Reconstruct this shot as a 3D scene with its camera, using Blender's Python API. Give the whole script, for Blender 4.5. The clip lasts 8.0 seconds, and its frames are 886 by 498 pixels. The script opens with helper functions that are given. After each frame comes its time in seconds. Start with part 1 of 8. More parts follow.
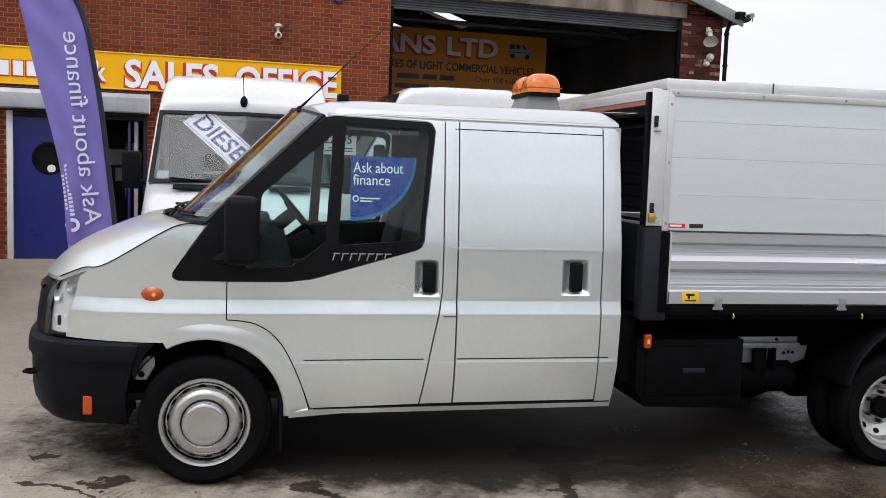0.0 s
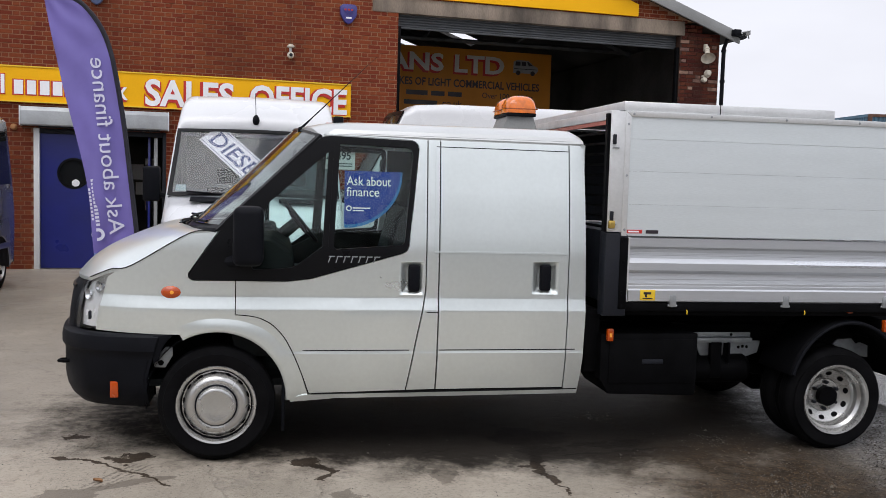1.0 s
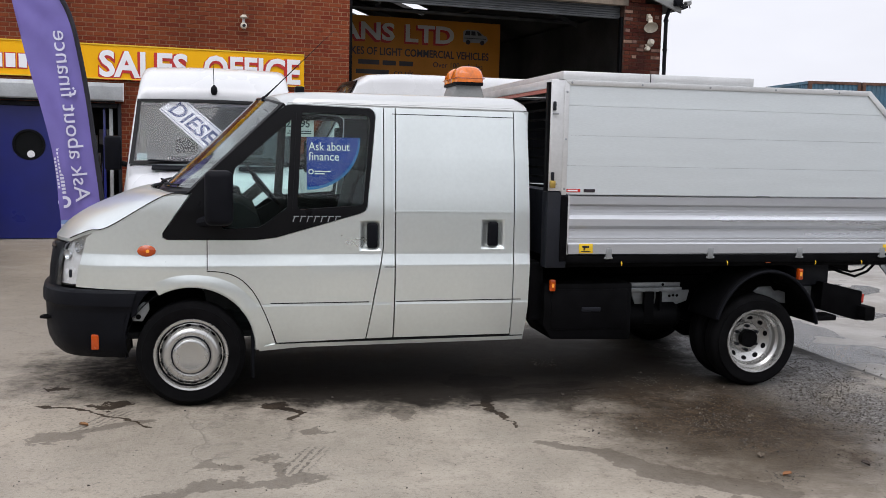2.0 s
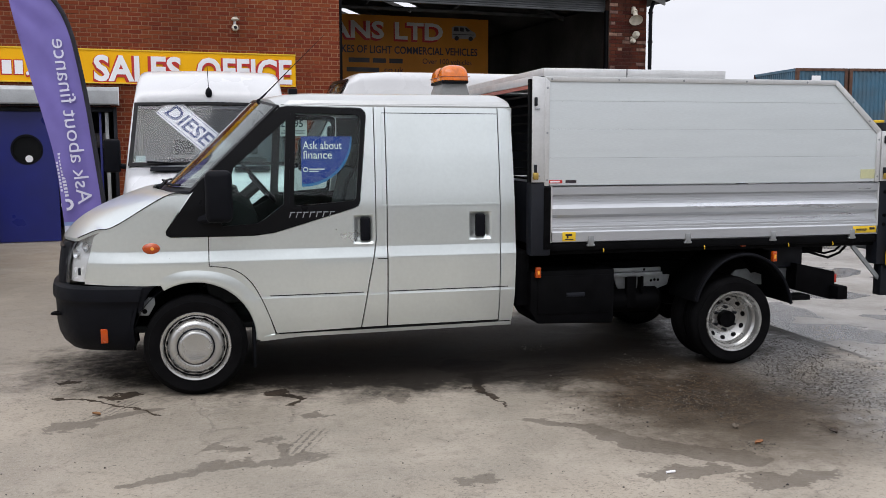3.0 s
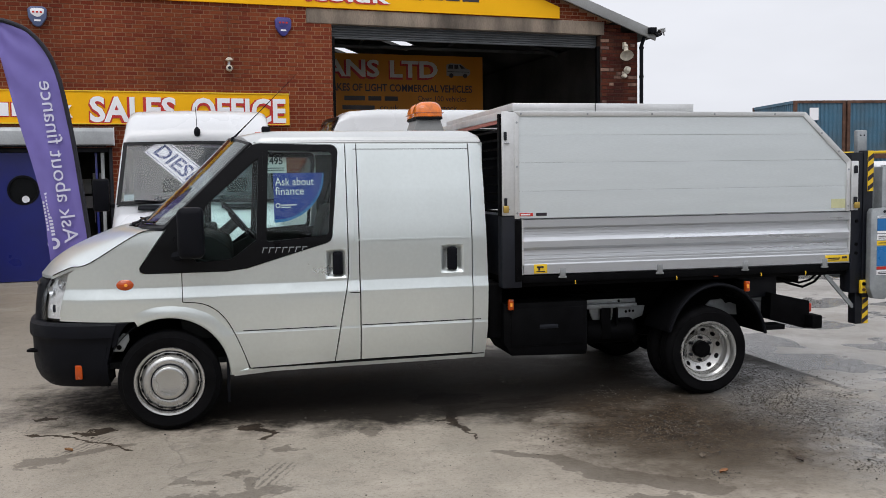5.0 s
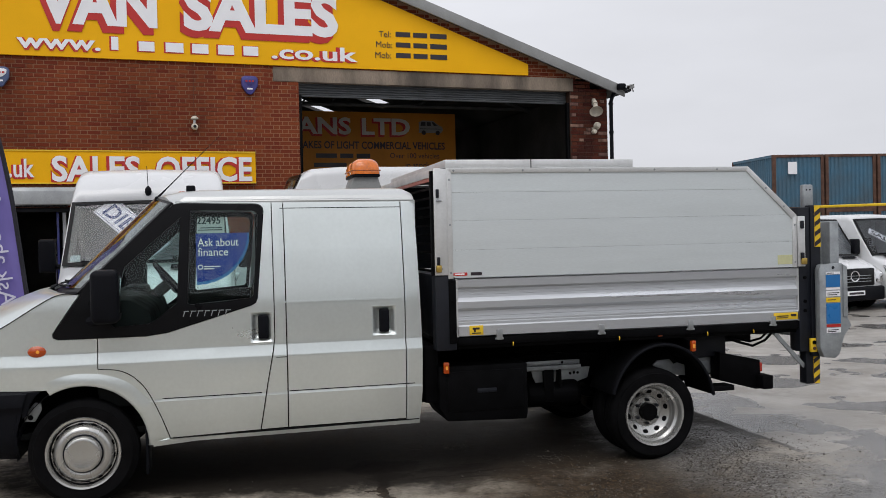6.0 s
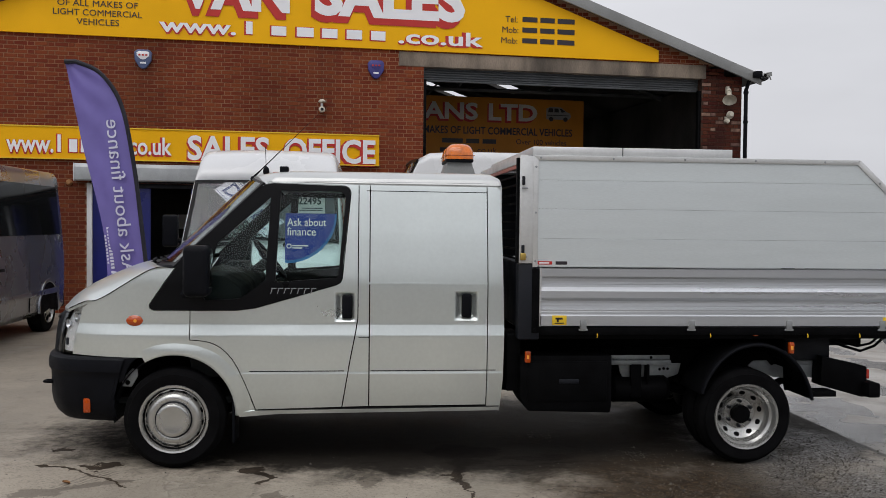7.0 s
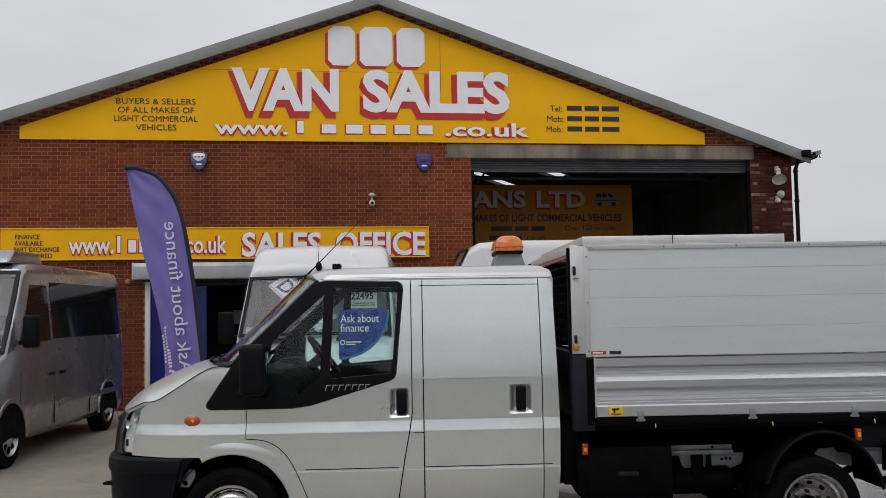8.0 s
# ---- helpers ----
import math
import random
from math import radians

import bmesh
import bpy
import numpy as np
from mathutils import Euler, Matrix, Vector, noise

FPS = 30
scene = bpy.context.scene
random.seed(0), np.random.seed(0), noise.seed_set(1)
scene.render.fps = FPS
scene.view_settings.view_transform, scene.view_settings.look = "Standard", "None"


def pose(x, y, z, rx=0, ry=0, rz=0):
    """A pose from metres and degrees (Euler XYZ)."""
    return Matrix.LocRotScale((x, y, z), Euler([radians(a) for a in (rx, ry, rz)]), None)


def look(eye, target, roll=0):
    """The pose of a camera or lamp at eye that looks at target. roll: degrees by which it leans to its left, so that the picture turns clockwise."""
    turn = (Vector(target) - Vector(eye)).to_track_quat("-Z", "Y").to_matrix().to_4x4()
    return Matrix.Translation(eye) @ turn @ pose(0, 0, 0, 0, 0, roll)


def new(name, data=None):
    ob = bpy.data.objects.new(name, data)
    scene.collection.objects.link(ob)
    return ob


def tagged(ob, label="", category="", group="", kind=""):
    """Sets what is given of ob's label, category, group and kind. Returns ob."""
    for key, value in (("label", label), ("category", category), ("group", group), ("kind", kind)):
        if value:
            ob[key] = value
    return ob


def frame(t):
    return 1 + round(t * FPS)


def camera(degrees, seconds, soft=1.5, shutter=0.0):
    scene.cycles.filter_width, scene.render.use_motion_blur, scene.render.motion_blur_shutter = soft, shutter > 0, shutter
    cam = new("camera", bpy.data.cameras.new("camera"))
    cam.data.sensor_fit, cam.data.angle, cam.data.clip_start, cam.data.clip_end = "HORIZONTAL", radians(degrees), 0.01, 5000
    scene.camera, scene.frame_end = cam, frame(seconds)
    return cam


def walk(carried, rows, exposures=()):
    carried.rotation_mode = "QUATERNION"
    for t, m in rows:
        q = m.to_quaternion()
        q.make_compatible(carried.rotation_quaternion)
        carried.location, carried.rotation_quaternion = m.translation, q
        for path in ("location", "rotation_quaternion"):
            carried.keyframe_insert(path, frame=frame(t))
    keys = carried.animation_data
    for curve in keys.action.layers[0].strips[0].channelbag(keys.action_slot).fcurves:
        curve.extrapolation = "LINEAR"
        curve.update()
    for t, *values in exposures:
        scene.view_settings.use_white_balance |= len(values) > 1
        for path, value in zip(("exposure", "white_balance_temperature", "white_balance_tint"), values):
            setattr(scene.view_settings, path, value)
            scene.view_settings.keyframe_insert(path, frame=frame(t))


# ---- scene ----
from mathutils import geometry

cam = camera(50.9, 8.0, soft=0.65)
PATH = [
    (0, (0.278, -4.813, 1.691), (0.658, -2.858, 1.513), 1.9),
    (0.3, (0.342, -5.009, 1.672), (0.7384, -3.0533, 1.5447), 2.68),
    (0.5, (0.401, -5.148, 1.678), (0.746, -3.183, 1.534), 2.6),
    (0.7, (0.402, -5.278, 1.697), (0.7361, -3.314, 1.521), 1.97),
    (1, (0.355, -5.494, 1.698), (0.699, -3.529, 1.547), 1.7),
    (1.2, (0.293, -5.611, 1.672), (0.6289, -3.6456, 1.5203), 0.9),
    (1.5, (0.237, -5.762, 1.679), (0.618, -3.806, 1.511), 0.8),
    (1.7, (0.226, -5.852, 1.676), (0.6438, -3.9055, 1.4849), 0.96),
    (2, (0.251, -5.986, 1.666), (0.694, -4.048, 1.453), 1.2),
    (2.2, (0.285, -6.078, 1.659), (0.705, -4.138, 1.422), 0.8),
    (3.3, (0.163, -6.342, 1.68), (0.629, -4.408, 1.48), -0.6),
    (3.5, (0.121, -6.36, 1.682), (0.583, -4.422, 1.505), -1.2),
    (3.8, (0.081, -6.375, 1.675), (0.5604, -4.44, 1.5099), -1.49),
    (4, (0.093, -6.39, 1.686), (0.569, -4.455, 1.517), -1.3),
    (4.2, (0.129, -6.425, 1.681), (0.583, -4.484, 1.525), -1.3),
    (5.3, (0.588, -6.427, 1.657), (1.029, -4.481, 1.517), -0.8),
    (5.5, (0.675, -6.364, 1.666), (1.136, -4.42, 1.57), -0.5),
    (5.7, (0.749, -6.331, 1.675), (1.2419, -4.3933, 1.6157), -0.54),
    (5.8, (0.804, -6.315, 1.684), (1.2987, -4.378, 1.6393), -0.8),
    (6, (0.889, -6.297, 1.672), (1.352, -4.352, 1.645), -1.3),
    (6.2, (1.0, -6.308, 1.662), (1.3809, -4.3449, 1.6429), -0.15),
    (6.3, (1.056, -6.317, 1.669), (1.3916, -4.3451, 1.6437), 0.3),
    (6.5, (1.156, -6.323, 1.671), (1.42, -4.341, 1.622), 0.5),
    (6.7, (1.219, -6.329, 1.675), (1.4421, -4.3421, 1.6167), 1.01),
    (7, (1.251, -6.331, 1.67), (1.423, -4.339, 1.615), 0.6),
    (7.2, (1.26, -6.338, 1.68), (1.4182, -4.3446, 1.6416), 0.31),
    (7.5, (1.258, -6.362, 1.689), (1.393, -4.367, 1.732), -0.2),
    (7.7, (1.26, -6.369, 1.699), (1.3634, -4.373, 1.7846), -0.62),
    (8, (1.249, -6.369, 1.712), (1.312, -4.374, 1.844), -1.0),
]
walk(cam, [(t, look(eye, target, roll)) for t, eye, target, roll in PATH],
     exposures=[(0.0, 0.47, 6450, 14), (1.0, 0.37, 6450, 14), (2.2, 0.40, 6450, 14), (3.5, 0.31, 6450, 13), (5.3, 0.23, 6500, 12), (6.0, 0.06, 6550, 12), (6.6, -0.06, 6600, 12), (7.2, -0.08, 6600, 12), (8.0, -0.21, 6600, 12)])

# ---------------------------------------------------------------- sky and sun
world = bpy.data.worlds.new("overcast_sky")
scene.world = world
world.use_nodes = True
wn, wl = world.node_tree.nodes, world.node_tree.links
SUN_EL, SUN_ROT = radians(55), radians(205)
sky = wn.new("ShaderNodeTexSky")
sky.sky_type, sky.sun_disc, sky.sun_elevation, sky.sun_rotation = "NISHITA", False, SUN_EL, SUN_ROT
sky.air_density, sky.dust_density, sky.ozone_density = 1.0, 4.0, 1.0
grey = wn.new("ShaderNodeHueSaturation")
grey.inputs["Saturation"].default_value = 0.16
cloud_map = wn.new("ShaderNodeMapping")
cloud_map.inputs["Scale"].default_value = (1.0, 1.0, 3.2)
cloud_co = wn.new("ShaderNodeTexCoord")
cloud = wn.new("ShaderNodeTexNoise")
cloud.inputs["Scale"].default_value, cloud.inputs["Detail"].default_value = 2.2, 5
cloud_ramp = wn.new("ShaderNodeMapRange")
for key, v in (("From Min", 0.3), ("From Max", 0.7), ("To Min", 0.90), ("To Max", 1.06)):
    cloud_ramp.inputs[key].default_value = v
even = wn.new("ShaderNodeMix")
even.data_type = "RGBA"
even.inputs["Factor"].default_value = 0.9
even.inputs["B"].default_value = (5.98, 6.2, 6.6, 1)
height = wn.new("ShaderNodeSeparateXYZ")
dome = wn.new("ShaderNodeMapRange")
for key, v in (("From Min", 0.0), ("From Max", 1.0), ("To Min", 0.93), ("To Max", 1.55)):
    dome.inputs[key].default_value = v
both_ramps = wn.new("ShaderNodeMath")
both_ramps.operation = "MULTIPLY"
layer = wn.new("ShaderNodeVectorMath")
layer.operation = "SCALE"
wl.new(cloud_co.outputs["Generated"], cloud_map.inputs["Vector"])
wl.new(cloud_map.outputs[0], cloud.inputs["Vector"])
wl.new(cloud.outputs["Fac"], cloud_ramp.inputs["Value"])
wl.new(sky.outputs[0], grey.inputs["Color"])
wl.new(grey.outputs[0], even.inputs["A"])
wl.new(even.outputs["Result"], layer.inputs[0])
wl.new(cloud_co.outputs["Generated"], height.inputs[0])
wl.new(height.outputs["Z"], dome.inputs["Value"])
wl.new(dome.outputs[0], both_ramps.inputs[0])
wl.new(cloud_ramp.outputs[0], both_ramps.inputs[1])
wl.new(both_ramps.outputs[0], layer.inputs["Scale"])
wl.new(layer.outputs[0], wn["Background"].inputs["Color"])
wn["Background"].inputs["Strength"].default_value = 0.12
sun = new("sun", bpy.data.lights.new("sun", "SUN"))
sun.data.energy, sun.data.angle, sun.data.color = 0.8, radians(40), (1.0, 0.98, 0.95)
sun.matrix_world = look((0, 0, 0), (-math.sin(SUN_ROT) * math.cos(SUN_EL), -math.cos(SUN_ROT) * math.cos(SUN_EL), -math.sin(SUN_EL)))


# ---------------------------------------------------------------- materials
def mat(name, color, rough=0.5, metal=0.0, vary=0.12, scale=4.0, bump=0.0, bscale=60.0, spec=0.5, coat=0.0, rvary=0.1, emit=0.0, alt=None, rand=0.0, stretch=(1, 1, 1), place=False, edge=(0.35, 0.7)):
    """A surface with variation at two scales, grain and wear."""
    m = bpy.data.materials.new(name)
    m.use_nodes = True
    n, l = m.node_tree.nodes, m.node_tree.links
    b = n["Principled BSDF"]
    co = n.new("ShaderNodeTexCoord")
    mp = n.new("ShaderNodeMapping")
    mp.inputs["Scale"].default_value = stretch
    l.new(n.new("ShaderNodeNewGeometry").outputs["Position"] if place else co.outputs["Object"], mp.inputs["Vector"])
    big, fine = n.new("ShaderNodeTexNoise"), n.new("ShaderNodeTexNoise")
    big.inputs["Scale"].default_value, big.inputs["Detail"].default_value = scale, 5
    fine.inputs["Scale"].default_value, fine.inputs["Detail"].default_value = bscale, 4
    l.new(mp.outputs[0], big.inputs["Vector"])
    l.new(mp.outputs[0], fine.inputs["Vector"])
    mix = n.new("ShaderNodeMix")
    mix.data_type = "RGBA"
    other = alt or tuple(c * (1 - 2 * vary) for c in color)
    mix.inputs["A"].default_value, mix.inputs["B"].default_value = (*color, 1), (*other, 1)
    r = n.new("ShaderNodeMapRange")
    r.inputs["From Min"].default_value, r.inputs["From Max"].default_value = edge
    l.new(big.outputs["Fac"], r.inputs["Value"])
    l.new(r.outputs[0], mix.inputs["Factor"])
    last = mix.outputs["Result"]
    hsv = n.new("ShaderNodeHueSaturation")
    g = n.new("ShaderNodeMapRange")
    g.inputs["From Min"].default_value, g.inputs["From Max"].default_value = 0.3, 0.7
    g.inputs["To Min"].default_value, g.inputs["To Max"].default_value = 1 - vary * 0.5, 1 + vary * 0.5
    l.new(fine.outputs["Fac"], g.inputs["Value"])
    if rand:
        info = n.new("ShaderNodeObjectInfo")
        geo = n.new("ShaderNodeNewGeometry")
        add = n.new("ShaderNodeMath")
        add.operation = "ADD"
        l.new(info.outputs["Random"], add.inputs[0])
        l.new(geo.outputs["Random Per Island"], add.inputs[1])
        fr = n.new("ShaderNodeMath")
        fr.operation = "FRACT"
        l.new(add.outputs[0], fr.inputs[0])
        rr = n.new("ShaderNodeMapRange")
        rr.inputs["To Min"].default_value, rr.inputs["To Max"].default_value = 1 - rand, 1 + rand
        l.new(fr.outputs[0], rr.inputs["Value"])
        mul = n.new("ShaderNodeMath")
        mul.operation = "MULTIPLY"
        l.new(g.outputs[0], mul.inputs[0])
        l.new(rr.outputs[0], mul.inputs[1])
        l.new(mul.outputs[0], hsv.inputs["Value"])
        hr = n.new("ShaderNodeMapRange")
        hr.inputs["To Min"].default_value, hr.inputs["To Max"].default_value = 0.5 - rand * 0.03, 0.5 + rand * 0.03
        l.new(fr.outputs[0], hr.inputs["Value"])
        l.new(hr.outputs[0], hsv.inputs["Hue"])
    else:
        l.new(g.outputs[0], hsv.inputs["Value"])
    l.new(last, hsv.inputs["Color"])
    l.new(hsv.outputs[0], b.inputs["Base Color"])
    rg = n.new("ShaderNodeMapRange")
    rg.inputs["From Min"].default_value, rg.inputs["From Max"].default_value = 0.3, 0.7
    rg.inputs["To Min"].default_value, rg.inputs["To Max"].default_value = max(0.02, rough - rvary), min(1, rough + rvary)
    l.new(big.outputs["Fac"], rg.inputs["Value"])
    l.new(rg.outputs[0], b.inputs["Roughness"])
    b.inputs["Metallic"].default_value = metal
    b.inputs["Specular IOR Level"].default_value = spec
    b.inputs["Coat Weight"].default_value = coat
    b.inputs["Coat Roughness"].default_value = 0.06
    if bump:
        bp = n.new("ShaderNodeBump")
        bp.inputs["Strength"].default_value, bp.inputs["Distance"].default_value = bump, 0.01
        l.new(fine.outputs["Fac"], bp.inputs["Height"])
        l.new(bp.outputs[0], b.inputs["Normal"])
    if emit:
        b.inputs["Emission Color"].default_value, b.inputs["Emission Strength"].default_value = (*color, 1), emit
    return m


def glass(name, tint, face_on=0.035, edge_on=0.9):
    """A thin pane: clear glass with its own tint and a mirror-like face."""
    m = bpy.data.materials.new(name)
    m.use_nodes = True
    n, l = m.node_tree.nodes, m.node_tree.links
    out = n["Material Output"]
    n.remove(n["Principled BSDF"])
    see, shine, mix, face = n.new("ShaderNodeBsdfTransparent"), n.new("ShaderNodeBsdfGlossy"), n.new("ShaderNodeMixShader"), n.new("ShaderNodeLayerWeight")
    see.inputs["Color"].default_value = (*tint, 1)
    shine.inputs["Roughness"].default_value = 0.02
    face.inputs["Blend"].default_value = 0.5
    power, lift = n.new("ShaderNodeMath"), n.new("ShaderNodeMath")
    power.operation, lift.operation = "POWER", "MULTIPLY_ADD"
    power.inputs[1].default_value, lift.inputs[1].default_value, lift.inputs[2].default_value = 4.0, edge_on, face_on
    l.new(face.outputs["Facing"], power.inputs[0])
    l.new(power.outputs[0], lift.inputs[0])
    l.new(lift.outputs[0], mix.inputs[0])
    l.new(see.outputs[0], mix.inputs[1])
    l.new(shine.outputs[0], mix.inputs[2])
    l.new(mix.outputs[0], out.inputs["Surface"])
    return m


SILVER = mat("silver_paint", (0.712, 0.764, 0.752), 0.31, 0.74, 0.04, 1.5, 0, 40, coat=0.4, rvary=0.04)
WHITE = mat("white_van_paint", (0.63, 0.64, 0.65), 0.3, 0, 0.05, 1.2, coat=0.5)
SLATE = mat("slate_blue_paint", (0.10, 0.115, 0.17), 0.32, 0.4, 0.08, 1.5, coat=0.6)
BLACK_PLASTIC = mat("black_plastic", (0.0050, 0.0056, 0.0082), 0.5, 0, 0.15, 6, 0.25, 350, rvary=0.08, spec=0.09)
BLACK_GLOSS = mat("black_trim", (0.0040, 0.0042, 0.0052), 0.35, 0, 0.1, 5, spec=0.14)
BLACK_FRAME = mat("black_chassis_paint", (0.0032, 0.0033, 0.0040), 0.6, 0, 0.3, 7, 0.2, 90, spec=0.06)
RUBBER = mat("tyre_rubber", (0.0038, 0.0038, 0.0044), 0.8, 0, 0.25, 8, 0.3, 120, spec=0.08)
CHARCOAL = mat("charcoal_steel", (0.010, 0.012, 0.018), 0.5, 0.1, 0.2, 5, 0.15, 80, spec=0.3)
RIM = mat("silver_wheel_paint", (0.49, 0.49, 0.475), 0.27, 0.8, 0.05, 2.5, rvary=0.04)
ALU = mat("aluminium_plank", (0.735, 0.785, 0.795), 0.42, 0.55, 0.07, 1.6, 0.05, 90, stretch=(0.35, 1, 3))
ALU_RIBBED = mat("ribbed_aluminium", (0.64, 0.66, 0.685), 0.34, 0.75, 0.07, 2.2, 0.03, 90, stretch=(0.25, 1, 5))
ALU_WORN = mat("worn_aluminium", (0.68, 0.69, 0.69), 0.45, 0.55, 0.07, 5, 0.1, 60)
GALV = mat("galvanised_steel", (0.36, 0.385, 0.40), 0.5, 0.5, 0.14, 9, 0.05, 60)
GALV_PALE = mat("pale_galvanised_steel", (0.33, 0.345, 0.35), 0.5, 0.5, 0.14, 9, 0.05, 60)
AMBER = mat("amber_lens", (0.46, 0.062, 0.003), 0.2, 0, 0.1, 30, coat=0.25)
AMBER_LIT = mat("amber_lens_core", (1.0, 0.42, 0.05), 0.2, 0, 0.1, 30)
RED_LENS = mat("red_lens", (0.55, 0.05, 0.03), 0.2, 0, 0.1, 30, coat=0.5)
LAMP_BOWL = mat("lamp_bowl", (0.62, 0.63, 0.64), 0.18, 0.7, 0.05, 20)
REFLECTOR = mat("lamp_reflector", (0.88, 0.88, 0.87), 0.22, 0.3, 0.05, 20)
CHROME = mat("chrome", (0.75, 0.75, 0.75), 0.12, 1.0, 0.02, 5)
DARK = mat("dark_interior", (0.010, 0.0115, 0.012), 0.7, 0, 0.2, 9, spec=0.15)
SEAT = mat("grey_seat_cloth", (0.018, 0.019, 0.022), 0.9, 0, 0.2, 40, 0.4, 250)
GLASS = glass("vehicle_glass", (0.86, 0.94, 0.925), 0.022, 0.42)
GLASS_SCREEN = glass("windscreen_glass", (0.82, 0.87, 0.85), 0.05, 0.80)
VAN_SCREEN = glass("van_screen_glass", (0.82, 0.84, 0.86), 0.035, 0.30)
TINT = mat("tinted_glass", (0.010, 0.011, 0.012), 0.05, 0, 0.05, 2, spec=0.4, rvary=0.02)
LENS = glass("clear_lens", (0.94, 0.95, 0.96), 0.03, 0.30)
BRICK = mat("red_brick", (0.190, 0.040, 0.0165), 0.85, 0, 0.22, 0.55, 0.5, 120, rand=0.19, spec=0.12, alt=(0.120, 0.029, 0.013), stretch=(1, 1, 0.30), place=True, edge=(0.42, 0.72))
# the pier's bricks, in a darker base colour than the wall's
BRICK_PIER = mat("dark_pier_brick", (0.080, 0.020, 0.012), 0.85, 0, 0.2, 1.6, 0.5, 120, rand=0.30, spec=0.12, alt=(0.040, 0.014, 0.011), place=True, edge=(0.42, 0.66))
MORTAR = mat("brick_mortar", (0.335, 0.195, 0.120), 0.95, 0, 0.25, 0.55, 0.5, 150, spec=0.12, alt=(0.20, 0.118, 0.078), stretch=(1, 1, 0.30), place=True, edge=(0.40, 0.70))
CONCRETE = mat("lintel_concrete", (0.27, 0.215, 0.165), 0.9, 0, 0.3, 1.1, 0.4, 60, alt=(0.085, 0.07, 0.057), stretch=(1.6, 1, 0.3), edge=(0.42, 0.66))
YELLOW = mat("yellow_sign_sheet", (0.90, 0.455, 0.001), 0.55, 0, 0.05, 0.8, spec=0.2)
SIGN_RED = mat("red_sign_vinyl", (0.50, 0.018, 0.012), 0.4, 0, 0.05, 3)
SIGN_WHITE = mat("white_sign_vinyl", (0.84, 0.84, 0.86), 0.4, 0, 0.03, 3)
SIGN_INK = mat("dark_sign_vinyl", (0.02, 0.014, 0.02), 0.45, 0, 0.05, 3)
FASCIA = mat("grey_fascia_sheet", (0.27, 0.275, 0.27), 0.55, 0, 0.15, 1.2)
BLUE_DOOR = mat("royal_blue_door_paint", (0.010, 0.016, 0.16), 0.35, 0, 0.1, 2, 0.1, 80)
PVC = mat("white_pvc", (0.68, 0.69, 0.70), 0.45, 0, 0.08, 3)
SHUTTER_GREY = mat("shutter_box_grey", (0.42, 0.44, 0.45), 0.45, 0.2, 0.15, 3)
FLAG = mat("purple_flag_cloth", (0.165, 0.132, 0.42), 0.5, 0, 0.10, 2.5, 0.1, 300)
FLAG_WHITE = mat("white_flag_print", (0.62, 0.62, 0.74), 0.8, 0, 0.05, 5)
FLAG_EDGE = mat("black_flag_sleeve", (0.012, 0.012, 0.02), 0.8, 0, 0.1, 5)
STICKER_BLUE = mat("blue_sticker_film", (0.006, 0.032, 0.27), 0.3, 0, 0.08, 6)
STICKER_CYAN = mat("cyan_sticker_film", (0.02, 0.16, 0.42), 0.3, 0, 0.05, 6)
STICKER_YELLOW = mat("yellow_label", (0.80, 0.53, 0.02), 0.4, 0, 0.06, 8)
CONTAINER = mat("blue_container_paint", (0.045, 0.13, 0.20), 0.55, 0.1, 0.25, 0.9, 0.1, 20, alt=(0.06, 0.10, 0.13))
RUST = mat("rusty_steel", (0.11, 0.05, 0.03), 0.8, 0, 0.3, 3, 0.3, 40)
MORTAR_PIER = mat("dark_pier_mortar", (0.070, 0.040, 0.030), 0.95, 0, 0.25, 1.2, 0.5, 150, spec=0.12, place=True)
TRUSS = mat("grey_truss_paint", (0.085, 0.088, 0.09), 0.6, 0.2, 0.2, 3)
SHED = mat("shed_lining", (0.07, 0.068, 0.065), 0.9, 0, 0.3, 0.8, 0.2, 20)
CREAM = mat("cream_plastic", (0.62, 0.57, 0.47), 0.5, 0, 0.15, 8)


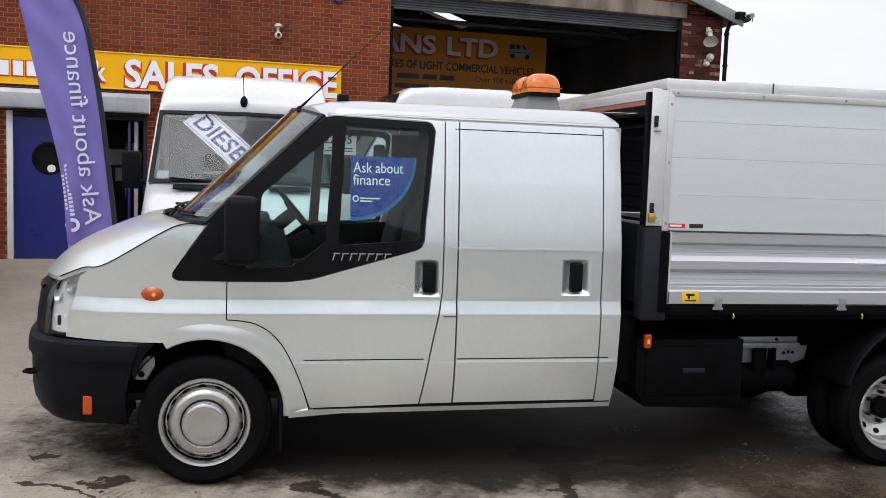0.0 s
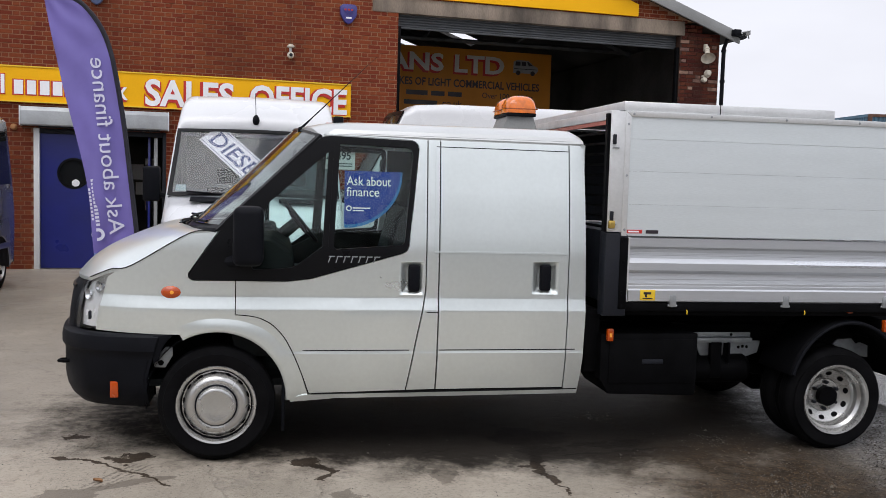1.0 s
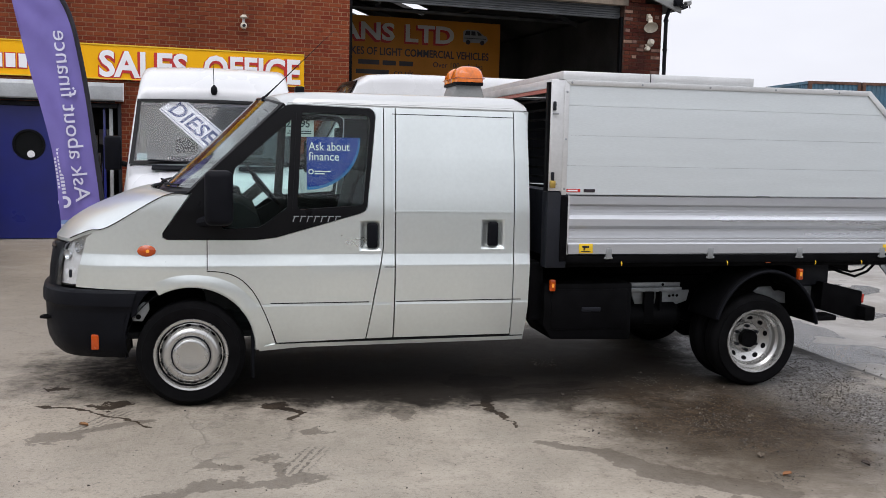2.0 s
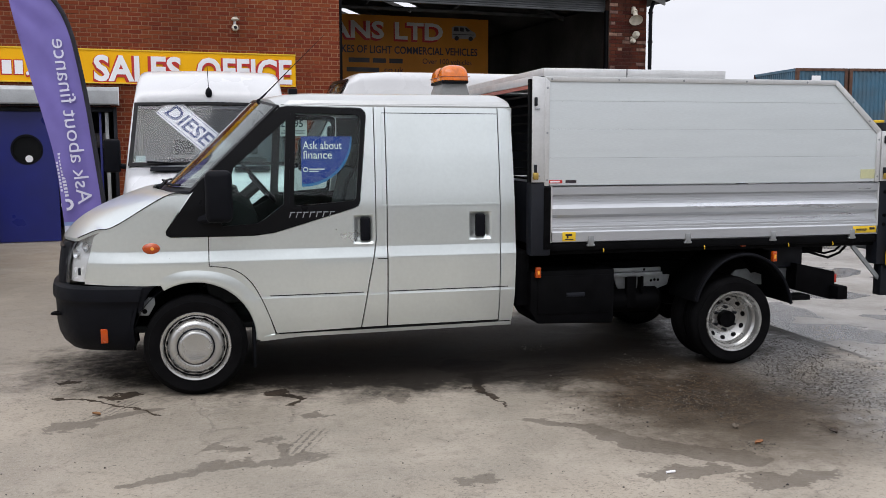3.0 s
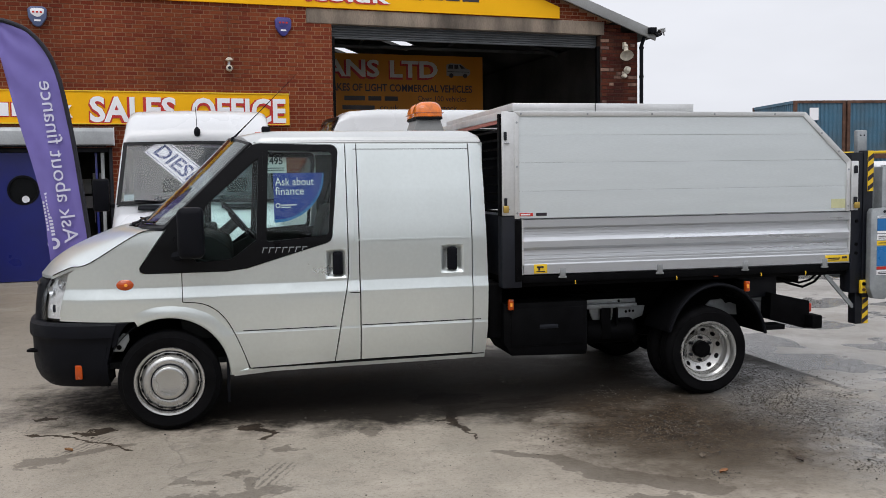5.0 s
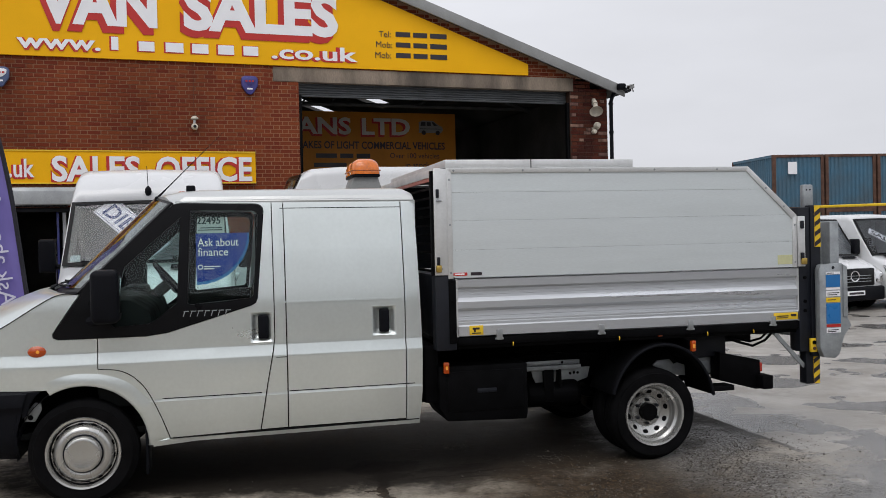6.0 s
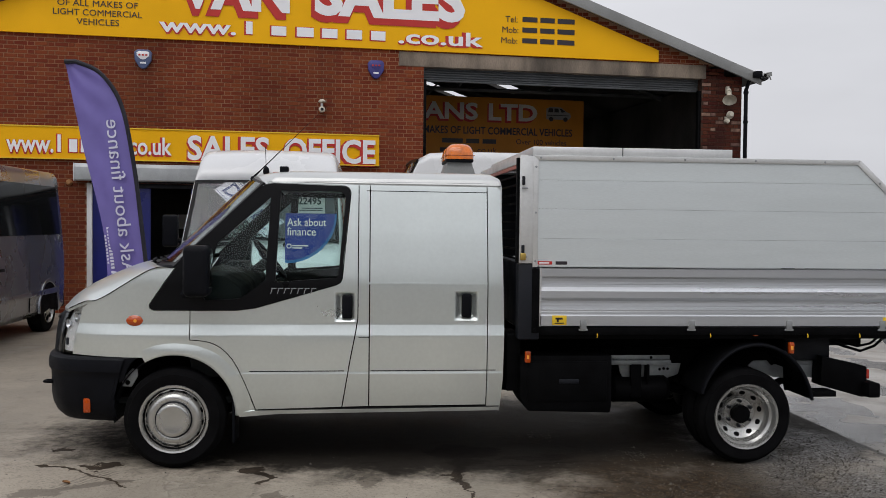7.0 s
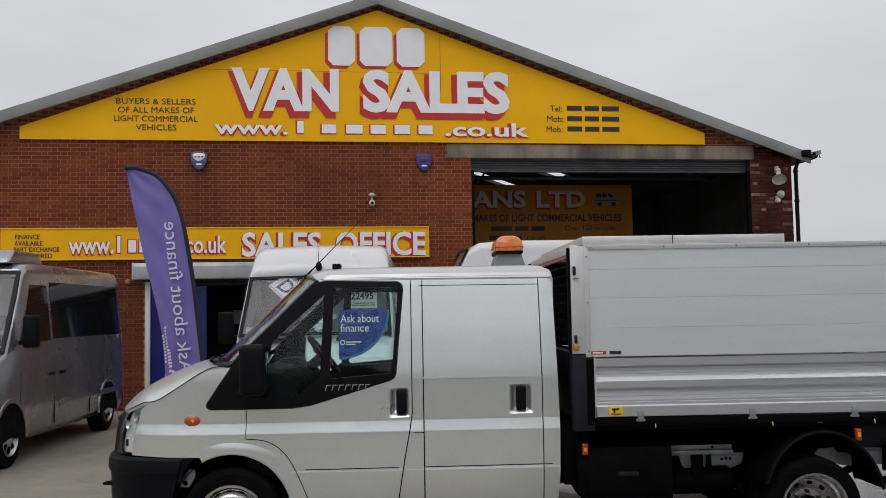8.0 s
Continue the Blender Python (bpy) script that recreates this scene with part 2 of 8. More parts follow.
def ground_material():
    """Wet, worn concrete with stains, cracks and damp patches."""
    m = bpy.data.materials.new("wet_concrete")
    m.use_nodes = True
    n, l = m.node_tree.nodes, m.node_tree.links
    b = n["Principled BSDF"]
    co = n.new("ShaderNodeTexCoord")

    def tex(scale, detail=6, rough=0.6):
        t = n.new("ShaderNodeTexNoise")
        t.inputs["Scale"].default_value, t.inputs["Detail"].default_value, t.inputs["Roughness"].default_value = scale, detail, rough
        l.new(co.outputs["Object"], t.inputs["Vector"])
        return t.outputs["Fac"]

    def ramp(v, a, c, lo=0.0, hi=1.0):
        r = n.new("ShaderNodeMapRange")
        r.interpolation_type = "SMOOTHSTEP"
        for key, val in (("From Min", a), ("From Max", c), ("To Min", lo), ("To Max", hi)):
            r.inputs[key].default_value = val
        l.new(v, r.inputs["Value"])
        return r.outputs[0]

    def math2(op, a, c):
        q = n.new("ShaderNodeMath")
        q.operation = op
        for k, v in enumerate((a, c)):
            if isinstance(v, (int, float)):
                q.inputs[k].default_value = v
            else:
                l.new(v, q.inputs[k])
        return q.outputs[0]

    def mixc(f, a, c):
        q = n.new("ShaderNodeMix")
        q.data_type = "RGBA"
        l.new(f, q.inputs["Factor"])
        for key, v in (("A", a), ("B", c)):
            if isinstance(v, tuple):
                q.inputs[key].default_value = (*v, 1)
            else:
                l.new(v, q.inputs[key])
        return q.outputs["Result"]

    def cells(scale, feature="F1", shift=None):
        v = n.new("ShaderNodeTexVoronoi")
        v.feature = feature
        v.inputs["Scale"].default_value = scale
        l.new(shift or co.outputs["Object"], v.inputs["Vector"])
        return v

    def vec(op, a, c):
        q = n.new("ShaderNodeVectorMath")
        q.operation = op
        for k, v in enumerate((a, c)):
            if isinstance(v, tuple):
                q.inputs[k].default_value = v
            else:
                l.new(v, q.inputs[k])
        return q.outputs["Value" if op == "LENGTH" else "Vector"]

    def wander(scale, amount, detail=5):
        t = n.new("ShaderNodeTexNoise")
        t.inputs["Scale"].default_value, t.inputs["Detail"].default_value, t.inputs["Roughness"].default_value = scale, detail, 0.65
        l.new(co.outputs["Object"], t.inputs["Vector"])
        return vec("MULTIPLY", vec("SUBTRACT", t.outputs["Color"], (0.5, 0.5, 0.5)), (amount, amount, 0))

    here = vec("MULTIPLY", co.outputs["Object"], (1, 1, 0))
    ragged = vec("ADD", here, vec("ADD", wander(5.5, 0.42), wander(24, 0.09)))

    def near(places):
        """Nearness to any of some oval patches with ragged outlines: 1 at their rim, 0 in their middle."""
        low = None
        for x, y, rx, ry in places:
            d = vec("LENGTH", vec("DIVIDE", vec("SUBTRACT", ragged, (x, y, 0)), (rx, ry, 1)), (0, 0, 0))
            low = d if low is None else math2("MINIMUM", low, d)
        return low

    winding = vec("ADD", here, vec("ADD", wander(5.0, 0.20), wander(22, 0.05)))

    def along(lines):
        """Nearness to any of some thin wandering runs of wet: 1 at their rim, 0 in their middle."""
        low = None
        for x0, y0, x1, y1, wide in lines:
            dx, dy = x1 - x0, y1 - y0
            off = vec("SUBTRACT", winding, (x0, y0, 0))
            dot = n.new("ShaderNodeVectorMath")
            dot.operation = "DOT_PRODUCT"
            l.new(off, dot.inputs[0])
            dot.inputs[1].default_value = (dx, dy, 0)
            share = n.new("ShaderNodeMath")
            share.operation, share.use_clamp = "DIVIDE", True
            l.new(dot.outputs["Value"], share.inputs[0])
            share.inputs[1].default_value = dx * dx + dy * dy
            foot = n.new("ShaderNodeVectorMath")
            foot.operation = "SCALE"
            foot.inputs[0].default_value = (dx, dy, 0)
            l.new(share.outputs[0], foot.inputs["Scale"])
            d = math2("DIVIDE", vec("LENGTH", vec("SUBTRACT", off, foot.outputs[0]), (0, 0, 0)), wide)
            low = d if low is None else math2("MINIMUM", low, d)
        return low

    large, mid, small, grit = tex(0.35, 4), tex(1.7, 6), tex(9, 6), tex(85, 3)
    fine = tex(38, 5, 0.7)
    col = mixc(ramp(large, 0.38, 0.62), (0.372, 0.322, 0.255), (0.285, 0.250, 0.200))
    col = mixc(ramp(mid, 0.45, 0.7, 0, 0.6), col, (0.415, 0.366, 0.298))
    col = mixc(ramp(small, 0.52, 0.72, 0, 0.45), col, (0.160, 0.132, 0.102))
    col = mixc(ramp(fine, 0.50, 0.68, 0, 0.58), col, (0.115, 0.095, 0.074))
    col = mixc(ramp(grit, 0.54, 0.70, 0, 0.6), col, (0.40, 0.365, 0.315))
    sep = n.new("ShaderNodeSeparateXYZ")
    l.new(co.outputs["Object"], sep.inputs[0])
    warp = math2("ADD", math2("MULTIPLY", math2("SUBTRACT", tex(3.2, 8, 0.65), 0.5), 2.0), math2("MULTIPLY", math2("SUBTRACT", tex(14, 6, 0.7), 0.5), 0.9))
    # small dark flecks of grit trodden into the surface
    flecks = None
    for scale, size, some in ((8.0, 0.085, 0.55), (21.0, 0.12, 0.62)):
        v = cells(scale, "F1", vec("ADD", here, wander(40, 0.02, 2)))
        tint = n.new("ShaderNodeSeparateColor")
        l.new(v.outputs["Color"], tint.inputs[0])
        s = math2("MULTIPLY", ramp(v.outputs["Distance"], size, size * 0.6), ramp(tint.outputs[0], some, some + 0.02))
        flecks = s if flecks is None else math2("MAXIMUM", flecks, s)
    col = mixc(math2("MULTIPLY", flecks, 0.75), col, (0.055, 0.042, 0.032))
    # damp brown spills, and paler wet patches nearer the gate
    stain = ramp(math2("MINIMUM", near(STAINS), along(RUNS)), 1.0, 0.86)
    pale = ramp(math2("MINIMUM", near(DAMP), along(DAMP_RUNS)), 1.0, 0.90)
    col = mixc(math2("MULTIPLY", pale, 0.70), col, (0.110, 0.090, 0.068))
    col = mixc(math2("MULTIPLY", stain, 0.93), col, (0.036, 0.024, 0.015))
    # a broad, soft, darker patch of the yard before the office
    corner = math2("MULTIPLY", ramp(near([(-3.0, 3.6, 2.7, 2.9)]), 1.25, 0.75), ramp(mid, 0.30, 0.60, 0.55, 1.0))
    col = mixc(math2("MULTIPLY", corner, 0.55), col, (0.135, 0.118, 0.096))
    # two tyre prints
    prints = None
    for x, y, turn, half in TYRE_PRINTS:
        mp = n.new("ShaderNodeMapping")
        mp.vector_type = "TEXTURE"
        mp.inputs["Location"].default_value, mp.inputs["Rotation"].default_value = (x, y, 0), (0, 0, radians(turn))
        l.new(vec("ADD", here, wander(9, 0.05, 3)), mp.inputs["Vector"])
        q = n.new("ShaderNodeSeparateXYZ")
        l.new(mp.outputs[0], q.inputs[0])
        inside = math2("MULTIPLY", ramp(math2("ABSOLUTE", q.outputs[0], 0), half, half * 0.7), ramp(math2("ABSOLUTE", q.outputs[1], 0), 0.085, 0.06))
        s = math2("MULTIPLY", inside, ramp(math2("SINE", math2("MULTIPLY", q.outputs[1], 150.0), 0), -0.2, 0.6))
        prints = s if prints is None else math2("MAXIMUM", prints, s)
    col = mixc(math2("MULTIPLY", math2("MULTIPLY", prints, ramp(fine, 0.40, 0.55)), 0.75), col, (0.075, 0.060, 0.045))
    # pitted patches
    pits = math2("MULTIPLY", ramp(tex(58, 2), 0.60, 0.66), math2("MAXIMUM", ramp(tex(1.1, 4), 0.50, 0.62), ramp(near([(-0.40, -0.28, 0.50, 0.26)]), 1.15, 0.6)))
    col = mixc(math2("MULTIPLY", pits, 0.7), col, (0.085, 0.068, 0.050))
    # damp ground under the lorry, with its shade painted into the colour
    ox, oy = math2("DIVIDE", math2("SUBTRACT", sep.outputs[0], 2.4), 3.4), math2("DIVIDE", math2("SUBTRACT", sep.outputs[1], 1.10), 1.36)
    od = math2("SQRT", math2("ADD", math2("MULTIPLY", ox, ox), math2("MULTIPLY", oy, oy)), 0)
    damp_shade = ramp(math2("ADD", od, math2("MULTIPLY", warp, 0.34)), 1.22, 0.85)
    col = mixc(math2("MULTIPLY", damp_shade, 0.96), col, (0.0105, 0.0085, 0.007))
    # brown dust washed out round the rear wheel
    tx, ty = math2("DIVIDE", math2("SUBTRACT", sep.outputs[0], 3.30), 1.22), math2("DIVIDE", math2("SUBTRACT", sep.outputs[1], -1.05), 1.45)
    td = math2("SQRT", math2("ADD", math2("MULTIPLY", tx, tx), math2("MULTIPLY", ty, ty)), 0)
    dust = ramp(math2("ADD", td, math2("MULTIPLY", warp, 0.30)), 1.10, 0.35)
    col = mixc(math2("MULTIPLY", dust, 0.86), col, (0.064, 0.047, 0.031))
    # rusty brown silt and leaf litter before the rear wheel
    bx, by = math2("DIVIDE", math2("SUBTRACT", sep.outputs[0], 3.45), 1.15), math2("DIVIDE", math2("SUBTRACT", sep.outputs[1], -0.75), 0.95)
    bd = math2("SQRT", math2("ADD", math2("MULTIPLY", bx, bx), math2("MULTIPLY", by, by)), 0)
    silt = ramp(math2("ADD", bd, math2("MULTIPLY", warp, 0.60)), 1.20, 0.25)
    litter = cells(62, "F1", ragged)
    shade = n.new("ShaderNodeSeparateColor")
    l.new(litter.outputs["Color"], shade.inputs[0])
    flake = mixc(ramp(shade.outputs[0], 0.80, 0.86), mixc(ramp(shade.outputs[1], 0.25, 0.6), (0.016, 0.011, 0.007), (0.040, 0.028, 0.018)), (0.095, 0.064, 0.038))
    col = mixc(math2("MULTIPLY", silt, 0.92), col, flake)
    # stony, broken surface behind the lorry
    gx, gy = math2("DIVIDE", math2("SUBTRACT", sep.outputs[0], 4.40), 0.62), math2("DIVIDE", math2("SUBTRACT", sep.outputs[1], 0.1), 1.9)
    gd = math2("SQRT", math2("ADD", math2("MULTIPLY", gx, gx), math2("MULTIPLY", gy, gy)), 0)
    stony = math2("MULTIPLY", ramp(math2("ADD", gd, math2("MULTIPLY", warp, 0.75)), 1.25, 0.45), ramp(tex(2.6, 5), 0.36, 0.56, 0.35, 1.0))
    stone = cells(52, "F1", vec("ADD", here, wander(30, 0.02, 2)))
    hue = n.new("ShaderNodeSeparateColor")
    l.new(stone.outputs["Color"], hue.inputs[0])
    pebble = mixc(ramp(stone.outputs["Distance"], 0.30, 0.62), mixc(ramp(hue.outputs[0], 0.35, 0.95), (0.090, 0.080, 0.069), (0.34, 0.32, 0.295)), (0.045, 0.040, 0.034))
    col = mixc(math2("MULTIPLY", stony, 0.9), col, pebble)
    # fine cracks
    vor = n.new("ShaderNodeTexVoronoi")
    vor.feature = "DISTANCE_TO_EDGE"
    vor.inputs["Scale"].default_value = 0.42
    dist = n.new("ShaderNodeVectorMath")
    dist.operation = "ADD"
    nz = n.new("ShaderNodeTexNoise")
    nz.inputs["Scale"].default_value, nz.inputs["Detail"].default_value = 2.2, 6
    l.new(co.outputs["Object"], nz.inputs["Vector"])
    l.new(co.outputs["Object"], dist.inputs[0])
    l.new(nz.outputs["Color"], dist.inputs[1])
    l.new(dist.outputs[0], vor.inputs["Vector"])
    crack = ramp(vor.outputs["Distance"], 0.010, 0.002)
    crack = math2("MULTIPLY", crack, ramp(tex(0.9, 3), 0.50, 0.60))
    col = mixc(math2("MULTIPLY", crack, 0.22), col, (0.045, 0.038, 0.032))
    # the paler slabs of the yard beyond the lorry
    side = math2("ADD", math2("SUBTRACT", sep.outputs[0], ramp(sep.outputs[1], -1.7, -0.1, 3.72, 5.08)), math2("MULTIPLY", math2("SUBTRACT", tex(6, 4), 0.5), ramp(sep.outputs[1], -0.4, 0.1, 0.9, 0.05)))
    upper = ramp(sep.outputs[1], -0.5, 0.0)
    far = math2("MAXIMUM", math2("MULTIPLY", ramp(side, 0.0, 0.05), upper), ramp(side, -0.1, 0.75))
    col = mixc(math2("MULTIPLY", far, 0.86), col, mixc(ramp(tex(0.8, 5), 0.42, 0.60), (0.315, 0.298, 0.275), (0.205, 0.189, 0.168)))
    # puddles standing on the far slabs
    puddle = math2("MULTIPLY", far, ramp(math2("ADD", tex(0.62, 3), math2("MULTIPLY", tex(4.5, 5), 0.10)), 0.565, 0.60))
    col = mixc(math2("MULTIPLY", puddle, 0.75), col, (0.055, 0.052, 0.048))
    seam = math2("MULTIPLY", ramp(side, -0.03, 0.0), ramp(side, 0.05, 0.015))
    col = mixc(math2("MULTIPLY", seam, ramp(sep.outputs[1], -0.6, 0.0, 0.35, 0.8)), col, (0.03, 0.026, 0.022))
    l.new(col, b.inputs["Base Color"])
    wet = math2("MAXIMUM", ramp(large, 0.50, 0.62, 0, 0.8), math2("MAXIMUM", math2("MULTIPLY", pale, 0.15), math2("MAXIMUM", math2("MULTIPLY", stony, 1.0), math2("MULTIPLY", far, ramp(mid, 0.35, 0.6, 0.3, 1.0)))))
    rough = math2("ADD", math2("MULTIPLY", wet, -0.42), math2("ADD", 0.68, math2("MULTIPLY", small, 0.14)))
    rough = math2("MAXIMUM", math2("SUBTRACT", rough, math2("MULTIPLY", puddle, 0.42)), 0.06)
    l.new(rough, b.inputs["Roughness"])
    # gloss also cut under the lorry, keeping the painted shade dark
    dull = math2("MULTIPLY", math2("MAXIMUM", math2("MAXIMUM", math2("MAXIMUM", damp_shade, silt), math2("MAXIMUM", stain, dust)), 0.0), math2("SUBTRACT", 1.0, math2("MAXIMUM", far, stony)))
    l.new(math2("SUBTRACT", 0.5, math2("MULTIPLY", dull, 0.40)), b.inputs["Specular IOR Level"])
    height = math2("ADD", math2("MULTIPLY", grit, 0.5), math2("ADD", math2("MULTIPLY", math2("SUBTRACT", math2("ADD", small, fine), pits), math2("SUBTRACT", 0.9, math2("MULTIPLY", puddle, 0.85))), math2("ADD", math2("MULTIPLY", crack, -1.5), math2("MULTIPLY", math2("MULTIPLY", stone.outputs["Distance"], stony), -2.5))))
    bp = n.new("ShaderNodeBump")
    bp.inputs["Strength"].default_value, bp.inputs["Distance"].default_value = 0.35, 0.012
    l.new(height, bp.inputs["Height"])
    l.new(bp.outputs[0], b.inputs["Normal"])
    return m


STAINS = [(0.52, -0.02, 0.14, 0.09), (2.00, 0.10, 0.20, 0.08), (1.98, 0.40, 0.30, 0.22), (1.86, -0.24, 0.10, 0.05), (2.50, 0.18, 0.30, 0.08),
          (2.57, -0.03, 0.14, 0.04), (-0.88, 0.62, 0.14, 0.06), (-0.50, 0.12, 0.14, 0.08), (3.65, -1.55, 0.035, 0.14), (1.30, 0.12, 0.05, 0.03)]
RUNS = [(-0.92, 0.16, -0.62, 0.02, 0.020), (-0.62, 0.02, -0.30, -0.30, 0.016), (-0.30, -0.30, -0.22, -0.42, 0.012), (0.56, -0.04, 0.66, -0.20, 0.032), (0.66, -0.20, 0.60, -0.34, 0.018), (1.98, 0.12, 1.86, -0.22, 0.045),
        (1.86, -0.24, 1.93, -0.52, 0.034), (1.93, -0.52, 1.96, -0.74, 0.010), (2.12, -0.02, 2.95, 0.10, 0.022), (3.05, -0.25, 3.62, -1.00, 0.020)]
DAMP = [(-0.74, -0.50, 0.18, 0.12), (0.74, -0.62, 0.07, 0.06), (0.43, -1.06, 0.07, 0.05), (0.18, -1.18, 0.14, 0.07), (0.21, -1.44, 0.24, 0.07), (0.53, -1.40, 0.20, 0.08),
        (2.54, -2.10, 0.28, 0.10), (2.95, -2.30, 0.32, 0.10), (1.40, -1.95, 0.10, 0.06), (1.30, -0.35, 0.07, 0.20), (-1.55, -1.30, 0.30, 0.08)]
DAMP_RUNS = [(2.00, -1.05, 2.28, -1.28, 0.045), (2.28, -1.28, 2.45, -1.62, 0.085), (2.45, -1.62, 2.90, -1.98, 0.12), (-0.72, -0.48, -0.25, -0.26, 0.05), (0.50, -1.40, 0.50, -1.18, 0.035), (-0.30, -1.62, 0.15, -1.46, 0.04)]
TYRE_PRINTS = [(-0.51, -0.22, 60, 0.26), (0.63, -1.12, 67, 0.26)]
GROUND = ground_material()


# ---------------------------------------------------------------- builders
def finish(ob, smooth):
    me = ob.data
    if smooth:
        me.polygons.foreach_set("use_smooth", [True] * len(me.polygons))
        me.set_sharp_from_angle(angle=radians(smooth))
    return ob


def part(name, bm, material, parent=None, label="", smooth=32, fix=True):
    """Links a bmesh as one mesh object under a thing or a part."""
    if fix:
        bmesh.ops.recalc_face_normals(bm, faces=bm.faces[:])
    me = bpy.data.meshes.new(name)
    bm.to_mesh(me)
    bm.free()
    me.materials.append(material)
    ob = new(name, me)
    ob.parent = parent
    if label:
        ob["label"] = label
    return finish(ob, smooth)


def thing(name, label, category, m=None, group="", kind=""):
    ob = new(name)
    ob.empty_display_size = 0.2
    if m is not None:
        ob.matrix_world = m
    return tagged(ob, label, category, group, kind)


def box(x0, x1, y0, y1, z0, z1, bevel=0.0, seg=2):
    bm = bmesh.new()
    bmesh.ops.create_cube(bm, size=1)
    for v in bm.verts:
        v.co = (x0 + (v.co.x + 0.5) * (x1 - x0), y0 + (v.co.y + 0.5) * (y1 - y0), z0 + (v.co.z + 0.5) * (z1 - z0))
    if bevel:
        bmesh.ops.bevel(bm, geom=bm.edges[:], offset=bevel, segments=seg, affect="EDGES", profile=0.5)
    return bm


def join(*bms):
    """Several bmeshes in one, for one part made of several solids."""
    out = bmesh.new()
    for b in bms:
        me = bpy.data.meshes.new("tmp")
        b.to_mesh(me)
        b.free()
        out.from_mesh(me)
        bpy.data.meshes.remove(me)
    return out


def prism(outline, axis, a, b, bevel=0.0, seg=2):
    """A polygon given in the two other axes, extruded along axis from a to b."""
    bm = bmesh.new()
    put = {"x": lambda p, q, w: (w, p, q), "y": lambda p, q, w: (p, w, q), "z": lambda p, q, w: (p, q, w)}[axis]
    face = bm.faces.new([bm.verts.new(put(p, q, a)) for p, q in outline])
    new_geo = bmesh.ops.extrude_face_region(bm, geom=[face])["geom"]
    shift = Vector(put(0, 0, b - a))
    bmesh.ops.translate(bm, verts=[g for g in new_geo if isinstance(g, bmesh.types.BMVert)], vec=shift)
    if bevel:
        bmesh.ops.recalc_face_normals(bm, faces=bm.faces[:])
        bmesh.ops.bevel(bm, geom=bm.edges[:], offset=bevel, segments=seg, affect="EDGES", profile=0.5)
    return bm


def grid(nu, nv, fn, closed=False):
    """A sheet of nu x nv cells through fn(u, v), u and v from 0 to 1."""
    bm = bmesh.new()
    rows = [[bm.verts.new(fn(i / nu, j / nv)) for j in range(nv + 1)] for i in range(nu + (0 if closed else 1))]
    for i in range(nu):
        a, b = rows[i], rows[(i + 1) % len(rows)]
        for j in range(nv):
            bm.faces.new((a[j], b[j], b[j + 1], a[j + 1]))
    return bm


def thicken(bm, vec):
    geo = bmesh.ops.extrude_face_region(bm, geom=bm.faces[:])["geom"]
    bmesh.ops.translate(bm, verts=[g for g in geo if isinstance(g, bmesh.types.BMVert)], vec=vec)
    return bm


def lathe(profile, centre, n=48, axis="y", a0=0.0, a1=2 * math.pi):
    """Turns a profile of (radius, way along the axis) round the axis through centre."""
    c = Vector(centre)
    closed = abs(a1 - a0 - 2 * math.pi) < 1e-6

    def at(u, v):
        r, d = profile[min(int(round(v * (len(profile) - 1))), len(profile) - 1)]
        a = a0 + u * (a1 - a0)
        if axis == "y":
            return c + Vector((r * math.cos(a), d, r * math.sin(a)))
        if axis == "z":
            return c + Vector((r * math.cos(a), r * math.sin(a), d))
        return c + Vector((d, r * math.cos(a), r * math.sin(a)))
    bm = grid(n, len(profile) - 1, at, closed)
    bmesh.ops.remove_doubles(bm, verts=bm.verts[:], dist=1e-5)
    return bm


def tube(points, radius, n=8):
    """A round bar along points."""
    pts = [Vector(p) for p in points]
    bm = bmesh.new()
    rings = []
    for i, p in enumerate(pts):
        d = (pts[min(i + 1, len(pts) - 1)] - pts[max(i - 1, 0)]).normalized()
        s = d.orthogonal().normalized() if i == 0 else (rings[-1][1] - d * rings[-1][1].dot(d)).normalized()
        t = d.cross(s)
        r = radius[i] if isinstance(radius, (list, tuple)) else radius
        rings.append(([bm.verts.new(p + r * (math.cos(2 * math.pi * k / n) * s + math.sin(2 * math.pi * k / n) * t)) for k in range(n)], s))
    for (a, _), (b, _) in zip(rings, rings[1:]):
        for k in range(n):
            bm.faces.new((a[k], a[(k + 1) % n], b[(k + 1) % n], b[k]))
    bm.faces.new(rings[0][0][::-1])
    bm.faces.new(rings[-1][0])
    return bm


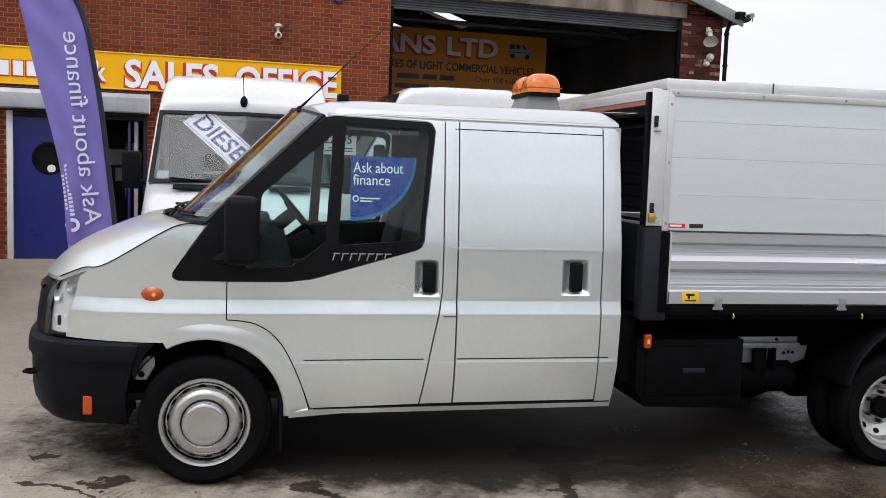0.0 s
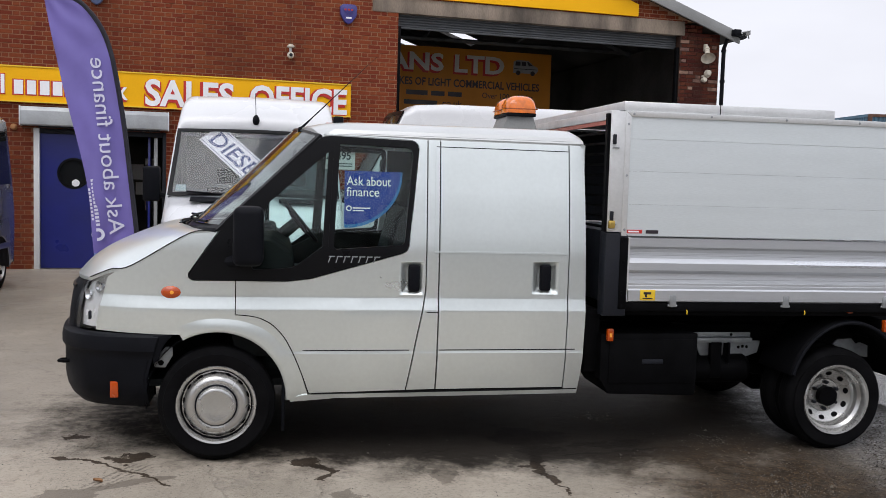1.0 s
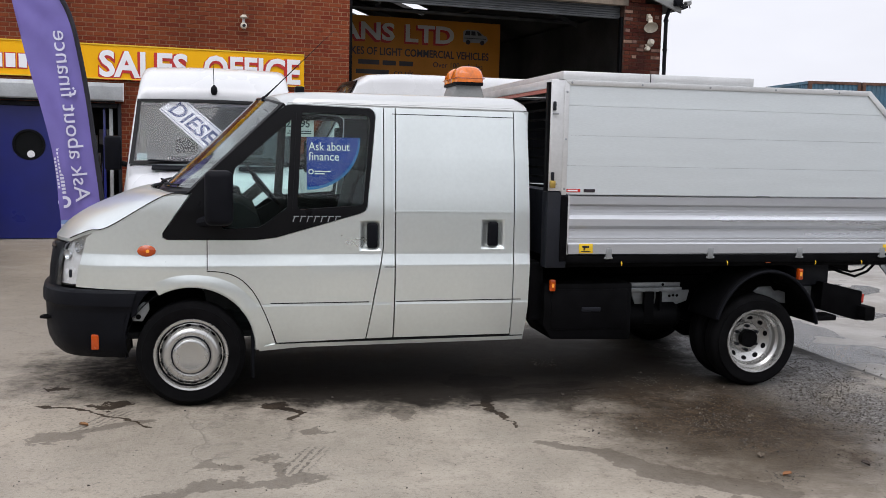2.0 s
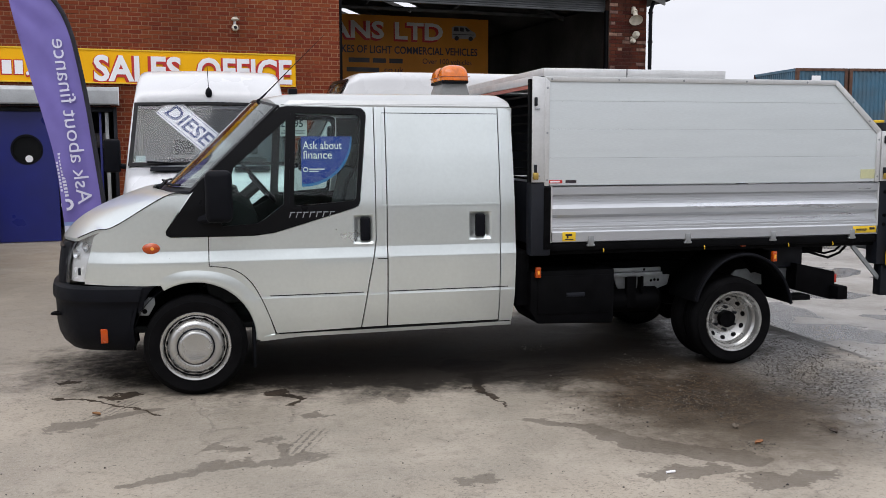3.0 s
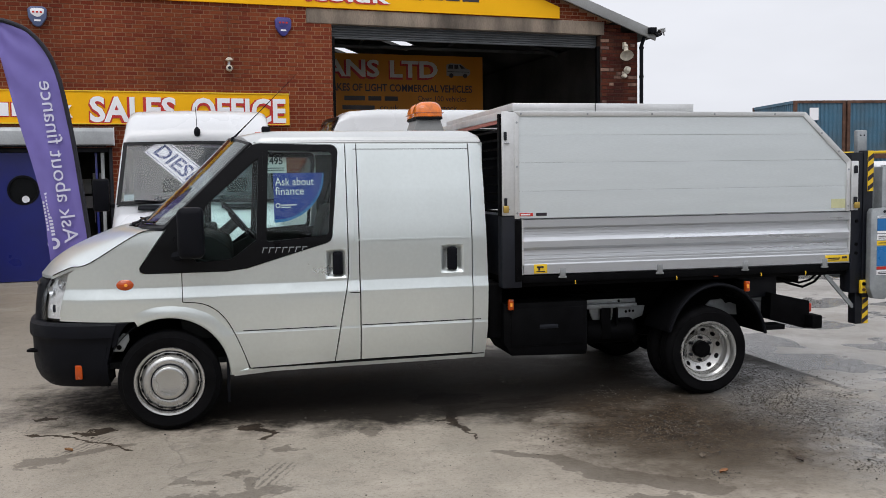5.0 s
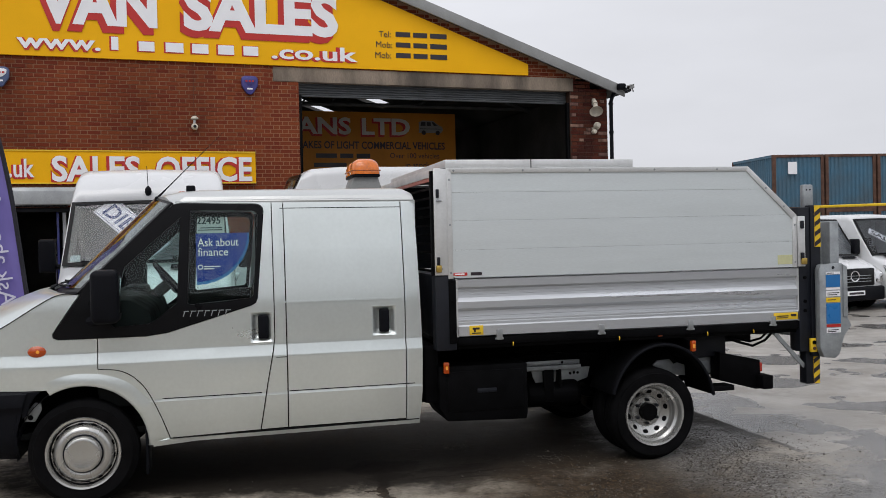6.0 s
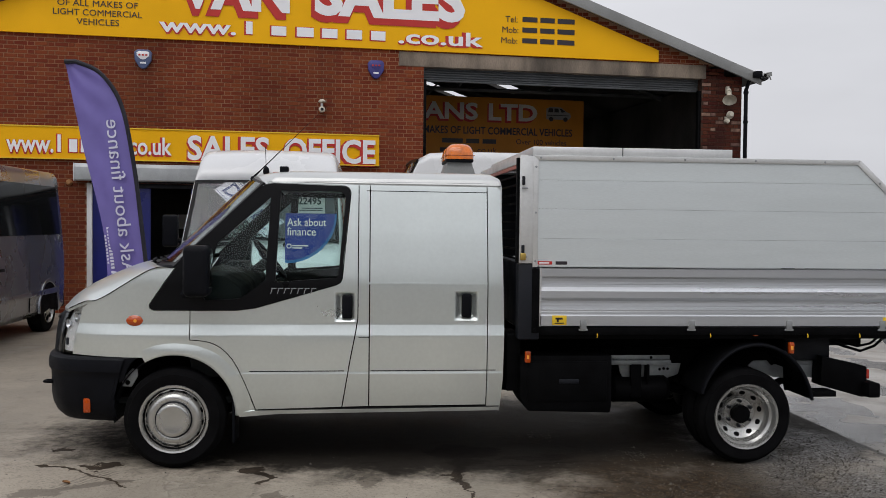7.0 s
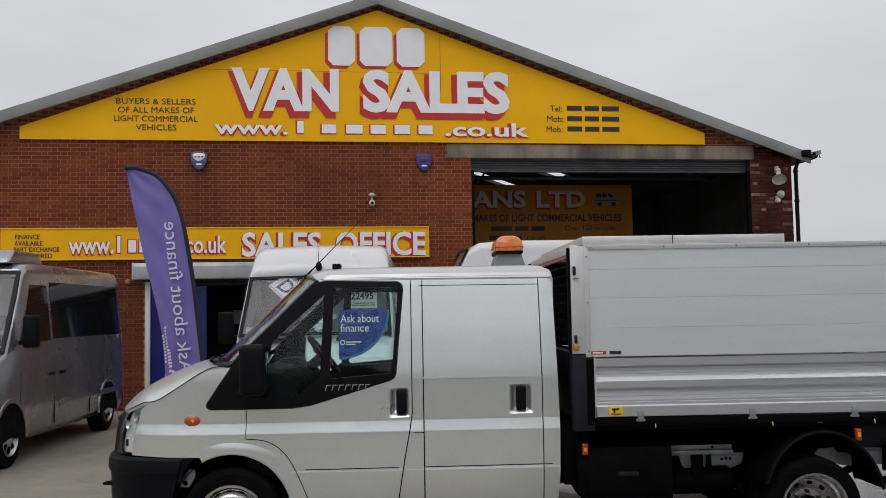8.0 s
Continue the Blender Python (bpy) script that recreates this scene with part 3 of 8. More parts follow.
def lettering(text, size, depth=0.004, bold=0.0, width=None, align="CENTER", wide=None):
    """Flat letters as a bmesh in the xz plane, facing -y, their baseline's middle at the origin; width fits them to a length."""
    cu = bpy.data.curves.new("letters", "FONT")
    cu.body, cu.size, cu.align_x, cu.extrude, cu.offset = text, size, align, depth / 2, bold
    cu.resolution_u = 3
    ob = bpy.data.objects.new("letters", cu)
    scene.collection.objects.link(ob)
    me = bpy.data.meshes.new_from_object(ob.evaluated_get(bpy.context.evaluated_depsgraph_get()))
    bm = bmesh.new()
    bm.from_mesh(me)
    bpy.data.objects.remove(ob)
    bpy.data.curves.remove(cu)
    bpy.data.meshes.remove(me)
    bmesh.ops.remove_doubles(bm, verts=bm.verts[:], dist=1e-5)
    glyph = bm.verts.layers.int.new("glyph")
    seen, runs = set(), []
    for v in bm.verts:
        if v in seen:
            continue
        stack, island = [v], []
        seen.add(v)
        while stack:
            q = stack.pop()
            island.append(q)
            for e in q.link_edges:
                o = e.other_vert(q)
                if o not in seen:
                    seen.add(o)
                    stack.append(o)
        a, b = min(q.co.x for q in island), max(q.co.x for q in island)
        for run in runs:
            if min(b, run[1]) - max(a, run[0]) > 0.6 * min(b - a, run[1] - run[0]):
                run[0], run[1] = min(a, run[0]), max(b, run[1])
                run[2].extend(island)
                break
        else:
            runs.append([a, b, island])
    for k, run in enumerate(runs):
        for q in run[2]:
            q[glyph] = k
    xs = [v.co.x for v in bm.verts]
    k = width / (max(xs) - min(xs)) if width else 1.0
    mid = (max(xs) + min(xs)) / 2 if align == "CENTER" else min(xs)
    for v in bm.verts:
        x, y, z = v.co
        v.co = ((x - mid) * k, -z, y)
    return bm


def letters(name, bm, material, parent, label=""):
    """Each letter of a line as a part of its own."""
    glyph = bm.verts.layers.int["glyph"]
    for k in sorted({v[glyph] for v in bm.verts}):
        one = bm.copy()
        layer = one.verts.layers.int["glyph"]
        bmesh.ops.delete(one, geom=[v for v in one.verts if v[layer] != k], context="VERTS")
        bmesh.ops.translate(one, verts=one.verts[:], vec=(0, -0.0012 * (k % 2), 0))
        part(name, one, material, parent, label, 0, False)
    bm.free()


def move(bm, m):
    bmesh.ops.transform(bm, matrix=m, verts=bm.verts[:])
    return bm


# ---------------------------------------------------------------- ground and building
def sheet_ground():
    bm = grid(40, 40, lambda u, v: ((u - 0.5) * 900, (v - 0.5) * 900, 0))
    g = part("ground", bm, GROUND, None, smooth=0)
    tagged(g, "wet worn concrete yard with brown stains, cracks and puddles", "ground", kind="structure")


sheet_ground()
BM = Matrix.Translation((0, 11.2, 0)) @ Matrix.Rotation(math.atan(0.11), 4, "Z")
APEX_U, APEX_Z, SLOPE = 0.62, 7.646, 0.348


def roof_z(u):
    return APEX_Z - SLOPE * abs(u - APEX_U)


def setting(name, bm, material, label, category, smooth=0):
    ob = part(name, bm, material, None, "", smooth)
    ob.matrix_world = BM
    return tagged(ob, label, category, kind="structure")


def front_wall():
    V0, V1 = 0.008, 0.24
    solids = []
    for u0, u1, z0, z1 in ((-8.0, -3.69, 0, 2.33), (-1.6, 2.40, 0, 2.33), (-8.0, 2.40, 2.33, 4.65), (-7.3, 1.92, 4.65, 4.92)):
        solids.append(box(u0, u1, V0, V1, z0, z1))
    solids.append(prism([(-7.15, 4.92), (8.40, 4.92), (APEX_U, APEX_Z - 0.02)], "y", V0, V1))
    wall = setting("wall_front", join(*solids), MORTAR, "red brick gable wall with dark mortar joints and soot stains", "wall")
    part("pier", join(box(8.12, 9.0, V0, V1, 0, 4.65), box(8.2, 9.0, V0, V1, 4.65, 4.70)), MORTAR_PIER, wall, "dark brick pier with spalled faces", 0)
    lintel = box(1.92, 8.2, -0.012, 0.24, 4.65, 4.92, 0.006)
    part("lintel", lintel, CONCRETE, wall, "stained grey concrete lintel", 30)
    return wall


def brick_rows():
    """Every brick of the gable wall as (u0, u1, z0, z1)."""
    rng = random.Random(3)
    out = []
    k = 0
    while k * 0.075 < APEX_Z:
        z0 = 0.005 + k * 0.075
        z1 = z0 + 0.065
        spans = []
        if z1 < 2.34:
            spans = [(-8.0, -3.69), (-1.6, 2.40), (8.12, 9.0)]
        elif z1 < 4.65:
            spans = [(-8.0, 2.40), (8.12, 9.0)]
        elif z1 < 4.73:
            spans = [(-7.3, 1.92), (8.2, 9.0)]
        elif z1 < 4.93:
            spans = [(-7.3, 1.92), (8.2, 8.6)]
        else:
            half = (APEX_Z - 0.04 - z1) / SLOPE
            spans = [(APEX_U - half, APEX_U + half)]
        shift = 0.16875 * (k % 2)
        for a, b in spans:
            u = math.floor(a / 0.3375) * 0.3375 + shift - 0.3375
            header = False
            while u < b:
                long = 0.1025 if header else 0.215
                header = not header
                p, q = max(u, a), min(u + long, b)
                if q - p > 0.03:
                    behind_big = -5.7 < p and q < 7.0 and z0 > 4.99 and z1 < min(5.1 + (p + 5.88) * 0.335, 5.1 + (7.15 - q) * 0.335)
                    behind_low = -6.1 < p and q < 1.45 and 2.75 < z0 and z1 < 3.25
                    if not behind_big and not behind_low:
                        out.append((p, q, z0, z1, rng.uniform(-0.0025, 0.002)))
                u += long + 0.010
        k += 1
    return out


def brick_shape(u0, u1, z0, z1, out):
    c = 0.003
    v = [(u0, 0.02, z0), (u1, 0.02, z0), (u1, 0.02, z1), (u0, 0.02, z1), (u0 + c, out, z0 + c), (u1 - c, out, z0 + c), (u1 - c, out, z1 - c), (u0 + c, out, z1 - c)]
    return v, [(4, 5, 6, 7), (0, 1, 5, 4), (1, 2, 6, 5), (2, 3, 7, 6), (3, 0, 4, 7)]


def roof():
    t = 0.10
    v0, v1 = -0.18, 24.0
    left = prism([(APEX_U, APEX_Z), (APEX_U, APEX_Z + t), (-8.35, roof_z(-8.35) + t), (-8.35, roof_z(-8.35))], "y", v0, v1)
    solids = []
    # the right slope has two strips of rooflights, left open to the sky
    cuts_u = [APEX_U, 3.0, 6.72, 9.3]
    cuts_v = [v0, 8.30, 9.30, 12.10, 13.10, v1]
    for i in range(3):
        for j in range(5):
            if i == 1 and j in (1, 3):
                continue
            a, b = cuts_u[i], cuts_u[i + 1]
            solids.append(prism([(a, roof_z(a)), (a, roof_z(a) + t), (b, roof_z(b) + t), (b, roof_z(b))], "y", cuts_v[j], cuts_v[j + 1]))
    setting("ceiling", join(left, *solids), SHED, "dark corrugated shed roof with open rooflights", "roof")
    for s, end in ((-1, -8.35), (1, 9.3)):
        a = (APEX_U, APEX_Z + 0.13)
        e = (end, roof_z(end) + 0.13)
        dz = 0.215
        bm = prism([a, e, (e[0], e[1] - dz), (a[0], a[1] - dz)], "y", -0.24, -0.19, 0.004)
        setting("trim", bm, FASCIA, "weathered grey barge board along the gable", "barge board", 30)
    ridge = box(APEX_U - 0.10, APEX_U + 0.10, -0.25, 24, APEX_Z + 0.10, APEX_Z + 0.17, 0.01)
    setting("trim", ridge, FASCIA, "grey ridge capping along the roof", "ridge cap", 30)


def shed_inside():
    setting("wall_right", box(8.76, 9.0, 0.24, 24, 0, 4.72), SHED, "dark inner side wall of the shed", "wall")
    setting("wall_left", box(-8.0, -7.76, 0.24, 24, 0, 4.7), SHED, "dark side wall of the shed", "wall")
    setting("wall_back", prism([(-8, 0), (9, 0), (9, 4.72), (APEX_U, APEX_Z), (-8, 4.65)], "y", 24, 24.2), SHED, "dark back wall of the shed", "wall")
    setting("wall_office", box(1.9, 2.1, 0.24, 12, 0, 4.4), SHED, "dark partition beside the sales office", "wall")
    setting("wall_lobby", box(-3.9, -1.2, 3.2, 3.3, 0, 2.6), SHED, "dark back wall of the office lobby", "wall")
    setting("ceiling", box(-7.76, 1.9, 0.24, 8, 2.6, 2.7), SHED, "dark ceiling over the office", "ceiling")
    for v in (3.4, 10.6, 16.0):
        truss = thing("roof_truss", "dark steel roof truss under the shed roof", "truss", BM, "roof trusses", "structure")
        for s in (-1, 1):
            e = APEX_U + s * 8.3
            part("rafter", tube([(APEX_U, v, APEX_Z - 0.12), (e, v, roof_z(e) - 0.12)], 0.06, 6), TRUSS, truss)
            for f in (0.25, 0.5, 0.75):
                u = APEX_U + s * 8.3 * f
                part("brace", tube([(u, v, roof_z(u) - 0.12), (u - s * 1.0, v, 4.75)], 0.03, 6), TRUSS, truss)
        part("tie_beam", tube([(APEX_U - 8.2, v, 4.75), (APEX_U + 8.2, v, 4.75)], 0.05, 6), TRUSS, truss)


def unseen_walls():
    """Unseen walls added behind and beside the camera to block low sky light."""
    grey = mat("blocker_wall_dark", (0.085, 0.08, 0.075), 0.9, 0, 0.25, 0.5, 0.2, 30)
    for name, bm in (("wall_south", box(-34, 46, -14.4, -14.0, 0, 3.2)), ("wall_west", box(-21.0, -20.6, -14.0, 9.0, 0, 4.2))):
        tagged(part(name, bm, grey, None, "", 0), "unseen dark wall added to block low sky light", "wall", kind="structure")


unseen_walls()
WALL = front_wall()
roof()
shed_inside()


SHUTTER_DARK = mat("dark_shutter_steel", (0.075, 0.08, 0.085), 0.5, 0.3, 0.2, 2)


def rolled_shutter():
    sh = thing("roller_shutter", "grey steel roller shutter rolled up under the lintel", "shutter", BM, kind="structure")
    for k in range(5):
        z = 4.43 + k * 0.046
        part("slat", prism([(0.16, z), (0.145, z + 0.012), (0.145, z + 0.034), (0.16, z + 0.046), (0.175, z + 0.046), (0.175, z)], "x", 2.42, 8.10), SHUTTER_DARK, sh)
    part("bottom_rail", box(2.42, 8.10, 0.13, 0.19, 4.395, 4.43, 0.006), SHUTTER_DARK, sh)
    part("guide", box(2.402, 2.46, 0.03, 0.13, 0, 4.42, 0.004), BLACK_FRAME, sh)
    part("guide", box(8.06, 8.118, 0.03, 0.13, 0, 4.42, 0.004), BLACK_FRAME, sh)


rolled_shutter()


def lay(parent, text, u, z, size, material, out, width=None, bold=0.0, label="", shadow=None, name="lettering", depth=0.004):
    """Letters on a board: u, z of the middle of the line's foot; out: how far the face stands before the wall."""
    if shadow:
        sm, su, sz, sb = shadow
        letters("letter_shade", move(lettering(text, size, 0.003, sb, width), Matrix.Translation((u + su, out + 0.004, z + sz))), sm, parent)
    letters("letter", move(lettering(text, size, depth, bold, width), Matrix.Translation((u, out, z))), material, parent, label)


def gable_sign():
    s = thing("gable_sign", "large yellow gable sign with red and white lettering", "sign", BM)
    part("board", prism([(-5.88, 4.94), (7.15, 4.94), (7.15, 5.17), (APEX_U, 7.50), (-5.88, 5.17)], "y", -0.05, 0.005), YELLOW, s, "", 0)
    for a, b, c, d in ((1.82, 1.826, 5.9, 7.0), (-3.2, 1.82, 6.28, 6.285)):
        part("seam", box(a, b, -0.0515, -0.049, c, d), SIGN_INK, s)
    lay(s, "VAN", -1.13, 5.555, 1.06, SIGN_WHITE, -0.066, 2.0, 0.046, "white letter shaded in red", (SIGN_RED, -0.070, -0.095, 0.078))
    lay(s, "SALES", 1.75, 5.555, 1.06, SIGN_WHITE, -0.066, 2.86, 0.046, "white letter shaded in red", (SIGN_RED, -0.070, -0.095, 0.078))
    # the trader's initials, as plain blocks
    for u0, u1 in ((-0.33, 0.18), (0.27, 0.90), (0.98, 1.52)):
        for m, du, out in ((SIGN_RED, -0.055, -0.058), (SIGN_WHITE, 0.0, -0.066)):
            part("block", move(prism([(u0, 6.50), (u0 + 0.1, 6.40), (u1 - 0.1, 6.40), (u1, 6.50), (u1, 7.06), (u1 - 0.1, 7.16), (u0 + 0.1, 7.16), (u0, 7.06)], "y", out, out + 0.004), Matrix.Translation((du, 0, du))), m, s)
    lay(s, "www.", -1.77, 5.07, 0.36, SIGN_WHITE, -0.062, 1.35, 0.008, "", (SIGN_RED, -0.012, -0.014, 0.022))
    lay(s, ".co.uk", 2.72, 5.07, 0.36, SIGN_WHITE, -0.062, 1.65, 0.008, "", (SIGN_RED, -0.012, -0.014, 0.022))
    for k, (w, h) in enumerate(((0.15, 0.26), (0.30, 0.2), (0.34, 0.2), (0.32, 0.2), (0.32, 0.2), (0.30, 0.2))):
        u = -0.95 + k * 0.46
        part("bar", prism([(u, 5.075), (u + w, 5.075), (u + w, 5.075 + h), (u, 5.075 + h)], "y", -0.056, -0.052, 0.0), SIGN_RED, s)
        part("bar", prism([(u + 0.03, 5.095), (u + w, 5.095), (u + w, 5.065 + h), (u + 0.03, 5.065 + h)], "y", -0.062, -0.057, 0.0), SIGN_WHITE, s)
    for k, line in enumerate(("BUYERS & SELLERS", "OF ALL MAKES OF", "LIGHT COMMERCIAL", "VEHICLES")):
        lay(s, line, -3.49, 5.61 - k * 0.162, 0.155, SIGN_INK, -0.056, (1.42, 1.36, 1.5, 0.72)[k], 0.0)
    for k, line in enumerate(("Tel:", "Mob:", "Mob:")):
        lay(s, line, 4.10 - 0.02 * k, 5.57 - k * 0.205, 0.17, SIGN_INK, -0.056, (0.24, 0.32, 0.32)[k], 0.0)
        for a, b in ((4.32, 4.62), (4.68, 4.97), (5.03, 5.38)):
            part("bar", box(a, b, -0.058, -0.052, 5.59 - k * 0.205, 5.685 - k * 0.205), SIGN_INK, s)


def office_sign():
    s = thing("office_sign", "long yellow sign board with SALES OFFICE in white and red", "sign", BM)
    part("board", box(-6.18, 1.55, -0.06, 0.005, 2.735, 3.32, 0.004), YELLOW, s, "", 0)
    for z in (2.735, 3.30):
        part("edge_trim", box(-6.18, 1.55, -0.075, -0.058, z, z + 0.02), mat_trim(), s)
    lay(s, "SALES", -1.215, 2.79, 0.60, SIGN_WHITE, -0.076, 1.46, 0.017, "white letter edged in red", (SIGN_RED, -0.022, -0.024, 0.042))
    lay(s, "OFFICE", 0.63, 2.79, 0.60, SIGN_WHITE, -0.076, 1.70, 0.017, "white letter edged in red", (SIGN_RED, -0.022, -0.024, 0.042))
    lay(s, "www.", -4.62, 2.855, 0.44, SIGN_WHITE, -0.074, 0.78, 0.008, "", (SIGN_RED, -0.012, -0.014, 0.024))
    lay(s, ".co.uk", -2.62, 2.855, 0.44, SIGN_WHITE, -0.074, 0.80, 0.008, "", (SIGN_RED, -0.012, -0.014, 0.024))
    for k, (w, h) in enumerate(((0.08, 0.33), (0.16, 0.25), (0.16, 0.25), (0.17, 0.25), (0.17, 0.25), (0.15, 0.25))):
        u = -4.18 + k * 0.195
        part("bar", box(u - 0.01, u + w, -0.066, -0.061, 2.845, 2.855 + h), SIGN_RED, s)
        part("bar", box(u + 0.015, u + w - 0.01, -0.074, -0.067, 2.865, 2.84 + h), SIGN_WHITE, s)
    for k, line in enumerate(("FINANCE", "AVAILABLE", "PART EXCHANGE", "CONSIDERED")):
        lay(s, line, (-5.72, -5.70, -5.56, -5.62)[k], 3.12 - k * 0.115, 0.12, SIGN_INK, -0.064, (0.42, 0.48, 0.78, 0.66)[k], 0.001)


def mat_trim():
    return STICKER_YELLOW


gable_sign()
office_sign()


def inner_sign():
    s = thing("shed_banner", "orange-yellow banner with white and black lettering in the shed", "banner", BM)
    v = 4.0
    # banner colours set darker than the outdoor signs' white and yellow
    dull = mat("muted_white_print", (0.72, 0.69, 0.63), 0.7, 0, 0.1, 3)
    line_grey = mat("grey_drawing_print", (0.30, 0.30, 0.29), 0.7, 0, 0.1, 3)
    part("board", box(1.2, 7.04, v, v + 0.03, 3.05, 4.67), mat("orange_banner_sheet", (0.62, 0.225, 0.006), 0.6, 0, 0.12, 1.0), s, "", 0)
    lay(s, "VANS", 3.55, 4.145, 0.54, dull, v - 0.012, 1.72, 0.016, "", (SIGN_RED, -0.03, -0.03, 0.034))
    lay(s, "LTD", 5.27, 4.145, 0.54, dull, v - 0.012, 1.2, 0.016, "", (SIGN_RED, -0.03, -0.03, 0.034))
    lay(s, "MAKES OF LIGHT COMMERCIAL VEHICLES", 4.93, 3.80, 0.24, SIGN_INK, v - 0.006, 3.65, 0.005)
    for a, b in ((3.55, 4.05), (4.13, 4.45), (4.53, 4.86)):
        part("bar", box(a, b, v - 0.008, v, 3.575, 3.68), SIGN_INK, s)
    lay(s, "Over 100 vehicles", 5.98, 3.58, 0.18, SIGN_INK, v - 0.006, 1.25, 0.0)
    lay(s, ".co.uk", 4.62, 3.36, 0.18, SIGN_INK, v - 0.006, 0.52, 0.0)
    part("bar", box(3.5, 4.28, v - 0.008, v, 3.36, 3.46), SIGN_INK, s)
    lay(s, "in stock", 6.05, 3.36, 0.18, SIGN_INK, v - 0.006, 0.62, 0.0)
    # small line drawing of a van
    part("drawing", prism([(6.10, 4.20), (6.66, 4.20), (6.72, 4.27), (6.70, 4.35), (6.60, 4.39), (6.47, 4.49), (6.20, 4.50), (6.10, 4.46)], "y", v - 0.006, v), line_grey, s)
    for o in ([(6.48, 4.37), (6.58, 4.385), (6.465, 4.465), (6.43, 4.465)], [(6.30, 4.37), (6.41, 4.37), (6.40, 4.465), (6.30, 4.465)], [(6.14, 4.37), (6.27, 4.37), (6.27, 4.465), (6.16, 4.465)], [(6.12, 4.29), (6.68, 4.29), (6.68, 4.305), (6.12, 4.305)]):
        part("drawing", prism(o, "y", v - 0.009, v - 0.006), SIGN_INK, s)
    for u in (6.22, 6.58):
        part("drawing", lathe([(0.0, -0.010), (0.025, -0.010), (0.025, -0.0095), (0.055, -0.0095), (0.055, 0)], (u, v, 4.205), 16), SIGN_INK, s)
    for u in (1.4, 6.8):
        part("cord", tube([(u, v + 0.01, 4.67), (u, 3.5, 4.72)], 0.01, 6), FLAG_EDGE, s)


inner_sign()


def office_door():
    d = thing("door_1", "royal blue double door with porthole, one leaf open", "door", BM, kind="structure")
    part("jamb", box(-3.69, -3.60, 0.0, 0.14, 0, 2.33, 0.006), PVC, d)
    part("jamb", box(-1.66, -1.60, 0.0, 0.14, 0, 2.33, 0.006), CHARCOAL, d)
    part("head", box(-3.60, -1.66, 0.02, 0.14, 2.25, 2.33, 0.006), CHARCOAL, d)
    # closed leaf with a round window cut through it
    bm = bmesh.new()
    n = 28
    outer, inner = [], []
    c = (-3.08, 1.6)
    corners = [math.atan2(q - c[1], p - c[0]) % (2 * math.pi) for p in (-3.595, -2.60) for q in (0.015, 2.245)]
    turns = sorted([2 * math.pi * (k + 0.5) / n for k in range(n)] + corners)
    n = len(turns)
    for a in turns:
        ca, sa = math.cos(a), math.sin(a)
        tx = (-2.60 - c[0]) / ca if ca > 0 else (-3.595 - c[0]) / ca
        tz = (2.245 - c[1]) / sa if sa > 0 else (0.015 - c[1]) / sa
        r = min(tx, tz)
        outer.append((c[0] + r * ca, c[1] + r * sa))
        inner.append((c[0] + 0.225 * ca, c[1] + 0.225 * sa))
    vo = [bm.verts.new((p, 0.07, q)) for p, q in outer]
    vi = [bm.verts.new((p, 0.07, q)) for p, q in inner]
    for k in range(n):
        bm.faces.new((vo[k], vo[(k + 1) % n], vi[(k + 1) % n], vi[k]))
    thicken(bm, (0, 0.045, 0))
    leaf = part("leaf", bm, BLUE_DOOR, d, "royal blue painted leaf", 20)
    part("porthole_ring", lathe([(0.22, -0.012), (0.255, -0.012), (0.26, 0.0), (0.22, 0.0)], (c[0], 0.07, c[1]), 32), BLACK_GLOSS, leaf)
    part("porthole_glass", lathe([(0.0, 0.02), (0.225, 0.02)], (c[0], 0.07, c[1]), 32), TINT, leaf)
    part("porthole_sticker", lathe([(0.0, -0.003), (0.062, -0.003), (0.062, 0.0)], (c[0] + 0.03, 0.087, c[1] - 0.16), 24), SIGN_WHITE, leaf, "round white sticker")
    opened = part("leaf", box(-1.90, -1.86, 0.12, 1.05, 0.015, 2.245, 0.003), BLUE_DOOR, d, "royal blue leaf standing open")
    part("handle", tube([(-1.93, 0.2, 1.0), (-1.93, 0.2, 1.3)], 0.012), CHROME, opened)
    part("leaf_edge", box(-1.80, -1.74, 0.10, 0.16, 0.015, 2.24, 0.003), SHUTTER_GREY, d)
    for k, (u, z, w, h) in enumerate(((-2.35, 1.50, 0.30, 0.30), (-2.02, 1.62, 0.20, 0.30), (-2.2, 1.2, 0.2, 0.25))):
        note = tagged(part("notice", box(u, u + w, 2.9, 2.904, z, z + h), SIGN_WHITE, None), "white paper notice pinned inside the office lobby", "notice", "notices in the lobby")
        note.matrix_world = BM
    w = setting("wall_notice_board", box(-2.6, -1.7, 2.905, 3.2, 0.9, 2.2), SHED, "dark notice board in the office lobby", "board")
    s = thing("shutter_box", "pale grey shutter hood over the office door", "shutter box", BM)
    part("hood", prism([(0.0, 2.36), (-0.22, 2.36), (-0.24, 2.38), (-0.24, 2.60), (-0.20, 2.665), (0.0, 2.665)], "x", -3.86, -1.57, 0.006), SHUTTER_GREY, s)
    part("slot", box(-3.6, -1.7, -0.18, -0.05, 2.335, 2.362), BLACK_GLOSS, s)
    part("end_cap", box(-3.875, -3.858, -0.245, 0.0, 2.355, 2.67, 0.004), PVC, s)
    part("end_cap", box(-1.572, -1.555, -0.245, 0.0, 2.355, 2.67, 0.004), PVC, s)
    b = thing("bell_box", "small round amber lamp fixed to the brick wall", "lamp", BM @ Matrix.Translation((-3.98, 0, 2.33)))
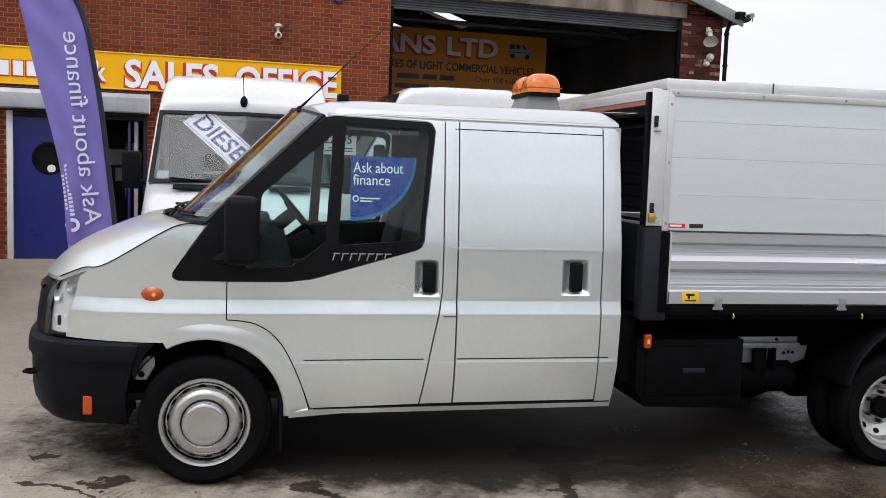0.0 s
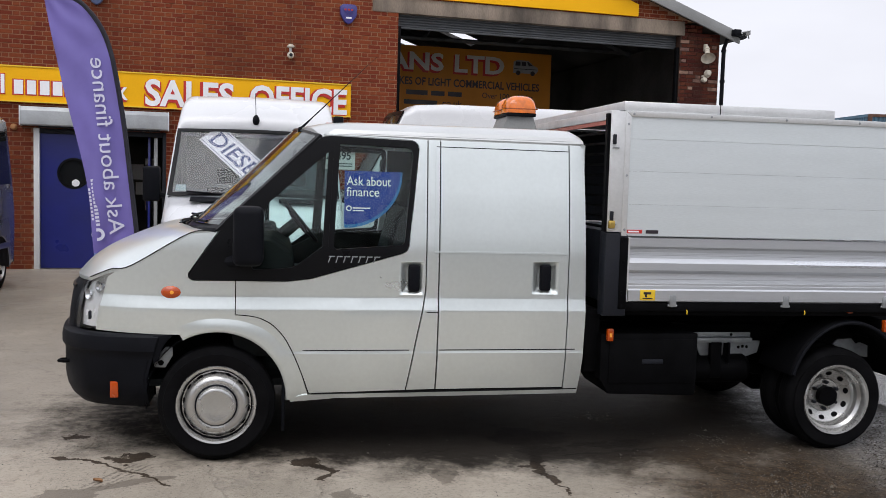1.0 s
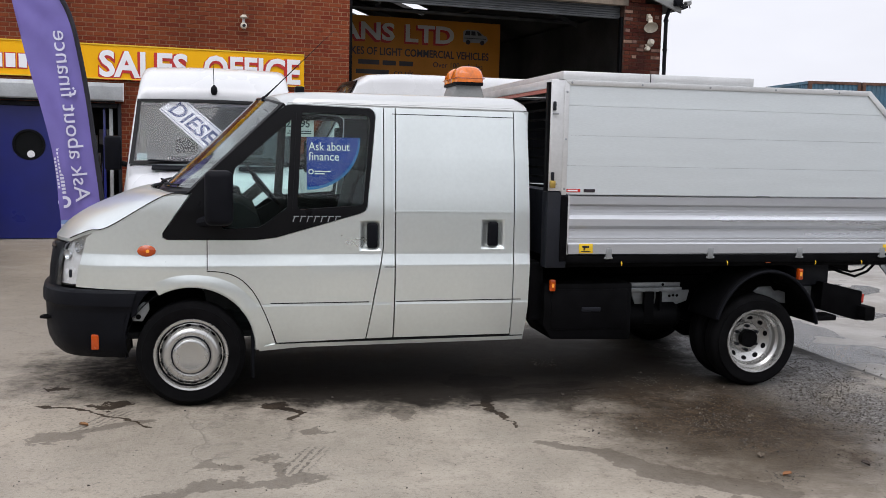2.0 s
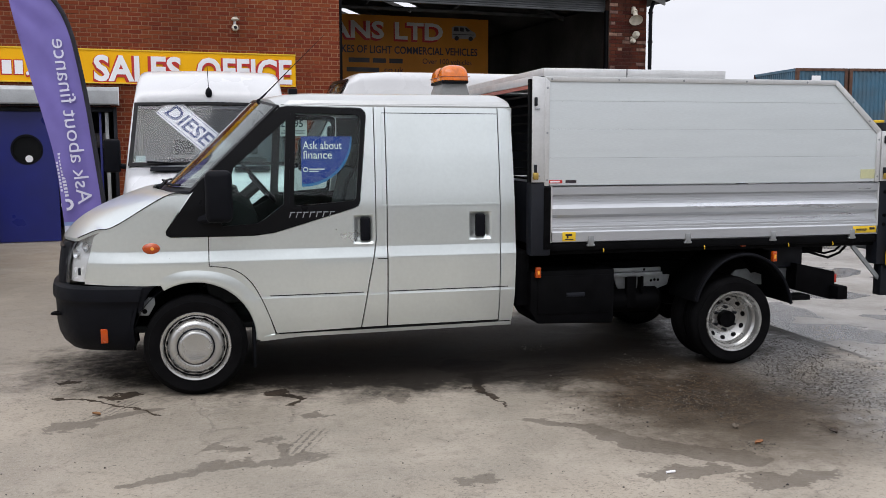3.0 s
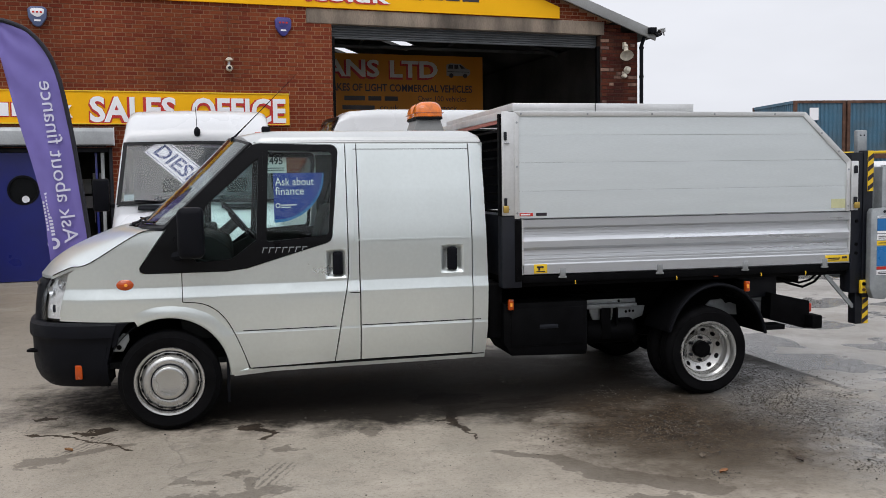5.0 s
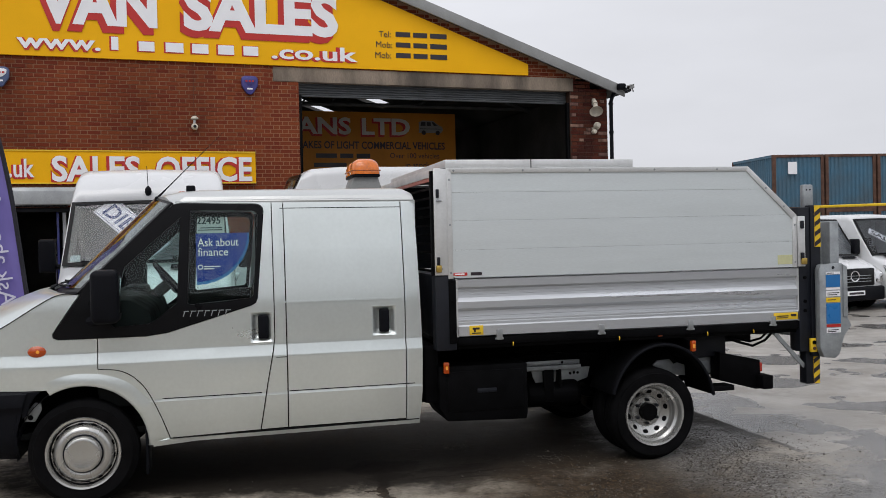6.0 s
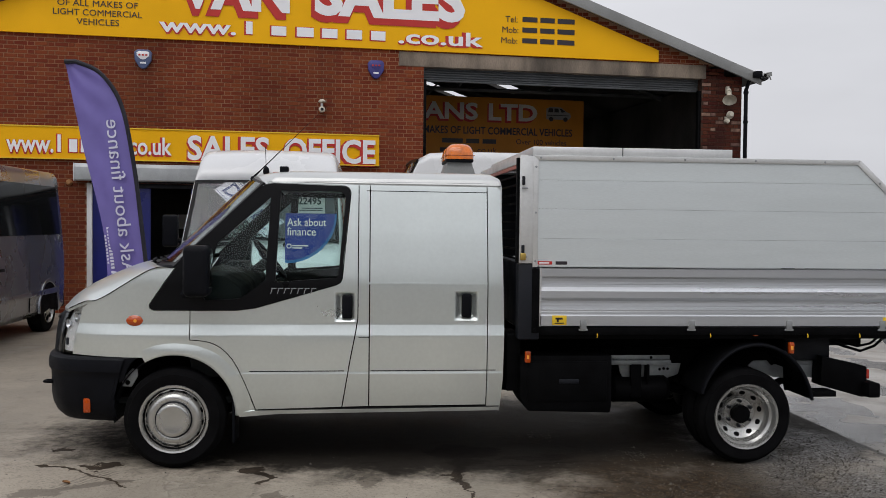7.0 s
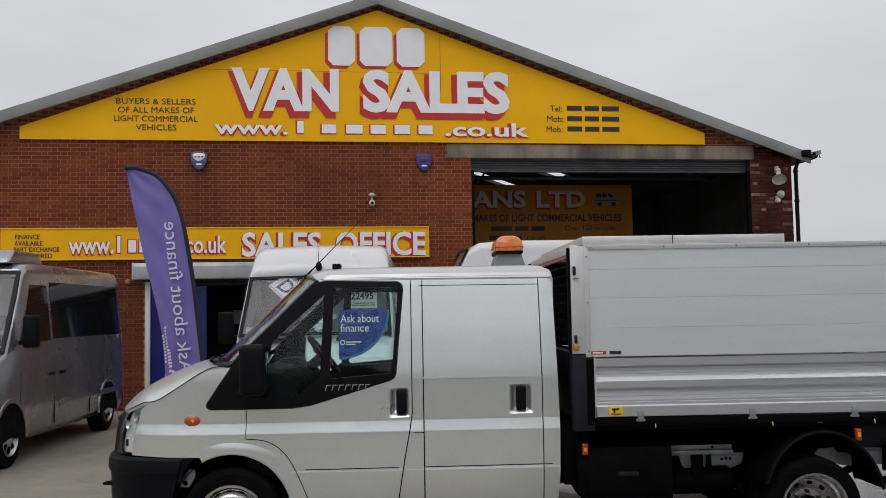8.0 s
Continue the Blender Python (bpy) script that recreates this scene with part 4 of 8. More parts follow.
    part("dome", lathe([(0.0, -0.09), (0.03, -0.085), (0.05, -0.06), (0.055, -0.02), (0.055, 0.0)], (0, 0, 0), 20), mat("faded_amber", (0.42, 0.2, 0.08), 0.4), b)


office_door()


def wall_fittings():
    for u, z, shell, face, lab in ((1.476, 4.555, mat("purple_alarm_case", (0.05, 0.045, 0.22), 0.4), SIGN_RED, "purple shield-shaped alarm box"), (-2.72, 4.563, mat("blue_alarm_case", (0.08, 0.11, 0.22), 0.4), SIGN_WHITE, "white and blue shield-shaped alarm box")):
        a = thing("alarm_box", lab + " on the brick wall", "alarm box", BM @ Matrix.Translation((u, 0, z)), "alarm boxes")
        o = [(-0.155, 0.12), (-0.10, 0.165), (0.10, 0.165), (0.155, 0.12), (0.145, -0.03), (0.06, -0.16), (0.0, -0.185), (-0.06, -0.16), (-0.145, -0.03)]
        part("case", prism(o, "y", -0.085, -0.004, 0.018, 3), shell, a)
        part("badge", prism([(p * 0.72, q * 0.42 + 0.06) for p, q in o], "y", -0.092, -0.084, 0.003), SIGN_WHITE if face is SIGN_WHITE else shell, a)
        for k in (-1, 0, 1):
            part("bar", box(k * 0.06 - 0.018, k * 0.06 + 0.018, -0.096, -0.091, 0.05, 0.08), SIGN_RED, a)
        part("bar", box(-0.05, 0.05, -0.09, -0.083, -0.09, -0.06), SIGN_WHITE, a)
    p = thing("security_lamp", "small white twin security lamp on the brick wall", "lamp", BM @ Matrix.Translation((0.47, 0, 3.825)))
    part("bracket", box(-0.02, 0.02, -0.05, 0.0, -0.06, 0.10, 0.005), PVC, p)
    # thin brown tube added for the dark soot streak above the lamp
    part("cable", tube([(0, -0.010, 0.1), (0.0, -0.008, 1.07)], 0.0035, 6), RUST, p)
    part("dome", lathe([(0.0, 0.055), (0.03, 0.05), (0.06, 0.025), (0.068, 0.0), (0.05, -0.012), (0.0, -0.012)], (0, -0.075, 0.08), 20, "z"), CREAM, p)
    part("sensor", lathe([(0.0, -0.13), (0.025, -0.125), (0.055, -0.10), (0.062, -0.06), (0.05, -0.02), (0.0, -0.015)], (0, 0.0, -0.06), 20), CREAM, p)
    part("eye", lathe([(0.0, -0.137), (0.025, -0.132), (0.03, -0.12)], (0, 0.0, -0.06), 16), CHARCOAL, p)
    h = thing("horn_speaker", "cream horn loudspeaker on the brick pier", "loudspeaker", BM @ pose(8.66, -0.10, 4.39, 0, 0, 0))
    horn = lathe([(0.03, 0.0), (0.045, -0.02), (0.05, -0.10), (0.08, -0.17), (0.135, -0.235), (0.14, -0.245), (0.128, -0.235), (0.07, -0.165), (0.0, -0.10)], (0, 0, 0), 24)
    part("horn", move(horn, pose(0, 0, 0, 48, 0, -22)), CREAM, h)
    part("driver", move(lathe([(0.0, 0.07), (0.05, 0.06), (0.055, 0.0), (0.03, -0.01)], (0, 0, 0), 20), pose(0, 0, 0, 48, 0, -22)), CREAM, h)
    part("bracket", box(-0.03, 0.03, 0.03, 0.10, -0.02, 0.12, 0.006), CREAM, h)
    q = thing("security_lamp", "small white security lamp and sensor on the brick pier", "lamp", BM @ Matrix.Translation((8.65, 0, 3.86)))
    part("head", move(lathe([(0.0, -0.12), (0.05, -0.115), (0.075, -0.06), (0.06, 0.0)], (0.06, -0.04, 0.06), 20), pose(0, 0, 0, -12, 0, 0)), CREAM, q)
    part("sensor", lathe([(0.0, -0.12), (0.04, -0.11), (0.055, -0.06), (0.04, 0.0)], (0, 0, -0.05), 20), CREAM, q)
    part("bracket", box(-0.03, 0.12, -0.04, 0.0, 0.0, 0.04, 0.006), CREAM, q)
    g = thing("downpipe", "black cast rainwater pipe at the corner of the building", "downpipe", BM)
    part("pipe", tube([(9.06, -0.06, 0), (9.06, -0.06, 4.45), (9.10, -0.10, 4.62), (9.24, -0.14, 4.74)], 0.04, 10), BLACK_PLASTIC, g)
    for z in (1.0, 2.4, 3.8, 4.4):
        part("bracket", lathe([(0.042, -0.02), (0.052, -0.02), (0.052, 0.02), (0.042, 0.02)], (9.06, -0.06, z), 12, "z"), BLACK_PLASTIC, g)
    part("gutter", prism([(9.26, 4.66), (9.36, 4.62), (9.44, 4.66), (9.45, 4.76), (9.43, 4.76), (9.42, 4.67), (9.36, 4.64), (9.28, 4.67), (9.27, 4.76), (9.25, 4.76)], "y", -0.26, 24), BLACK_PLASTIC, g)
    c = thing("cctv_camera", "white bullet security camera on the corner of the eaves", "camera", BM @ pose(9.42, -0.30, 4.72, 0, 0, -55) @ Matrix.Diagonal((0.75, 0.75, 0.75, 1)))
    part("body", move(box(-0.055, 0.055, -0.22, 0.10, -0.05, 0.05, 0.018, 3), pose(0, 0, 0.03, 14, 0, 0)), FASCIA, c)
    part("hood", move(box(-0.065, 0.065, -0.28, 0.10, 0.05, 0.062, 0.004), pose(0, 0, 0.03, 14, 0, 0)), FASCIA, c)
    part("lens", move(lathe([(0.0, -0.225), (0.04, -0.225), (0.042, -0.215)], (0, 0, 0), 16), pose(0, 0, 0.03, 14, 0, 0)), TINT, c)
    part("arm", tube([(0, 0.05, 0.0), (0.0, 0.12, -0.08), (-0.05, 0.25, -0.06)], 0.018, 8), FASCIA, c)
    dirt = thing("bracket_light", "dark outdoor lamp on a bracket under the eaves", "lamp", BM @ Matrix.Translation((9.2, -0.24, 4.70)))
    part("body", box(-0.10, 0.06, -0.12, 0.02, -0.03, 0.10, 0.02), BLACK_PLASTIC, dirt)
    part("arm", tube([(-0.02, 0.0, 0.02), (-0.1, 0.2, 0.02)], 0.015), BLACK_PLASTIC, dirt)


wall_fittings()


# ---------------------------------------------------------------- the silver tipper lorry
CAB_W = 1.96
MID = CAB_W / 2
SIDE = [(0.30, 0.085), (0.345, 0.070), (0.40, 0.050), (0.50, 0.027), (0.60, 0.011), (0.640, 0.007), (0.653, 0.0095), (0.66, 0.0095), (0.74, 0.004), (0.82, 0.001), (0.900, 0.000), (0.906, 0.001),
        (0.972, 0.0165), (0.977, 0.017), (1.25, 0.020), (1.30, 0.024), (1.60, 0.055), (1.90, 0.098), (1.94, 0.106), (1.99, 0.135), (2.05, 0.20)]
ARCH = (0.0, 0.372)


def side_y(x, z):
    """How far the cab's near side lies in from its widest line."""
    y = float(np.interp(z, [p[0] for p in SIDE], [p[1] for p in SIDE]))
    if x < 0.0:
        y += 0.22 * (x * x) + 0.55 * max(0.0, -x - 0.45) ** 2
    return y


def flare(far):
    """The raised lip round the front wheel arch."""
    steps = [(0.396, 0.045), (0.3965, -0.006), (0.400, -0.017), (0.412, -0.0195), (0.430, -0.018), (0.452, -0.010), (0.472, -0.0025), (0.486, 0.004)]

    def at(u, v):
        a = radians(-3 + u * 122)
        r, out = steps[int(round(v * (len(steps) - 1)))]
        wide = 1.0 + 0.20 * max(0.0, min(1.0, (82 - (-3 + u * 122)) / 26))
        r = 0.396 + (r - 0.396) * wide
        fade = min(1.0, ((1 - u) * 5) ** 0.5)
        x, z = ARCH[0] + r * math.cos(a), ARCH[1] + r * math.sin(a)
        y = side_y(x, z) + (out if out > 0.01 else out * fade * 0.6)
        return (x, CAB_W - y if far else y, z)
    return grid(48, len(steps) - 1, at)


def side_panel(outline, hole=(), step=0.05, lift=0.0, thick=0.03, far=False, fn=side_y, extra=()):
    """A panel of the cab's side: its outline in x and z, laid on the side's shape, with thickness."""
    bm = bmesh.new()
    vs = [bm.verts.new((x, 0, z)) for x, z in outline]
    for tri in geometry.tessellate_polygon([[Vector((x, z, 0)) for x, z in outline]]):
        bm.faces.new([vs[i] for i in tri])
    xs, zs = [p[0] for p in outline], [p[1] for p in outline]

    def cut(co, no):
        bmesh.ops.bisect_plane(bm, geom=bm.verts[:] + bm.edges[:] + bm.faces[:], plane_co=co, plane_no=no, dist=1e-5)
    for k in range(1, int((max(xs) - min(xs)) / step)):
        cut((min(xs) + k * step, 0, 0), (1, 0, 0))
    levels = [z for z, _ in SIDE] + [min(zs) + k * step * 1.5 for k in range(1, int((max(zs) - min(zs)) / step / 1.5))] + list(extra)
    for z in levels:
        if min(zs) < z < max(zs):
            cut((0, 0, z), (0, 0, 1))
    for h in ([hole] if hole and isinstance(hole[0][0], float) else hole):
        n = len(h)
        for k in range(n):
            a, b = Vector((h[k][0], 0, h[k][1])), Vector((h[(k + 1) % n][0], 0, h[(k + 1) % n][1]))
            cut(a, (b - a).cross(Vector((0, 1, 0))))
        cx, cz = sum(p[0] for p in h) / n, sum(p[1] for p in h) / n
        gone = []
        for f in bm.faces:
            c = f.calc_center_median()
            ok = True
            for k in range(n):
                (ax, az), (bx, bz) = h[k], h[(k + 1) % n]
                s1 = (bx - ax) * (c.z - az) - (bz - az) * (c.x - ax)
                s0 = (bx - ax) * (cz - az) - (bz - az) * (cx - ax)
                if s1 * s0 < 0:
                    ok = False
                    break
            if ok:
                gone.append(f)
        bmesh.ops.delete(bm, geom=gone, context="FACES")
    bmesh.ops.remove_doubles(bm, verts=bm.verts[:], dist=1e-4)
    for v in bm.verts:
        v.co.y = fn(v.co.x, v.co.z) - lift
    thicken(bm, (0, thick, 0))
    if far:
        for v in bm.verts:
            v.co.y = CAB_W - v.co.y
    return bm


def arc(cx, cz, r, a0, a1, n=14):
    return [(cx + r * math.cos(radians(a0 + (a1 - a0) * k / n)), cz + r * math.sin(radians(a0 + (a1 - a0) * k / n))) for k in range(n + 1)]


DOOR_CURVE = [(0.104, 0.872), (0.18, 0.866), (0.25, 0.85), (0.32, 0.81), (0.385, 0.74), (0.44, 0.64), (0.49, 0.52), (0.535, 0.392)]
TRIM = [(-0.145, 1.072), (-0.163, 1.082), (-0.165, 1.105), (-0.08, 1.23), (0.0, 1.345), (0.04, 1.42), (0.30, 1.665), (0.585, 1.922), (0.64, 1.932), (1.100, 1.9185), (1.128, 1.915), (1.148, 1.906), (1.161, 1.890), (1.1655, 1.868), (1.163, 1.845),
        (1.112, 1.29), (1.10, 1.262), (1.07, 1.245), (0.53, 1.088), (0.40, 1.072)]
HOLE_F = [(1.070, 1.000), (1.200, 1.000), (1.200, 1.190), (1.070, 1.190)]
HOLE_R = [(1.888, 1.010), (2.042, 1.010), (2.042, 1.200), (1.888, 1.200)]
PANE_MAIN = [(0.695, 1.885), (1.080, 1.8785), (1.106, 1.874), (1.123, 1.862), (1.132, 1.845), (1.133, 1.822), (1.088, 1.31), (1.07, 1.292), (0.68, 1.262), (0.665, 1.275)]
PANE_QUARTER = [(0.628, 1.835), (0.598, 1.275), (0.46, 1.17), (0.42, 1.148), (0.20, 1.135), (0.185, 1.16), (0.275, 1.52)]


def vent(parent, x, y, z, s, a, r, depth, run, long, short):
    """An oval hole in a wheel, lying on the slope run = (outwards, inwards) of its disc."""
    out, along = Vector((math.cos(a), 0, math.sin(a))), Vector((-math.sin(a), 0, math.cos(a)))
    slope = (out * run[0] + Vector((0, run[1] * s, 0))).normalized()
    n = slope.cross(along).normalized()
    if n.y * s > 0:
        n = -n
    mid = Vector((x, y + depth * s, z)) + out * r + n * 0.0008
    bm = bmesh.new()
    bm.faces.new([bm.verts.new(mid + along * long * math.cos(q) + slope * short * math.sin(q)) for q in [2 * math.pi * k / 16 for k in range(16)]])
    part("vent_hole", thicken(bm, n * 0.0012), BLACK_FRAME, parent, "", 0)


def wheel(parent, x, y, z, r, wide, dished, far=False):
    """One wheel: tyre with tread shoulders, painted steel rim, hub, holes and nuts. y: the tyre's outer face."""
    s = -1.0 if far else 1.0
    w = part("wheel", lathe([(0.05, 0.158 * s), (0.11, 0.158 * s), (0.11, 0.175 * s), (0.05, 0.175 * s)], (x, y, z), 32), BLACK_FRAME, parent, "steel wheel with a worn black tyre")
    R = r
    tyre = [(0.222, 0.03), (0.232, 0.008), (0.26, 0.0), (0.30, 0.0), (R - 0.035, 0.012), (R - 0.012, 0.028), (R - 0.002, 0.045), (R, 0.065),
            (R, wide - 0.065), (R - 0.002, wide - 0.045), (R - 0.02, wide - 0.02), (0.28, wide), (0.222, wide - 0.02)]
    part("tyre", lathe([(a, b * s) for a, b in tyre], (x, y, z), 64), RUBBER, w, "", 40)
    groove = join(*[lathe([(R + 0.001, (c - 0.004) * s), (R + 0.0015, c * s), (R + 0.001, (c + 0.004) * s)], (x, y, z), 48) for c in (0.075, 0.10, 0.125)])
    part("tread_groove", groove, BLACK_FRAME, w)
    if dished:
        rim = [(0.222, 0.012), (0.232, 0.004), (0.228, -0.003), (0.216, 0.0), (0.209, 0.014), (0.204, 0.048), (0.196, 0.058), (0.189, 0.066), (0.185, 0.098), (0.174, 0.116), (0.122, 0.150), (0.114, 0.152), (0.107, 0.145), (0.06, 0.143), (0.0, 0.143)]
        part("rim", lathe([(a, b * s) for a, b in rim], (x, y, z), 56), RIM, w, "silver painted dished rim", 24)
        for k in range(10):
            vent(w, x, y, z, s, 2 * math.pi * k / 10 + 0.2, 0.149, 0.1323, (-0.052, 0.034), 0.021, 0.0165)
        part("hub", lathe([(0.060, 0.145 * s), (0.060, 0.112 * s), (0.052, 0.102 * s), (0.030, 0.100 * s), (0.0, 0.100 * s)], (x, y, z), 28), BLACK_FRAME, w, "black axle hub")
        for k in range(6):
            a = 2 * math.pi * k / 6 + 0.5
            part("wheel_nut", lathe([(0.0, 0.116 * s), (0.010, 0.118 * s), (0.0125, 0.128 * s), (0.0135, 0.145 * s)], (x + 0.088 * math.cos(a), y, z + 0.088 * math.sin(a)), 8), CHARCOAL, w)
    else:
        rim = [(0.222, 0.012), (0.232, 0.004), (0.228, -0.002), (0.216, 0.002), (0.209, 0.012), (0.206, 0.034), (0.200, 0.040), (0.190, 0.038), (0.182, 0.028), (0.172, 0.012), (0.160, 0.001), (0.148, -0.004), (0.132, -0.004), (0.122, 0.002),
               (0.117, 0.004), (0.114, 0.0), (0.112, -0.026), (0.107, -0.036), (0.098, -0.041), (0.085, -0.042), (0.078, -0.040), (0.0, -0.038)]
        part("rim", lathe([(a, b * s) for a, b in rim], (x, y, z), 72), RIM, w, "silver painted rim with a domed hub cap", 34)
        part("cap_seam", lathe([(0.1225, 0.0005 * s), (0.1175, 0.0025 * s), (0.1135, -0.004 * s)], (x, y, z), 56), CHARCOAL, w)
        part("rim_ring", lathe([(0.1985, 0.0385 * s), (0.2035, 0.0355 * s), (0.2055, 0.026 * s)], (x, y, z), 64), BLACK_FRAME, w)
        for k in range(14):
            vent(w, x, y, z, s, 2 * math.pi * k / 14 + 0.31, 0.1865, 0.0335, (0.010, 0.012), 0.0195, 0.0085)
        part("valve", tube([(x + 0.02, y + 0.004 * s, z - 0.196), (x + 0.02, y - 0.012 * s, z - 0.19)], 0.005), BLACK_FRAME, w)
    return w


def sweep(path, profile, shear=0.0):
    """A profile of (out, z) carried along a plan line of (x, y)."""
    pts = [Vector((a, b)) for a, b in path]

    def at(u, v):
        i = int(round(u * (len(pts) - 1)))
        d = (pts[min(i + 1, len(pts) - 1)] - pts[max(i - 1, 0)]).normalized()
        out = Vector((-d.y, d.x))
        o, z = profile[int(round(v * (len(profile) - 1)))]
        p = pts[i] + out * o
        ends = max(0.0, 1 - min(i, len(pts) - 1 - i) / 2.0)
        return (p.x - shear * ends * (profile[0][1] - z), p.y, z)
    return grid(len(pts) - 1, len(profile) - 1, at)


def both(points):
    """A plan line given to the middle, with its mirror."""
    return points + [(x, CAB_W - y) for x, y in points[-2::-1]]


def round_line(points, n=6):
    """A smooth line through points."""
    out = []
    P = [Vector(p) for p in points]
    for i in range(len(P) - 1):
        a, b, c, d = P[max(i - 1, 0)], P[i], P[i + 1], P[min(i + 2, len(P) - 1)]
        for k in range(n):
            t = k / n
            out.append(tuple(0.5 * ((2 * b) + (c - a) * t + (2 * a - 5 * b + 4 * c - d) * t * t + (3 * b - a - 3 * c + d) * t ** 3)))
    return out + [tuple(P[-1])]


def lorry():
    L = thing("tipper_lorry", "silver double-cab tipper lorry with an aluminium caged body", "lorry")
    for far in (False, True):
        fender = [(0.098, 1.066), (-0.14, 1.066), (-0.168, 1.082), (-0.170, 1.108), (-0.086, 1.234), (-0.006, 1.35), (-0.155, 1.338), (-0.33, 1.24), (-0.497, 1.132), (-0.575, 1.112), (-0.628, 1.075), (-0.640, 1.030), (-0.654, 0.975), (-0.684, 0.865), (-0.700, 0.762), (-0.33, 0.752)] + arc(*ARCH, 0.40, 108, 76, 8) + [(0.098, 0.764)]
        part("front_wing", side_panel(fender, step=0.04, far=far), SILVER, L, "", 12)
        part("arch_lip", flare(far), SILVER, L, "", 60)
        rear_flare = [(0.102, 0.765)] + arc(*ARCH, 0.40, 74, -2, 14) + [(0.425, 0.346), (0.545, 0.346), (0.531, 0.385)] + DOOR_CURVE[-2::-1] + [(0.102, 0.865)]
        rear_flare = [(x - 0.004, z) if k > 16 else (x, z) for k, (x, z) in enumerate(rear_flare)]
        part("wheel_arch", side_panel(rear_flare, step=0.04, far=far), SILVER, L, "", 12)
        door = [(0.104, 1.066), (0.104, 0.874)] + DOOR_CURVE[1:] + [(1.114, 0.408), (1.165, 0.72), (1.205, 0.93), (1.219, 1.02), (1.220, 1.928), (0.66, 1.944), (0.60, 1.937), (0.60, 1.932), (0.64, 1.938), (1.102, 1.925), (1.132, 1.9215), (1.153, 1.911), (1.167, 1.894), (1.1725, 1.870), (1.170, 1.845), (1.119, 1.29), (1.105, 1.256), (1.073, 1.239), (0.533, 1.082), (0.40, 1.066)]
        d = part("front_door", side_panel(door, HOLE_F, step=0.05, far=far), SILVER, L, "silver front door with a black lower window trim", 12)
        trim = part("window_trim", side_panel(TRIM, [PANE_MAIN, PANE_QUARTER], step=0.07, far=far, lift=0.004, thick=0.03), BLACK_GLOSS, d, "black plastic window trim")
        for pane in (PANE_MAIN, PANE_QUARTER):
            q = part("window_pane", side_panel(pane, step=0.2, far=far, lift=-0.012, thick=0.004), GLASS, d)
            q.visible_shadow = False
        if not far:
            part("pane_bar", side_panel([(0.66, 1.885), (0.69, 1.885), (0.662, 1.262), (0.632, 1.262)], step=0.2, lift=0.008, thick=0.01), BLACK_GLOSS, d)
            # the model badge as plain strokes
            for k in range(7):
                x = 0.632 + k * 0.0445
                s = 0.010
                part("badge_stroke", side_panel([(x, 1.184), (x + 0.006, 1.184), (x + 0.006 + s, 1.216), (x + s, 1.216)], step=0.2, lift=0.008, thick=0.003), GALV, d)
                part("badge_stroke", side_panel([(x + s - 0.004, 1.2165), (x + 0.030 + s, 1.2165), (x + 0.032 + s, 1.2225), (x + s - 0.002, 1.2225)], step=0.2, lift=0.008, thick=0.003), GALV, d)
        pillar = [(1.227, 1.928), (1.226, 1.02), (1.213, 0.93), (1.173, 0.72), (1.122, 0.408), (1.296, 0.412), (1.298, 1.928)]
        part("door_pillar", side_panel(pillar, step=0.05, far=far), SILVER, L, "", 12)
        rd = part("rear_door", side_panel([(1.305, 0.412), (2.106, 0.418), (2.110, 1.20), (2.106, 1.924), (1.305, 1.928)], HOLE_R, step=0.08, far=far, extra=(1.262, 1.252)), SILVER, L, "silver blanked rear door without a window", 12)
        part("pressing", side_panel([(1.268, 1.25), (1.268, 1.262), (2.11, 1.262), (2.11, 1.25)], step=0.3, far=far, lift=0.005, thick=0.012), SILVER, rd)
        part("pressing_line", side_panel([(1.278, 1.886), (1.278, 1.891), (2.106, 1.888), (2.106, 1.883)], step=0.3, far=far, lift=0.001, thick=0.004), BLACK_GLOSS, rd)
        part("pressing_edge", side_panel([(1.270, 1.27), (1.277, 1.27), (1.279, 1.88), (1.272, 1.88)], step=0.3, far=far, lift=0.004, thick=0.006), SILVER, rd)
        part("rear_quarter", side_panel([(2.113, 0.40), (2.205, 0.372), (2.222, 0.60), (2.228, 0.98), (2.222, 1.20), (2.205, 1.924), (2.113, 1.926), (2.117, 1.20)], step=0.05, far=far), SILVER, L, "", 12)
        part("sill", side_panel([(0.425, 0.338), (0.70, 0.360), (2.20, 0.376), (2.20, 0.402), (0.53, 0.384), (0.425, 0.368)], step=0.3, far=far, lift=0.008, thick=0.05), SILVER, L, "", 12)
        part("sill_seam", side_panel([(0.55, 0.386), (2.20, 0.403), (2.20, 0.409), (0.55, 0.392)], step=0.3, far=far, lift=0.003, thick=0.02), BLACK_GLOSS, L)
        part("arch_seam", tube([(x - 0.002, CAB_W - side_y(x, z) + 0.001 if far else side_y(x, z) - 0.001, z) for x, z in round_line(DOOR_CURVE, 3)], 0.003, 6), BLACK_GLOSS, L)
        part("seam", side_panel([(1.228, 0.888), (1.298, 0.888), (1.298, 0.893), (1.228, 0.893)], step=0.3, far=far, lift=0.0012, thick=0.004), BLACK_GLOSS, L)
        # charcoal strips paint in the shade line of the lower door crease
        part("crease", side_panel([(0.50, 0.655), (1.13, 0.657), (1.13, 0.663), (0.49, 0.661)], step=0.3, far=far, lift=0.0012, thick=0.004), CHARCOAL, d)
        part("crease", side_panel([(1.31, 0.657), (2.17, 0.660), (2.17, 0.666), (1.31, 0.663)], step=0.3, far=far, lift=0.0012, thick=0.004), CHARCOAL, rd)
